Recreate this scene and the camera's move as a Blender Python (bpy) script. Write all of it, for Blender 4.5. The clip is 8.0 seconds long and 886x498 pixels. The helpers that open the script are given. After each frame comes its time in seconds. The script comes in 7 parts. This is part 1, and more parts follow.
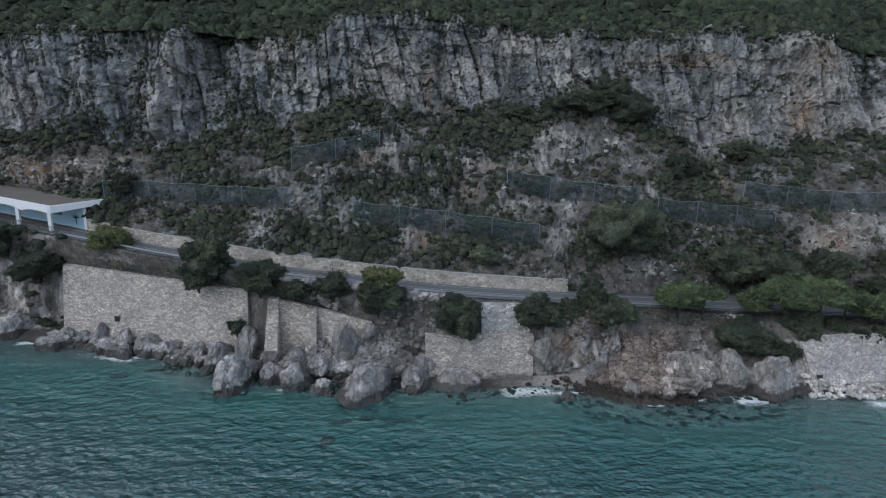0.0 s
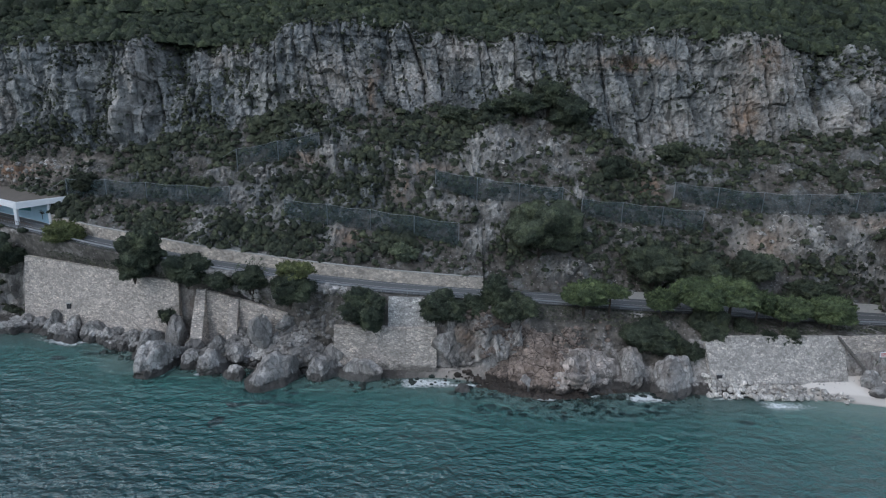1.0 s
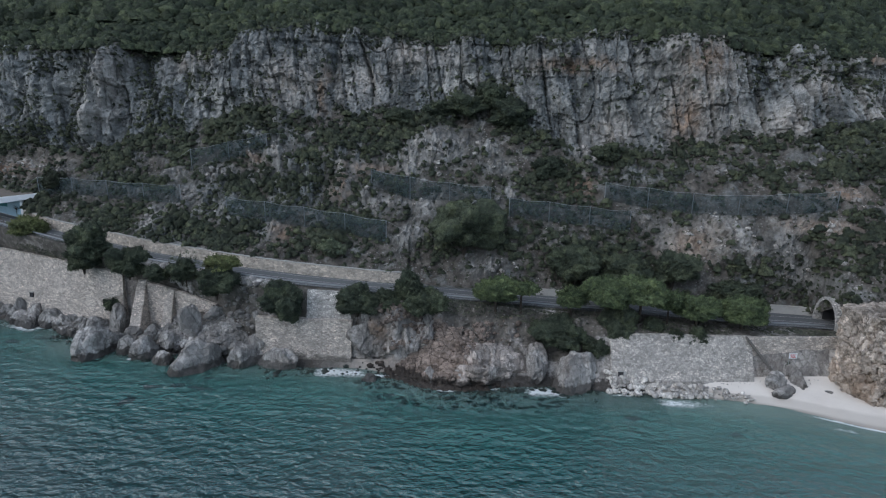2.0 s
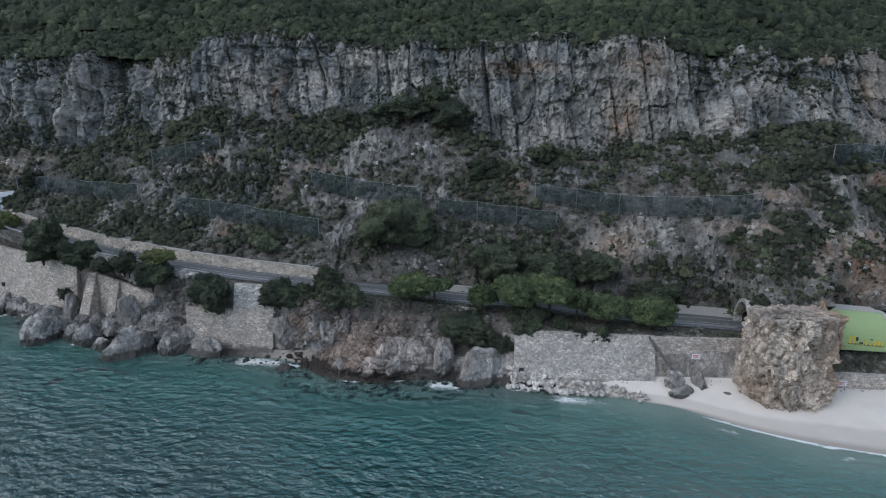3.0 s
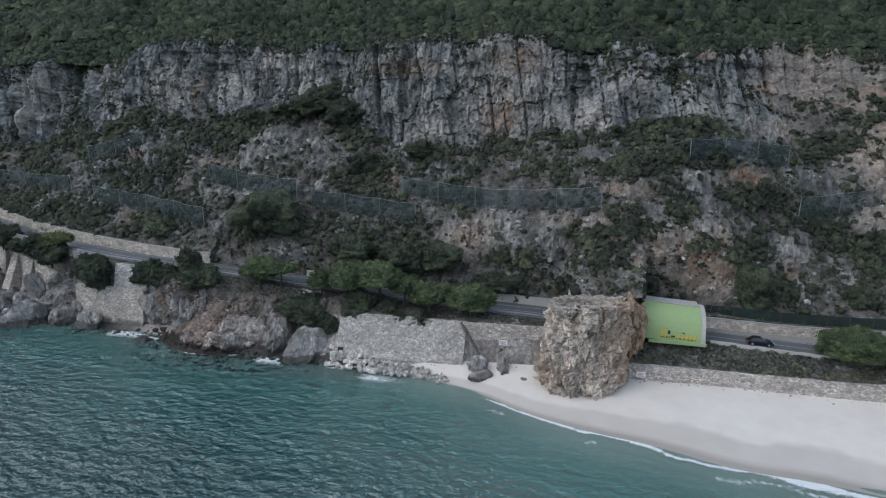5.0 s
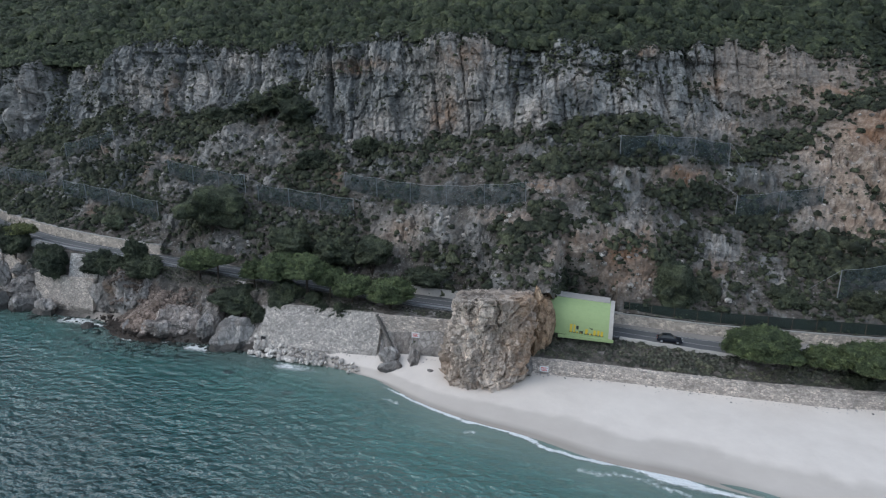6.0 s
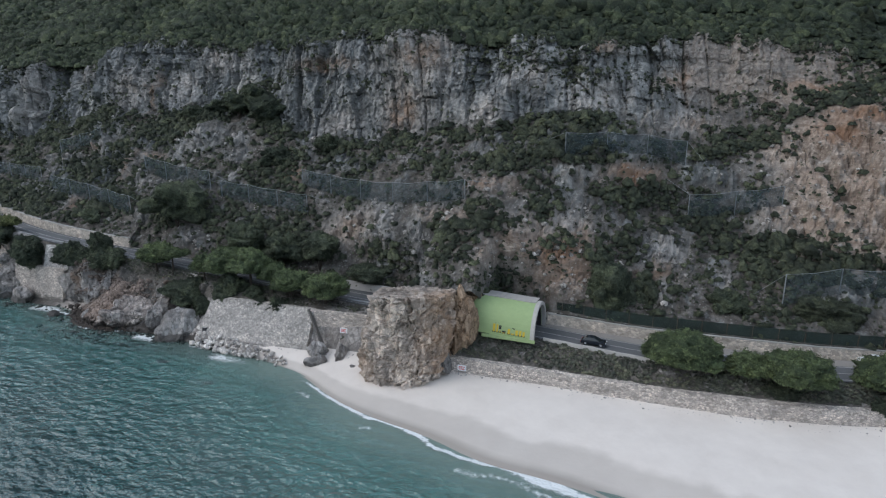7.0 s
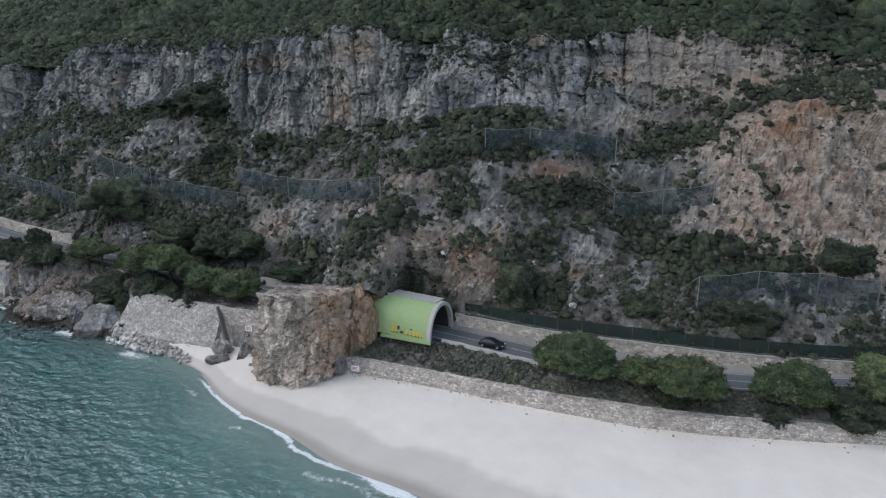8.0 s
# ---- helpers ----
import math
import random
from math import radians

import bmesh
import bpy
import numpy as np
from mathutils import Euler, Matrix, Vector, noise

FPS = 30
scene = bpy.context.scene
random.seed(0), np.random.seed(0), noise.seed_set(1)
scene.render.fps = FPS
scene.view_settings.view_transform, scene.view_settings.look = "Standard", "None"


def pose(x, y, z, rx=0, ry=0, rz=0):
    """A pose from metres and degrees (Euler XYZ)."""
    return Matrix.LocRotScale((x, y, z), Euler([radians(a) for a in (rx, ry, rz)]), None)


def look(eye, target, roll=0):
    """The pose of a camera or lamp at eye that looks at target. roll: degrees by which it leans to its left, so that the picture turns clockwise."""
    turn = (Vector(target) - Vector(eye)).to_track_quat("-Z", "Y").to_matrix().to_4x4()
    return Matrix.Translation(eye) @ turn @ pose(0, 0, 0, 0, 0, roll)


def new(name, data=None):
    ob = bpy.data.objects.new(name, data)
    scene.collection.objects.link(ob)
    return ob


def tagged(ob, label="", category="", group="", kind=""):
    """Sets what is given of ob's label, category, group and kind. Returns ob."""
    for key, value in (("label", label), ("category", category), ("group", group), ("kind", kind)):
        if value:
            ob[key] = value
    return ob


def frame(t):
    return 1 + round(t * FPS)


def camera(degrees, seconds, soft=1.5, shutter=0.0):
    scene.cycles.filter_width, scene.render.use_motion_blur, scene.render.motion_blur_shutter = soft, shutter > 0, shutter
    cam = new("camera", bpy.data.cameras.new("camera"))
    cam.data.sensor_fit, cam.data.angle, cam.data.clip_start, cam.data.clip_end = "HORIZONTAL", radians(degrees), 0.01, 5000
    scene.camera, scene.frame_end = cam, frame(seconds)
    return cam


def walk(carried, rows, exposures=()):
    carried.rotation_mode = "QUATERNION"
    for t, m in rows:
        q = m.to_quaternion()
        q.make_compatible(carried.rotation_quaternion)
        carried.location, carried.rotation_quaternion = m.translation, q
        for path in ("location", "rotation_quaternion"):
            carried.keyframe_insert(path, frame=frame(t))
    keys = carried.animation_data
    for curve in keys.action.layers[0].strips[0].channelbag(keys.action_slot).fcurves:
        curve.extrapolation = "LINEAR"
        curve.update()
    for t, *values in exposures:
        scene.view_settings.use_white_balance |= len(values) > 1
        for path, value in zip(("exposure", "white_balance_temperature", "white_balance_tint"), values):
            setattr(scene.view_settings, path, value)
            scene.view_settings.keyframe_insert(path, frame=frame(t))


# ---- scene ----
import itertools

cam = camera(75.0, 8.0, 1.2)
PATH = [
    (0, (-7.421, -0.116, 45.277), (-7.258, 1.827, 44.833), 1.3),
    (0.5, (4.159, -3.207, 45.485), (4.25, -1.258, 45.045), 1.2),
    (1, (16.485, -5.923, 45.877), (16.503, -3.972, 45.437), 1.1),
    (1.5, (27.875, -7.925, 45.922), (27.828, -5.974, 45.486), 1.0),
    (3, (64.064, -11.156, 46.318), (63.813, -9.218, 45.889), 0.8),
    (3.5, (75.507, -11.141, 45.627), (75.193, -9.211, 45.207), 0.7),
    (4, (87.566, -10.74, 44.966), (87.19, -8.819, 44.554), 0.7),
    (4.5, (98.667, -10.009, 44.422), (98.238, -8.098, 44.017), 0.7),
    (5, (110.368, -9.037, 44.077), (109.884, -7.139, 43.673), 0.7),
    (6.5, (142.132, -1.924, 43.052), (141.472, -0.079, 42.652), 0.8),
    (7, (152.085, 2.239, 43.175), (151.349, 4.054, 42.77), 0.8),
    (7.5, (161.331, 7.22, 42.898), (160.545, 9.014, 42.494), 0.8),
    (8, (171.544, 13.318, 42.38), (170.721, 15.096, 41.979), 0.7),
]
walk(cam, [(t, look(eye, target, roll)) for t, eye, target, roll in PATH], [(0, 0.17, 6200, 9), (4, 0.22, 6320, 9), (8, 0.36, 6520, 10)])

# ---------------------------------------------------------------- light
world = bpy.data.worlds.new("overcast_sky")
scene.world = world
world.use_nodes = True
wn = world.node_tree
sky = wn.nodes.new("ShaderNodeTexSky")
sky.sky_type = "NISHITA"
sky.sun_disc = False
sky.sun_elevation = radians(42)
sky.sun_rotation = radians(232)
sky.air_density, sky.dust_density, sky.ozone_density = 1.0, 2.6, 3.4
wn.nodes["Background"].inputs[1].default_value = 0.15
veil = wn.nodes.new("ShaderNodeMix")  # an even layer of cloud over the whole sky
veil.data_type = "RGBA"
veil.inputs[0].default_value = 0.6
wn.links.new(sky.outputs[0], veil.inputs[6])
veil.inputs[7].default_value = (4.0, 4.6, 5.35, 1.0)
wn.links.new(veil.outputs[2], wn.nodes["Background"].inputs[0])

sun = new("sun", bpy.data.lights.new("sun", "SUN"))
sun.data.energy = 0.6
sun.data.angle = radians(40)
sun.data.color = (0.98, 0.985, 0.99)
sun.matrix_world = look((-82, -64, 94), (0, 0, 0))

# ---------------------------------------------------------------- materials
def ramp(nodes, stops):
    node = nodes.new("ShaderNodeValToRGB")
    els = node.color_ramp.elements
    while len(els) < len(stops):
        els.new(0.5)
    for el, (p, c) in zip(els, stops):
        el.position = p
        el.color = (*c, 1.0) if len(c) == 3 else c
    return node


class Mat:
    """A small builder round one Principled material."""

    def __init__(self, name, rough=0.9, spec=0.3):
        self.m = bpy.data.materials.new(name)
        self.m.use_nodes = True
        self.n, self.l = self.m.node_tree.nodes, self.m.node_tree.links
        self.b = self.n["Principled BSDF"]
        self.b.inputs["Roughness"].default_value = rough
        self.b.inputs["Specular IOR Level"].default_value = spec
        self.where = self.n.new("ShaderNodeNewGeometry").outputs["Position"]

    def pos(self, scale=(1, 1, 1), vec=None):
        mp = self.n.new("ShaderNodeMapping")
        mp.inputs["Scale"].default_value = scale
        self.l.new(vec or self.where, mp.inputs[0])
        return mp.outputs[0]

    def vmath(self, how, a, b, out="Vector"):
        x = self.n.new("ShaderNodeVectorMath")
        x.operation = how
        for sock, v in ((x.inputs[0], a), (x.inputs[1], b)):
            if isinstance(v, tuple):
                sock.default_value = v
            else:
                self.l.new(v, sock)
        return x.outputs[out]

    def warp(self, amount, scale):
        """The position pushed about by a noise, so that cells lose their even outlines."""
        t = self.n.new("ShaderNodeTexNoise")
        t.inputs["Scale"].default_value, t.inputs["Detail"].default_value = scale, 5
        self.l.new(self.where, t.inputs["Vector"])
        return self.vmath("ADD", self.where, self.vmath("MULTIPLY", self.vmath("SUBTRACT", t.outputs["Color"], (0.5, 0.5, 0.5)), (2 * amount,) * 3))

    def blocks(self, vec):
        """Cells of broken stone: distance to the joint, a value for each block, and its tilted face."""
        edge = self.voronoi(1.0, vec, "DISTANCE_TO_EDGE")
        t = self.n.new("ShaderNodeTexVoronoi")
        t.inputs["Scale"].default_value = 1.0
        self.l.new(vec, t.inputs["Vector"])
        sep = self.n.new("ShaderNodeSeparateColor")
        self.l.new(t.outputs["Color"], sep.inputs[0])
        tilt = self.vmath("SUBTRACT", t.outputs["Color"], (0.5, 0.5, 0.5))
        face = self.vmath("DOT_PRODUCT", self.vmath("SUBTRACT", vec, t.outputs["Position"]), tilt, "Value")
        return edge, sep.outputs[0], face

    def noise(self, scale, detail=6, rough=0.6, vec=None):
        t = self.n.new("ShaderNodeTexNoise")
        t.inputs["Scale"].default_value, t.inputs["Detail"].default_value, t.inputs["Roughness"].default_value = scale, detail, rough
        self.l.new(vec or self.where, t.inputs["Vector"])
        return t.outputs["Fac"]

    def voronoi(self, scale, vec=None, feature="F1", out="Distance"):
        t = self.n.new("ShaderNodeTexVoronoi")
        t.feature = feature
        t.inputs["Scale"].default_value = scale
        self.l.new(vec or self.where, t.inputs["Vector"])
        return t.outputs[out]

    def ramp(self, fac, stops):
        r = ramp(self.n, stops)
        self.l.new(fac, r.inputs[0])
        return r.outputs[0]

    def mix(self, fac, a, b, how="MIX"):
        x = self.n.new("ShaderNodeMix")
        x.data_type, x.blend_type = "RGBA", how
        for sock, v in ((x.inputs[0], fac), (x.inputs[6], a), (x.inputs[7], b)):
            if isinstance(v, (int, float)):
                sock.default_value = v
            elif isinstance(v, tuple):
                sock.default_value = (*v, 1.0)
            else:
                self.l.new(v, sock)
        return x.outputs[2]

    def math(self, how, a, b=0.0):
        x = self.n.new("ShaderNodeMath")
        x.operation = how
        for sock, v in ((x.inputs[0], a), (x.inputs[1], b)):
            if isinstance(v, (int, float)):
                sock.default_value = v
            else:
                self.l.new(v, sock)
        return x.outputs[0]

    def attr(self, name):
        a = self.n.new("ShaderNodeAttribute")
        a.attribute_name = name
        return a.outputs["Fac"]

    def island(self):
        return self.n.new("ShaderNodeNewGeometry").outputs["Random Per Island"]

    def each(self):
        return self.n.new("ShaderNodeObjectInfo").outputs["Random"]

    def color(self, c):
        self.l.new(c, self.b.inputs["Base Color"])
        return self

    def bump(self, h, strength=0.6, dist=0.2):
        b = self.n.new("ShaderNodeBump")
        b.inputs["Strength"].default_value, b.inputs["Distance"].default_value = strength, dist
        self.l.new(h, b.inputs["Height"])
        self.l.new(b.outputs[0], self.b.inputs["Normal"])
        return self


def rock_material(name, light, mid, dark, rust=(0.27, 0.18, 0.125), use_soil=False, each=False, bands=0.35, wet=False, sandy=False, joint=1.0):
    """Jointed limestone: angular blocks with dark cracks, stained and weathered at several scales."""
    k = Mat(name, 0.92, 0.2)
    bent = k.warp(0.9, 0.55)
    big = k.noise(0.09, 5, 0.6)
    fine = k.noise(1.3, 10, 0.74)
    zone = k.noise(1.0, 6, 0.68, k.pos((0.20, 0.20, 0.10)))
    streak = k.noise(1.0, 7, 0.65, k.pos((0.55, 0.55, 0.06)))
    e1, c1, f1 = k.blocks(k.pos((0.50, 0.50, 0.20), bent))
    e2, c2, f2 = k.blocks(k.pos((1.5, 1.5, 0.75), bent))
    c = k.ramp(fine, [(0.30, dark), (0.44, mid), (0.64, light)])
    c = k.mix(k.ramp(zone, [(0.42, (0.0,) * 3), (0.58, (0.7,) * 3)]), c, k.mix(fine, mid, tuple(min(1, v * 1.25) for v in light)))
    c = k.mix(0.8, c, k.ramp(c2, [(0.0, (0.72,) * 3), (0.5, (1.0,) * 3), (1.0, (1.35,) * 3)]), "MULTIPLY")
    c = k.mix(0.8, c, k.ramp(c1, [(0.0, (0.7,) * 3), (0.5, (1.0,) * 3), (1.0, (1.4,) * 3)]), "MULTIPLY")
    c = k.mix(1.0, c, k.ramp(k.noise(1.0, 4, 0.55, k.pos((0.085, 0.085, 0.05), bent)), [(0.38, (0.68,) * 3), (0.5, (0.98,) * 3), (0.62, (1.35,) * 3)]), "MULTIPLY")
    c = k.mix(k.ramp(streak, [(0.36, (0.5,) * 3), (0.47, (0.0,) * 3)]), c, tuple(v * 0.45 for v in mid))
    c = k.mix(k.ramp(e2, [(0.015, (0.55 * joint,) * 3), (0.05, (0.0,) * 3)]), c, dark)
    c = k.mix(k.ramp(e1, [(0.008, (0.9 * joint,) * 3), (0.035, (0.0,) * 3)]), c, tuple(v * 0.7 for v in dark))
    c = k.mix(k.ramp(big, [(0.54, (0.0,) * 3), (0.72, (0.35,) * 3)]), c, rust)
    c = k.mix(k.math("MULTIPLY", k.attr("rust"), k.ramp(k.noise(0.5, 6), [(0.35, (0.2,) * 3), (0.6, (0.85,) * 3)])), c, k.mix(fine, rust, tuple(min(1, v * 1.5) for v in rust)))
    if use_soil:
        soil = k.ramp(k.noise(0.55, 9, 0.7), [(0.3, (0.075, 0.069, 0.062)), (0.5, (0.14, 0.129, 0.116)), (0.7, (0.25, 0.23, 0.208))])
        stones = k.ramp(k.voronoi(1.3), [(0.12, (0.95,) * 3), (0.26, (0.0,) * 3)])
        soil = k.mix(k.math("MULTIPLY", stones, 0.6), soil, k.mix(fine, mid, light))
        where = k.math("MULTIPLY", k.attr("soil"), k.ramp(k.noise(0.16, 6, 0.65), [(0.36, (0.0,) * 3), (0.48, (1.0,) * 3)]))
        c = k.mix(where, c, soil)
        tan = k.ramp(k.noise(0.9, 9, 0.72), [(0.32, (0.14, 0.118, 0.103)), (0.5, (0.32, 0.28, 0.246)), (0.66, (0.50, 0.45, 0.405))])
        beds = k.noise(1.0, 7, 0.7, k.pos((0.12, 0.12, 0.9)))
        tan = k.mix(k.ramp(beds, [(0.40, (0.7,) * 3), (0.52, (0.0,) * 3)]), tan, (0.12, 0.097, 0.083))
        tan = k.mix(0.7, tan, k.ramp(c2, [(0.0, (0.6,) * 3), (0.6, (1.0,) * 3), (1.0, (1.35,) * 3)]), "MULTIPLY")
        c = k.mix(k.math("MULTIPLY", k.attr("pale"), k.ramp(k.noise(0.35, 6), [(0.32, (0.5,) * 3), (0.5, (0.95,) * 3)])), c, tan)
    if sandy:
        c = k.mix(k.attr("sandy"), c, k.ramp(k.noise(0.8, 6), [(0.3, (0.33, 0.30, 0.27)), (0.7, (0.45, 0.41, 0.38))]))
    if wet:
        tide = k.n.new("ShaderNodeSeparateXYZ")
        k.l.new(k.n.new("ShaderNodeNewGeometry").outputs["Position"], tide.inputs[0])
        line = k.math("ADD", tide.outputs[2], k.math("MULTIPLY", k.noise(0.7, 4), -2.6))
        c = k.mix(k.math("MULTIPLY", k.ramp(line, [(0.0, (0.85,) * 3), (0.35, (0.0,) * 3)]), k.math("SUBTRACT", 1.0, k.attr("sandy"))), c, (0.036, 0.032, 0.029))
    if each:
        c = k.mix(k.math("MULTIPLY", k.each(), 0.5), c, tuple(v * 0.6 for v in mid))
    k.color(c)
    h = k.math("ADD", fine, k.math("MULTIPLY", k.noise(4.5, 5, 0.6), 0.3))
    h = k.math("ADD", h, k.math("ADD", k.math("MULTIPLY", f1, 1.2), k.math("MULTIPLY", f2, 0.5)))
    h = k.math("ADD", h, k.math("MULTIPLY", k.ramp(e2, [(0.0, (0.0,) * 3), (0.08, (1.0,) * 3)]), bands))
    k.bump(h, 0.75, 0.42)
    return k.m


def cliff_material():
    """Grey jointed limestone with pale and rusty faces, dark joints, and stony soil on the gentler ground."""
    k = Mat("grey_limestone_cliff", 0.93, 0.2)
    fine = k.noise(1.1, 10, 0.72)
    grain = k.noise(4.0, 6, 0.7)
    stand = k.noise(0.07, 4, 0.55)
    v = k.math("ADD", k.math("MULTIPLY", k.attr("tone"), 0.62), k.math("MULTIPLY", fine, 0.5))
    c = k.ramp(v, [(0.34, (0.082, 0.087, 0.087)), (0.48, (0.165, 0.172, 0.17)), (0.60, (0.255, 0.26, 0.252)), (0.74, (0.40, 0.398, 0.382))])
    c = k.mix(0.9, c, k.ramp(stand, [(0.34, (0.64, 0.68, 0.71)), (0.5, (0.88, 0.89, 0.90)), (0.66, (1.14, 1.12, 1.08))]), "MULTIPLY")
    c = k.mix(0.8, c, k.ramp(grain, [(0.32, (0.62,) * 3), (0.5, (1.0,) * 3), (0.7, (1.25,) * 3)]), "MULTIPLY")
    warm = k.ramp(k.math("ADD", k.math("MULTIPLY", fine, 0.6), k.math("MULTIPLY", v, 0.4)), [(0.36, (0.20, 0.178, 0.158)), (0.5, (0.37, 0.343, 0.315)), (0.66, (0.54, 0.51, 0.475))])
    c = k.mix(k.math("MULTIPLY", k.attr("pale"), k.ramp(k.noise(0.4, 7, 0.65), [(0.32, (0.25,) * 3), (0.5, (1.0,) * 3)])), c, warm)
    seep = k.noise(1.0, 7, 0.65, k.pos((0.7, 0.7, 0.07)))
    c = k.mix(k.ramp(seep, [(0.37, (0.75,) * 3), (0.47, (0.0,) * 3)]), c, (0.066, 0.068, 0.067))
    moss = k.noise(0.9, 9, 0.75)
    c = k.mix(k.ramp(moss, [(0.54, (0.0,) * 3), (0.64, (0.55,) * 3)]), c, (0.075, 0.085, 0.066))
    rusty = k.ramp(fine, [(0.36, (0.20, 0.128, 0.085)), (0.62, (0.42, 0.305, 0.225))])
    c = k.mix(k.math("MULTIPLY", k.attr("rust"), k.ramp(k.noise(0.55, 7, 0.68, k.pos((1, 1, 0.5))), [(0.34, (0.05,) * 3), (0.58, (0.9,) * 3)])), c, rusty)
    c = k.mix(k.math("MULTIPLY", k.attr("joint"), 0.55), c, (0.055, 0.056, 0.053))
    soil = k.ramp(k.noise(0.5, 9, 0.72), [(0.34, (0.044, 0.040, 0.035)), (0.5, (0.090, 0.082, 0.073)), (0.68, (0.185, 0.170, 0.152))])
    stones = k.ramp(k.voronoi(1.5, k.warp(0.3, 1.5)), [(0.14, (0.9,) * 3), (0.27, (0.0,) * 3)])
    soil = k.mix(k.math("MULTIPLY", stones, k.ramp(k.noise(0.2, 4), [(0.4, (0.1,) * 3), (0.6, (0.9,) * 3)])), soil, k.ramp(fine, [(0.35, (0.24, 0.235, 0.225)), (0.65, (0.44, 0.43, 0.41))]))
    soil = k.mix(k.math("MULTIPLY", k.attr("rust"), 0.5), soil, k.ramp(fine, [(0.36, (0.17, 0.10, 0.065)), (0.62, (0.34, 0.23, 0.16))]))
    c = k.mix(k.math("MULTIPLY", k.attr("soil"), k.ramp(k.noise(0.3, 7, 0.68), [(0.34, (0.1,) * 3), (0.48, (1.0,) * 3)])), c, soil)
    earth = k.ramp(k.noise(0.8, 10, 0.75), [(0.36, (0.135, 0.108, 0.089)), (0.5, (0.315, 0.262, 0.218)), (0.62, (0.52, 0.452, 0.388))])
    beds = k.noise(1.0, 7, 0.7, k.pos((0.10, 0.10, 1.0)))
    earth = k.mix(k.ramp(beds, [(0.38, (0.75,) * 3), (0.5, (0.0,) * 3)]), earth, (0.19, 0.145, 0.118))
    earth = k.mix(k.ramp(stand, [(0.45, (0.0,) * 3), (0.65, (0.35,) * 3)]), earth, (0.38, 0.28, 0.215))
    c = k.mix(k.math("MULTIPLY", k.attr("scar"), k.ramp(k.noise(0.25, 7, 0.65), [(0.34, (0.2,) * 3), (0.46, (0.95,) * 3)])), c, earth)
    c = k.mix(k.math("MULTIPLY", k.math("MULTIPLY", k.attr("rust"), k.attr("scar")), 0.75), c, (0.26, 0.145, 0.085))
    k.color(c)
    h = k.math("ADD", fine, k.math("ADD", k.math("MULTIPLY", grain, 0.45), k.math("MULTIPLY", k.voronoi(1.4, k.pos((1, 1, 0.6), k.warp(0.5, 0.8)), "DISTANCE_TO_EDGE"), 0.9)))
    k.bump(h, 0.8, 0.26)
    return k.m


CLIFF = cliff_material()
BOULDER = rock_material("grey_boulder", (0.52, 0.50, 0.48), (0.29, 0.278, 0.268), (0.09, 0.086, 0.082), each=True, wet=True, joint=0.5)
COAST = rock_material("coast_rock", (0.50, 0.47, 0.445), (0.27, 0.255, 0.243), (0.065, 0.062, 0.06), use_soil=True, wet=True, sandy=True, joint=0.4)
STACK = rock_material("stack_rock", (0.56, 0.495, 0.435), (0.37, 0.318, 0.274), (0.13, 0.110, 0.095), rust=(0.42, 0.28, 0.18), wet=False, joint=0.5)
RUSTROCK = rock_material("rusty_tan_rock", (0.52, 0.40, 0.29), (0.36, 0.245, 0.16), (0.14, 0.095, 0.065), joint=0.6)


def sand_material():
    k = Mat("pale_sand", 0.95, 0.15)
    c = k.ramp(k.noise(0.25, 8, 0.6), [(0.3, (0.66, 0.605, 0.555)), (0.7, (0.74, 0.685, 0.63))])
    c = k.mix(k.ramp(k.noise(6.0, 5), [(0.62, (0.0,) * 3), (0.75, (0.25,) * 3)]), c, (0.3, 0.26, 0.22))
    wetness = k.attr("wet")
    c = k.mix(wetness, c, (0.36, 0.325, 0.29))
    k.color(c)
    k.l.new(k.math("SUBTRACT", 0.95, k.math("MULTIPLY", wetness, 0.5)), k.b.inputs["Roughness"])
    k.bump(k.math("ADD", k.noise(1.2, 6), k.noise(0.3, 3)), 0.35, 0.12)
    return k.m


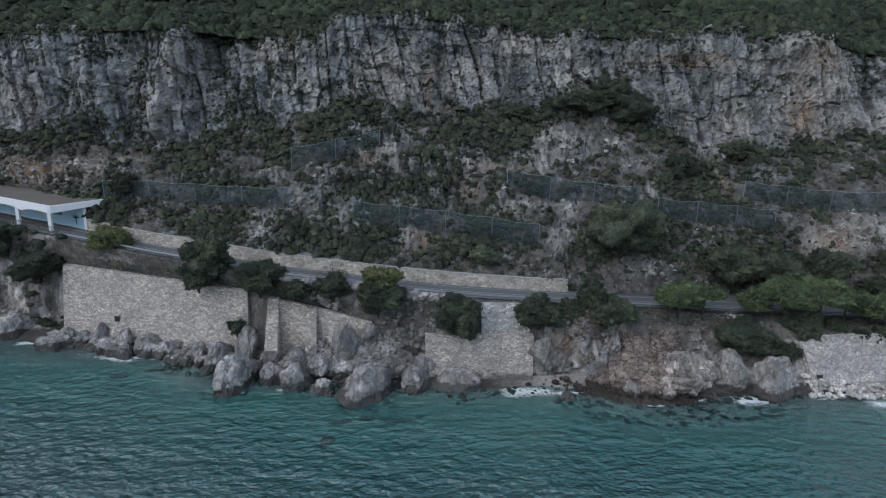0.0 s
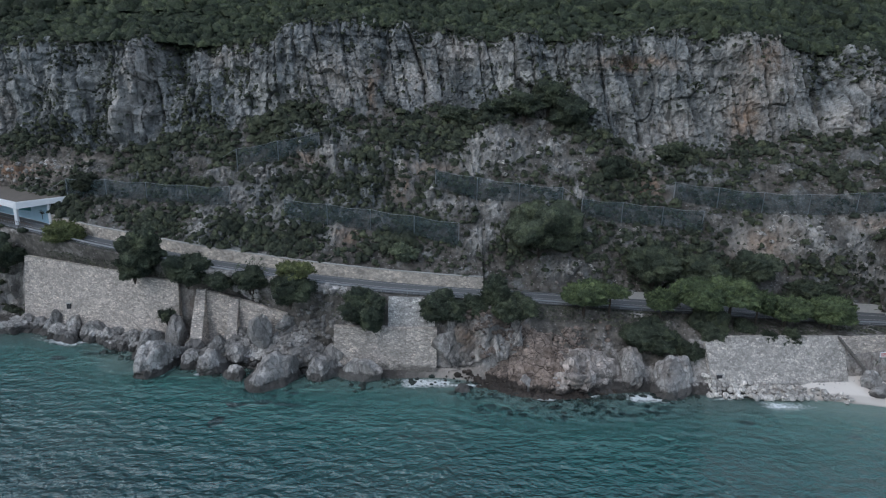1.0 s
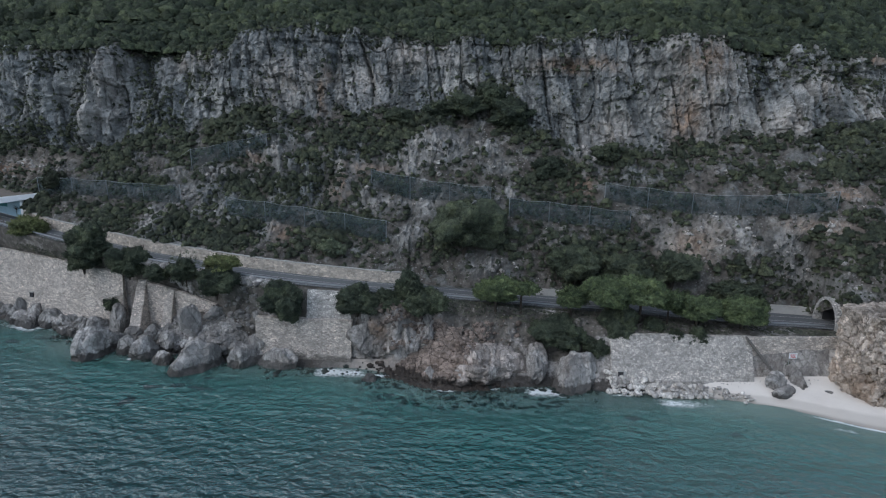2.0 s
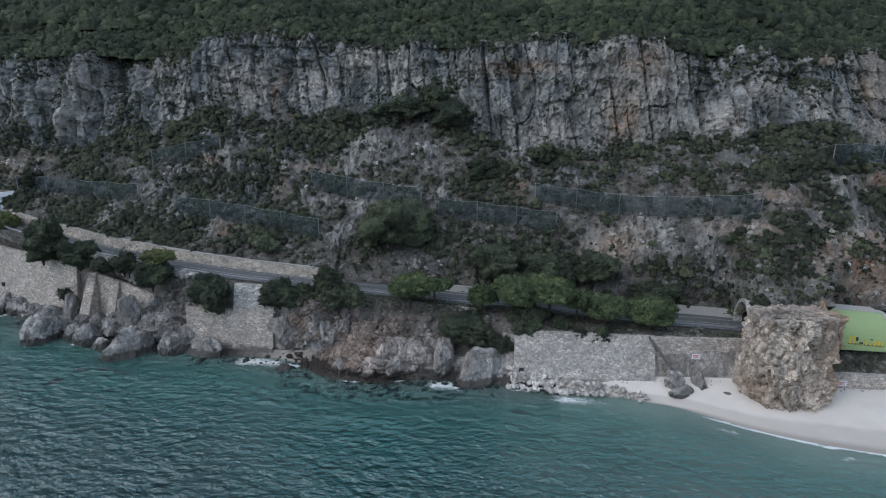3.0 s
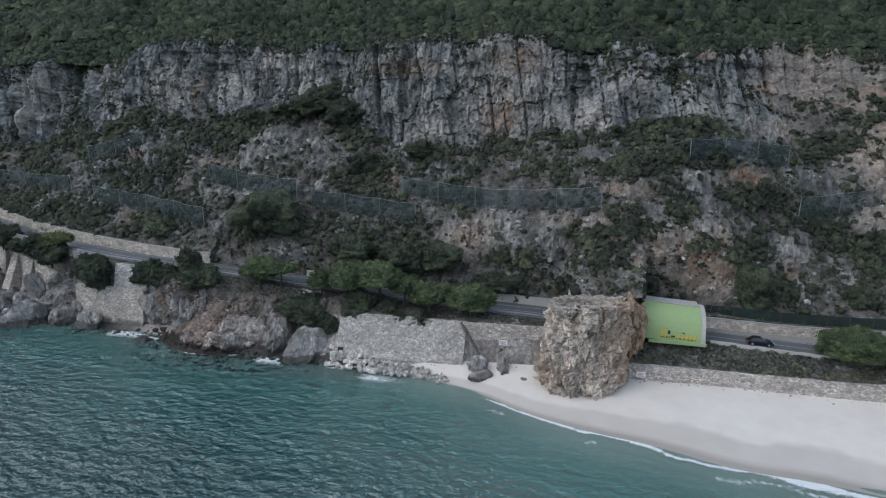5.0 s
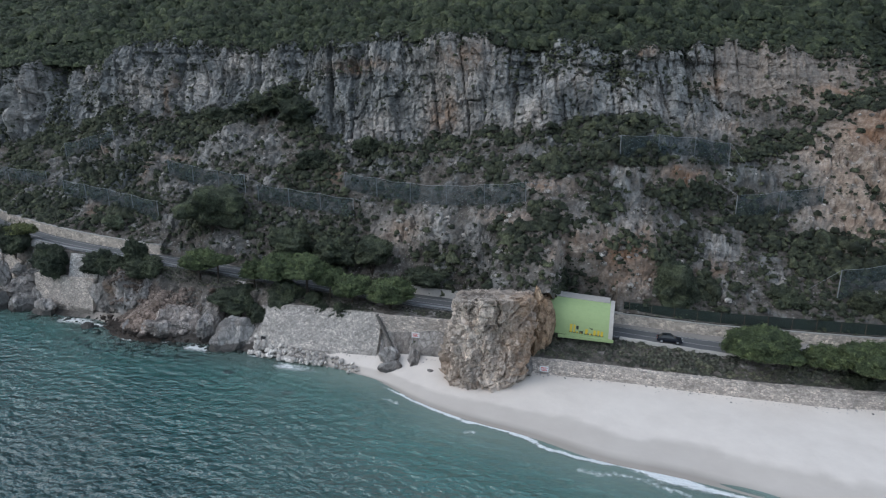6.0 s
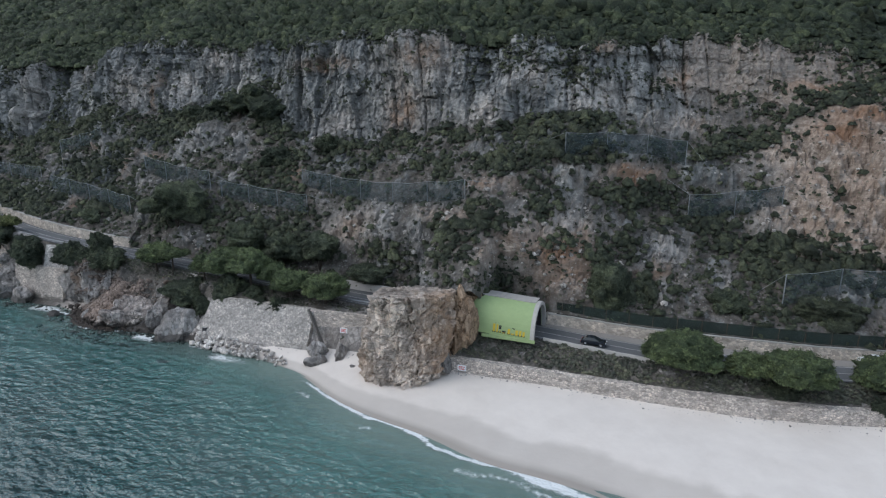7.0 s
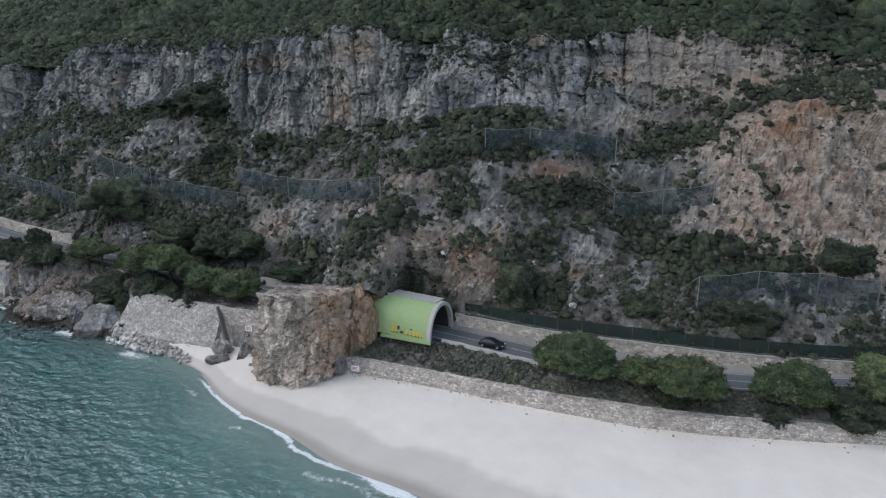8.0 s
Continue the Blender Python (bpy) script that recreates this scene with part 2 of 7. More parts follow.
def masonry(name, pale, mid, dark, size=2.4, joint=0.6, squash=1.5):
    """Rubble stones of mixed size and tone in rough courses, with weathered streaks and pale repairs."""
    k = Mat(name, 0.93, 0.2)
    vec = k.pos((1, 1, squash), k.warp(0.10, 1.6))
    cell = k.voronoi(size, vec, "F1", "Color")
    sep = k.n.new("ShaderNodeSeparateColor")
    k.l.new(cell, sep.inputs[0])
    edge = k.voronoi(size, vec, "DISTANCE_TO_EDGE")
    coarse = k.n.new("ShaderNodeSeparateColor")
    k.l.new(k.voronoi(size * 0.45, vec, "F1", "Color"), coarse.inputs[0])
    c = k.ramp(sep.outputs[0], [(0.0, dark), (0.25, mid), (0.7, pale), (1.0, tuple(min(1, v * 1.25) for v in pale))])
    c = k.mix(0.7, c, k.ramp(coarse.outputs[0], [(0.0, (0.72, 0.71, 0.70)), (0.5, (1.0,) * 3), (1.0, (1.22, 1.2, 1.17))]), "MULTIPLY")
    c = k.mix(k.ramp(edge, [(0.03, (joint,) * 3), (0.12, (0.0,) * 3)]), c, tuple(v * 0.6 for v in dark))
    c = k.mix(k.ramp(k.noise(0.22, 7, 0.7), [(0.48, (0.0,) * 3), (0.7, (0.65,) * 3)]), c, tuple(v * 0.55 for v in mid))
    c = k.mix(k.ramp(k.noise(0.35, 6, 0.7, k.pos((1, 1, 1.8))), [(0.56, (0.0,) * 3), (0.72, (0.5,) * 3)]), c, tuple(min(1, v * 1.2) for v in pale))
    c = k.mix(k.ramp(k.noise(1.0, 6, 0.7, k.pos((0.7, 0.7, 0.10))), [(0.54, (0.0,) * 3), (0.72, (0.5,) * 3)]), c, dark)
    foot = k.n.new("ShaderNodeSeparateXYZ")
    k.l.new(k.where, foot.inputs[0])
    damp = k.math("SUBTRACT", foot.outputs[2], k.math("MULTIPLY", k.noise(0.5, 5), 2.6))
    c = k.mix(k.ramp(damp, [(0.0, (0.7,) * 3), (0.8, (0.0,) * 3)]), c, (0.075, 0.072, 0.066))
    k.color(c)
    k.bump(k.math("ADD", k.ramp(edge, [(0.0, (0.0,) * 3), (0.14, (1.0,) * 3)]), k.math("ADD", k.math("MULTIPLY", sep.outputs[1], 0.5), k.math("MULTIPLY", k.noise(3, 6), 0.5))), 0.9, 0.14)
    return k.m


RIPRAP = rock_material("pale_riprap_stone", (0.80, 0.76, 0.715), (0.62, 0.585, 0.55), (0.30, 0.28, 0.26), each=True)
SEAWALL = masonry("rubble_masonry", (0.74, 0.672, 0.612), (0.56, 0.506, 0.46), (0.38, 0.343, 0.312), 2.3, 0.55, 1.7)
PALEWALL = masonry("pale_rubble_masonry", (0.70, 0.68, 0.655), (0.56, 0.54, 0.515), (0.30, 0.285, 0.275), 1.8)
COBBLE = masonry("cobble_revetment", (0.64, 0.60, 0.56), (0.47, 0.44, 0.412), (0.37, 0.35, 0.33), 2.6, 0.45, 1.2)
ROADWALL = masonry("road_retaining_masonry", (0.68, 0.615, 0.54), (0.55, 0.495, 0.43), (0.42, 0.376, 0.328), 1.8, 0.3)


def plain(name, c, rough=0.7, var=0.25, scale=1.5, spec=0.3, metal=0.0, bump=0.15):
    k = Mat(name, rough, spec)
    k.b.inputs["Metallic"].default_value = metal
    d = tuple(v * (1 - var) for v in c)
    big = k.mix(k.ramp(k.noise(scale * 0.15, 5, 0.7), [(0.4, (0.0,) * 3), (0.75, (0.7,) * 3)]), c, d)
    k.color(k.mix(k.ramp(k.noise(scale * 3, 8, 0.7), [(0.4, (0.0,) * 3), (0.7, (0.6,) * 3)]), big, d))
    if bump:
        k.bump(k.noise(scale * 6, 6), bump, 0.03)
    return k.m


SAND = sand_material()
ASPHALT = plain("worn_asphalt", (0.13, 0.135, 0.14), 0.85, 0.3, 1.2)
SHOULDER = plain("gravel_shoulder", (0.30, 0.28, 0.26), 0.95, 0.3, 2.0)
PAINT = plain("road_paint", (0.46, 0.46, 0.45), 0.7, 0.35, 3.0)
STEEL = plain("galvanised_steel", (0.30, 0.315, 0.33), 0.6, 0.2, 3.0, 0.4, 0.25, 0.0)
CONCRETE = plain("concrete", (0.48, 0.465, 0.44), 0.9, 0.3, 0.8)
WHITE = plain("white_paint", (0.80, 0.82, 0.84), 0.6, 0.12, 0.6)
ROOFTOP = plain("gravelled_roof", (0.17, 0.15, 0.13), 0.95, 0.4, 0.9)
BLUE = plain("pale_blue_mural_wall", (0.42, 0.62, 0.74), 0.7, 0.25, 0.5)
GREEN = plain("lime_green_paint", (0.33, 0.44, 0.215), 0.65, 0.16, 0.5)
YELLOW = plain("yellow_spray_paint", (0.62, 0.46, 0.05), 0.6, 0.2, 2)
INK = plain("dark_spray_paint", (0.03, 0.035, 0.03), 0.6, 0.3, 2)
TEAL = plain("teal_spray_paint", (0.05, 0.25, 0.28), 0.6, 0.3, 2)
RED = plain("red_paint", (0.55, 0.06, 0.05), 0.6, 0.2, 2)
DARK = plain("dark_lining_hole_shade", (0.05, 0.05, 0.055), 0.95, 0.3, 1)
RUST = plain("rusty_steel", (0.12, 0.08, 0.06), 0.9, 0.4, 3)
BARK = plain("pine_bark", (0.075, 0.062, 0.052), 0.95, 0.4, 4, 0.2, 0, 0.5)
CARDARK = plain("dark_car_paint", (0.02, 0.025, 0.035), 0.25, 0.1, 1, 0.6, 0.2, 0)
CARWHITE = plain("white_car_paint", (0.78, 0.79, 0.80), 0.25, 0.05, 1, 0.6, 0, 0)
GLASS = plain("tinted_car_glass", (0.015, 0.018, 0.02), 0.08, 0.1, 1, 0.8, 0, 0)
RUBBER = plain("tyre_rubber", (0.02, 0.02, 0.02), 0.9, 0.2, 4, 0.2, 0, 0)


def leaf_material(name, a, b, c, patch=0.12, plant=0.45, mottle=0.9):
    """Foliage: tone by leaf, by plant and by stand, with fine mottling."""
    k = Mat(name, 0.75, 0.15)
    col = k.ramp(k.island(), [(0.0, a), (0.6, b), (1.0, c)])
    col = k.mix(mottle, col, k.ramp(k.noise(1.5, 7, 0.8), [(0.34, (0.4,) * 3), (0.5, (1.05,) * 3), (0.66, (1.9,) * 3)]), "MULTIPLY")
    sep = k.n.new("ShaderNodeSeparateColor")
    k.l.new(k.voronoi(plant, k.warp(0.5, 0.8), "F1", "Color"), sep.inputs[0])
    col = k.mix(1.0, col, k.ramp(sep.outputs[0], [(0.0, (0.66, 0.69, 0.72)), (0.5, (0.95, 0.95, 0.95)), (1.0, (1.28, 1.26, 1.12))]), "MULTIPLY")
    kind = k.noise(patch, 4, 0.6)
    col = k.mix(k.ramp(kind, [(0.35, (0.55,) * 3), (0.5, (0.0,) * 3)]), col, tuple(v * 0.6 for v in a))
    col = k.mix(k.ramp(kind, [(0.55, (0.0,) * 3), (0.68, (0.25,) * 3)]), col, (c[0] * 1.1, c[1] * 1.05, c[2] * 0.9))
    k.color(col)
    k.bump(k.noise(1.8, 6, 0.8), 0.9, 0.6)
    return k.m


SCRUB = leaf_material("mediterranean_scrub", (0.042, 0.050, 0.037), (0.060, 0.071, 0.049), (0.094, 0.106, 0.070), 0.10, 0.8)
MAQUIS = leaf_material("hill_maquis", (0.036, 0.047, 0.032), (0.055, 0.070, 0.045), (0.088, 0.106, 0.064), 0.045, 0.6, 0.75)
PINE = leaf_material("pine_needles", (0.058, 0.080, 0.044), (0.094, 0.124, 0.064), (0.148, 0.184, 0.094), 0.3, 0.9)
LIGHTPINE = leaf_material("light_pine_needles", (0.092, 0.108, 0.048), (0.145, 0.163, 0.073), (0.205, 0.225, 0.108), 0.3, 0.9)
OLIVE = leaf_material("grey_green_leaves", (0.09, 0.11, 0.075), (0.13, 0.155, 0.11), (0.18, 0.2, 0.14), 0.3)
DARKLEAF = leaf_material("dark_evergreen_leaves", (0.043, 0.055, 0.040), (0.066, 0.081, 0.057), (0.102, 0.119, 0.080), 0.3)

BRUSH = leaf_material("dry_grey_brush", (0.085, 0.093, 0.074), (0.125, 0.132, 0.104), (0.185, 0.185, 0.145), 0.2)


def hill_ground():
    """Close low maquis seen from afar: rounded cushions, with the shade in their gaps put into the colour."""
    k = Mat("maquis_ground", 0.95, 0.1)
    bent = k.warp(0.7, 0.6)
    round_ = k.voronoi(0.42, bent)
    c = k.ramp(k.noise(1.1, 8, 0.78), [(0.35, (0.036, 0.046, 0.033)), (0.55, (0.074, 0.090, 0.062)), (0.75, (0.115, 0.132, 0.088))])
    # shade between cushions, painted as dark green towards each cell's rim
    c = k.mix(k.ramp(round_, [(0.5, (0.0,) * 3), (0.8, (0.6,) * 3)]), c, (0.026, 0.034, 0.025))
    k.color(c)
    k.bump(k.math("SUBTRACT", k.noise(0.9, 6, 0.7), k.math("MULTIPLY", round_, 1.5)), 1.0, 1.4)
    return k.m


HILLGROUND = hill_ground()


def net_material(name, a, b, least, most):
    """Wire netting: thin strands that let part of the light through, thicker where it folds."""
    k = Mat(name, 0.8, 0.3)
    k.color(k.ramp(k.noise(0.3, 4), [(0.3, a), (0.7, b)]))
    tr = k.n.new("ShaderNodeBsdfTransparent")
    mx = k.n.new("ShaderNodeMixShader")
    k.l.new(k.ramp(k.noise(0.5, 5), [(0.3, (least,) * 3), (0.7, (most,) * 3)]), mx.inputs[0])
    k.l.new(tr.outputs[0], mx.inputs[1])
    k.l.new(k.b.outputs[0], mx.inputs[2])
    k.l.new(mx.outputs[0], k.n["Material Output"].inputs[0])
    return k.m


NET = net_material("rockfall_net_mesh", (0.036, 0.056, 0.064), (0.062, 0.090, 0.100), 0.30, 0.56)


def water_material():
    k = Mat("sea_water", 0.12, 1.0)
    k.b.inputs["IOR"].default_value = 1.6
    depth = k.attr("depth")
    c = k.ramp(depth, [(0.0, (0.26, 0.36, 0.33)), (0.2, (0.065, 0.20, 0.178)), (0.5, (0.018, 0.108, 0.100)), (1.0, (0.008, 0.066, 0.069))])
    c = k.mix(k.ramp(k.noise(0.06, 4), [(0.4, (0.0,) * 3), (0.7, (0.35,) * 3)]), c, (0.006, 0.055, 0.058))
    weedy = k.ramp(k.math("ADD", k.math("MULTIPLY", k.attr("weed"), 0.55), k.math("MULTIPLY", k.noise(0.55, 5, 0.6), 0.75)), [(0.66, (0.0,) * 3), (0.72, (0.92,) * 3)])
    c = k.mix(weedy, c, (0.006, 0.036, 0.038))
    stones = k.ramp(k.voronoi(0.62, k.warp(0.9, 1.1)), [(0.34, (1.0,) * 3), (0.46, (0.0,) * 3)])
    c = k.mix(k.math("MULTIPLY", stones, k.attr("spots")), c, (0.006, 0.034, 0.036))
    lace = k.ramp(k.math("ADD", k.math("MULTIPLY", k.attr("foam"), 0.55), k.math("MULTIPLY", k.noise(1.3, 8, 0.72), 0.75)), [(0.60, (0.0,) * 3), (0.80, (0.95,) * 3)])
    k.color(k.mix(lace, c, (0.82, 0.85, 0.86)))
    k.l.new(k.math("ADD", 0.10, k.math("MULTIPLY", lace, 0.7)), k.b.inputs["Roughness"])
    swell = k.noise(0.20, 2, 0.5, k.pos((0.7, 1.3, 1)))
    chop = k.noise(0.62, 3, 0.5, k.pos((0.85, 1.15, 1)))
    ripple = k.noise(1.7, 4, 0.55, k.pos((0.85, 1.2, 1)))
    gust = k.ramp(k.noise(0.05, 3, 0.5), [(0.35, (0.6,) * 3), (0.65, (1.0,) * 3)])
    h = k.math("ADD", k.math("MULTIPLY", swell, 0.9), k.math("ADD", chop, k.math("MULTIPLY", k.math("MULTIPLY", ripple, 0.36), gust)))
    h = k.math("MULTIPLY", h, k.ramp(depth, [(0.0, (0.3,) * 3), (0.3, (0.55,) * 3), (0.85, (1.0,) * 3)]))
    k.bump(h, 1.0, 2.1)
    tr = k.n.new("ShaderNodeBsdfTransparent")
    tr.inputs[0].default_value = (0.75, 0.93, 0.92, 1)
    mx = k.n.new("ShaderNodeMixShader")
    clear = k.ramp(depth, [(0.0, (0.35,) * 3), (0.15, (0.72,) * 3), (0.4, (0.93,) * 3), (0.6, (1.0,) * 3)])
    k.l.new(k.math("MAXIMUM", clear, lace), mx.inputs[0])
    k.l.new(tr.outputs[0], mx.inputs[1])
    k.l.new(k.b.outputs[0], mx.inputs[2])
    k.l.new(mx.outputs[0], k.n["Material Output"].inputs[0])
    return k.m


WATER = water_material()
FOAM = [(-56.1, 105.4, 3, 0.9), (-50, 105.0, 3.6, 1.0), (-46, 103.2, 2.4, 0.7), (13.2, 89.9, 3.4, 1.0), (22, 88.2, 4, 1.0), (35.5, 83.6, 2.6, 0.8), (42, 84.6, 3.4, 0.9), (-26, 91.2, 2.2, 0.6), (66, 84.6, 2.5, 0.6), (-80, 113, 3, 1)]
WEEDS = [(-16.2, 80, 2.2, 1.1), (-7.3, 80.4, 2.8, 0.9), (-3.6, 80.8, 1.5, 0.8), (-11.5, 81.2, 2.2, 0.8), (-17.2, 74.8, 0.9, 2.2), (65.5, 76.5, 1.5, 0.9), (79.8, 72.6, 1.1, 0.8), (-55.8, 97.2, 2.6, 0.9), (-50, 99.5, 2, 0.7)]
SPOTTED = [(36, 80.2, 11, 4.2), (28, 82.4, 8, 3.2), (48, 80.4, 9, 3.0), (20, 85, 4, 1.4), (-34, 90, 3.5, 1.2), (-12, 84.6, 6, 1.6)]

# ---------------------------------------------------------------- helpers
def mesh_of(name, verts, faces, mat, smooth=False):
    me = bpy.data.meshes.new(name)
    me.from_pydata([tuple(v) for v in verts] if not isinstance(verts, np.ndarray) else verts.tolist(), [], faces if isinstance(faces, list) else faces.tolist())
    me.materials.append(mat)
    if smooth:
        me.polygons.foreach_set("use_smooth", [True] * len(me.polygons))
    me.update()
    return me


def thing(name, me=None, label="", category="", group="", kind="", at=None):
    ob = new(name, me)
    if at is not None:
        ob.matrix_basis = at
    return tagged(ob, label, category, group, kind)


def part(name, me, parent, label="", at=None):
    ob = new(name, me)
    ob.parent = parent
    if at is not None:
        ob.matrix_basis = at
    if label:
        ob["label"] = label
    return ob


def bm_mesh(name, bm, mat):
    me = bpy.data.meshes.new(name)
    bmesh.ops.recalc_face_normals(bm, faces=bm.faces)
    bm.to_mesh(me)
    bm.free()
    me.materials.append(mat)
    return me


def box(bm, lo, hi, bevel=0.0, m=None):
    r = bmesh.ops.create_cube(bm, size=1.0)
    vs = r["verts"]
    lo, hi = Vector(lo), Vector(hi)
    for v in vs:
        v.co = Vector([(lo[i] + hi[i]) / 2 + v.co[i] * (hi[i] - lo[i]) for i in range(3)])
    if bevel:
        es = list({e for v in vs for e in v.link_edges})
        vs = bmesh.ops.bevel(bm, geom=es, offset=bevel, segments=1, affect="EDGES", profile=0.5)["verts"]
        vs = list({v for v in vs})
    if m is not None:
        bmesh.ops.transform(bm, matrix=m, verts=vs)


def box_mesh(name, lo, hi, mat, bevel=0.0):
    bm = bmesh.new()
    box(bm, lo, hi, bevel)
    return bm_mesh(name, bm, mat)


def tube(bm, path, radii, sides=7):
    rings = []
    for i, p in enumerate(path):
        p = Vector(p)
        d = (Vector(path[min(i + 1, len(path) - 1)]) - Vector(path[max(i - 1, 0)])).normalized()
        a = d.orthogonal().normalized()
        b = d.cross(a)
        rings.append([bm.verts.new(p + radii[i] * (math.cos(2 * math.pi * k / sides) * a + math.sin(2 * math.pi * k / sides) * b)) for k in range(sides)])
    for r0, r1 in zip(rings, rings[1:]):
        for k in range(sides):
            bm.faces.new((r0[k], r0[(k + 1) % sides], r1[(k + 1) % sides], r1[k]))
    bm.faces.new(rings[-1])
    bm.faces.new(rings[0][::-1])


def knots(*pairs):
    """A smoothed piecewise curve of x through the given knots (x, value)."""
    xs, vs = [p[0] for p in pairs], [p[1] for p in pairs]
    return lambda x: sum(np.interp(np.asarray(x, float) + d, xs, vs) for d in (-3, -1, 1, 3)) / 4


def fbm(p, octaves=4):
    return noise.fractal(p, 0.9, 2.1, octaves)


def facets(x, y, z, sx, sz, seed):
    """Broken rock: a tilted flat face for each block, and how near the joint between two blocks is."""
    q = Vector((x * sx + seed, y * sx * 0.5, z * sz + 0.3 * seed))
    d, pts = noise.voronoi(q)
    c = pts[0]
    local = q - c
    face = noise.cell(c * 7.3) + 1.5 * noise.cell(c * 3.7 + Vector((9, 2, 5))) * local.x + 1.2 * noise.cell(c * 5.9 + Vector((1, 8, 3))) * local.z
    return face, d[1] - d[0]


def grid_faces(rows, cols):
    i = np.arange((rows - 1) * cols).reshape(rows - 1, cols)[:, :-1].ravel()
    return np.stack([i, i + 1, i + cols + 1, i + cols], 1)


def put_attr(me, name, values):
    me.attributes.new(name, "FLOAT", "POINT").data.foreach_set("value", np.asarray(values, np.float32).ravel())


# ---------------------------------------------------------------- plan
road_z = knots((-180, 28), (-110, 23.5), (-76, 20.8), (-46, 18.3), (26, 13.0), (80, 10), (131, 7.6), (184, 6.4), (260, 5.4))
road_out = knots((-180, 160), (-110, 133), (-76, 118.6), (-55, 110.4), (-28, 101.3), (-8, 97.6), (5, 96.3), (16, 96.8), (35, 97.2), (55, 97.1), (77, 97.8), (95, 97.2), (102, 98.0), (131, 97.7), (150, 96.2), (177, 100.6), (192, 107), (260, 140))
road_in = knots((-180, 168), (-110, 141), (-76, 126.6), (-60, 118.0), (-50, 115.0), (-30, 108.2), (-8, 104), (5, 103), (20, 103.2), (26, 104.0), (60, 104.4), (93, 105.0), (102, 105.6), (134, 105.4), (148, 105.2), (176, 109.6), (194, 115.2), (260, 148))

shore = knots((-500, 200), (-180, 145), (-110, 128), (-87, 118.5), (-75, 111), (-58, 107), (-49, 104), (-38, 98), (-30, 96), (-20, 94.5), (-8, 92.5), (-1, 91.5), (10, 90.3), (18, 91.6), (26, 88.8), (32, 84.8), (40, 85.2), (44, 86), (54, 87), (62, 85.7), (75, 84.4), (82, 84.9), (93, 82), (103, 76.4), (112, 73.4), (121, 72.1), (131, 68.4), (141, 68.2), (146, 67.4), (170, 63), (200, 60), (300, 50))
foot_y = knots((-180, 150), (-110, 130), (-87, 122), (-75, 116.4), (-58, 111.6), (-39, 104.6), (-30, 103.2), (-22, 102), (-11, 97.6), (-1, 94.8), (16.5, 92.6), (25, 92.4), (32, 92.8), (38, 93), (44, 92), (56, 91), (65, 87.2), (77, 87.8), (92, 89.6), (104, 90.4), (118, 90.4), (137, 91.6), (155, 92.2), (166, 92.9), (178, 96), (195, 102.2), (260, 133))
foot_z = knots((-180, 3), (-87, 2.5), (-75, 2), (-39, 1.8), (-30, 2.2), (-11, 2.8), (-1, 1.3), (16, 1.2), (25, 1.6), (32, 5.2), (38, 6.0), (44, 5.0), (56, 3.2), (65, 2.0), (92, 2.3), (104, 2.6), (118, 2.2), (195, 2.0), (260, 2.0))
top_y = knots((-180, 154), (-110, 131.5), (-87, 124), (-71, 117.6), (-35, 104.6), (-30, 104.6), (-22, 102.8), (-11, 97.8), (-1, 95.2), (16.8, 94.4), (25, 95.6), (32, 96.0), (44, 95.0), (56, 95.2), (65, 91.2), (77, 92.0), (88, 92.0), (102, 93.4), (118, 91.4), (137, 92.6), (155, 92.9), (165, 94.5), (177, 97.2), (195, 103), (260, 134))
top_z = knots((-180, 20), (-110, 17), (-87, 15), (-71, 14.7), (-35, 13.4), (-30, 12.2), (-22, 11.2), (-11, 9.2), (-1, 8.4), (16.8, 8.4), (25, 11.6), (32, 11), (44, 8.8), (56, 8.2), (65, 8.6), (77, 8.8), (88, 8.8), (102, 8.8), (118, 4.3), (260, 4.3))

mid_y = knots((-180, 160), (-110, 138), (-70, 130.5), (-33, 124.5), (8, 117.5), (38, 114), (56, 114.6), (72, 115), (84, 115), (98, 108.6), (112, 110.5), (120, 106.5), (127, 106.8), (135, 111), (151, 121.5), (171, 130.5), (185, 136), (200, 141), (260, 166))
mid_z = knots((-180, 40), (-110, 34), (-70, 29.5), (-33, 28.5), (8, 27.5), (38, 27), (56, 24.5), (72, 25), (84, 26), (98, 22.5), (112, 28), (120, 25.5), (127, 22), (135, 21), (151, 19.5), (171, 20), (185, 23), (200, 23), (260, 20))
base_y = knots((-180, 160), (-110, 141), (-89, 139), (-57, 135.4), (-33, 137), (-6.5, 136), (15, 137.8), (35, 136.4), (47.5, 134.9), (58.7, 132.8), (67, 130), (85.5, 130.6), (100, 130), (116, 128.8), (130, 133.5), (143, 140.5), (152, 151), (160, 157.5), (170, 156.5), (180, 154.6), (188, 154.6), (198, 153.5), (215, 160), (260, 180))
base_z = knots((-180, 42), (-110, 40), (-89, 40), (-57, 38.5), (-33, 45), (-6.5, 48.2), (15, 48.6), (35, 47), (47.5, 47.2), (58.7, 43.5), (67, 40), (85.5, 41.6), (100, 43), (116, 43.7), (130, 46), (143, 47), (152, 49), (160, 50), (172, 49.5), (180, 49), (188, 49.2), (198, 47.6), (215, 46), (260, 44))
crest_y = knots((-400, 190), (-180, 166), (-110, 148), (-89, 146), (-57, 141.6), (-45, 145.5), (-30, 146.5), (-6, 143.6), (15, 145.4), (31, 145), (60, 141), (85.6, 134.6), (91, 136.8), (105, 137.5), (127, 141.2), (136, 144), (151, 159.6), (160, 163), (172, 165.5), (181, 168), (191, 170), (202, 173), (215, 178), (260, 196), (400, 255))
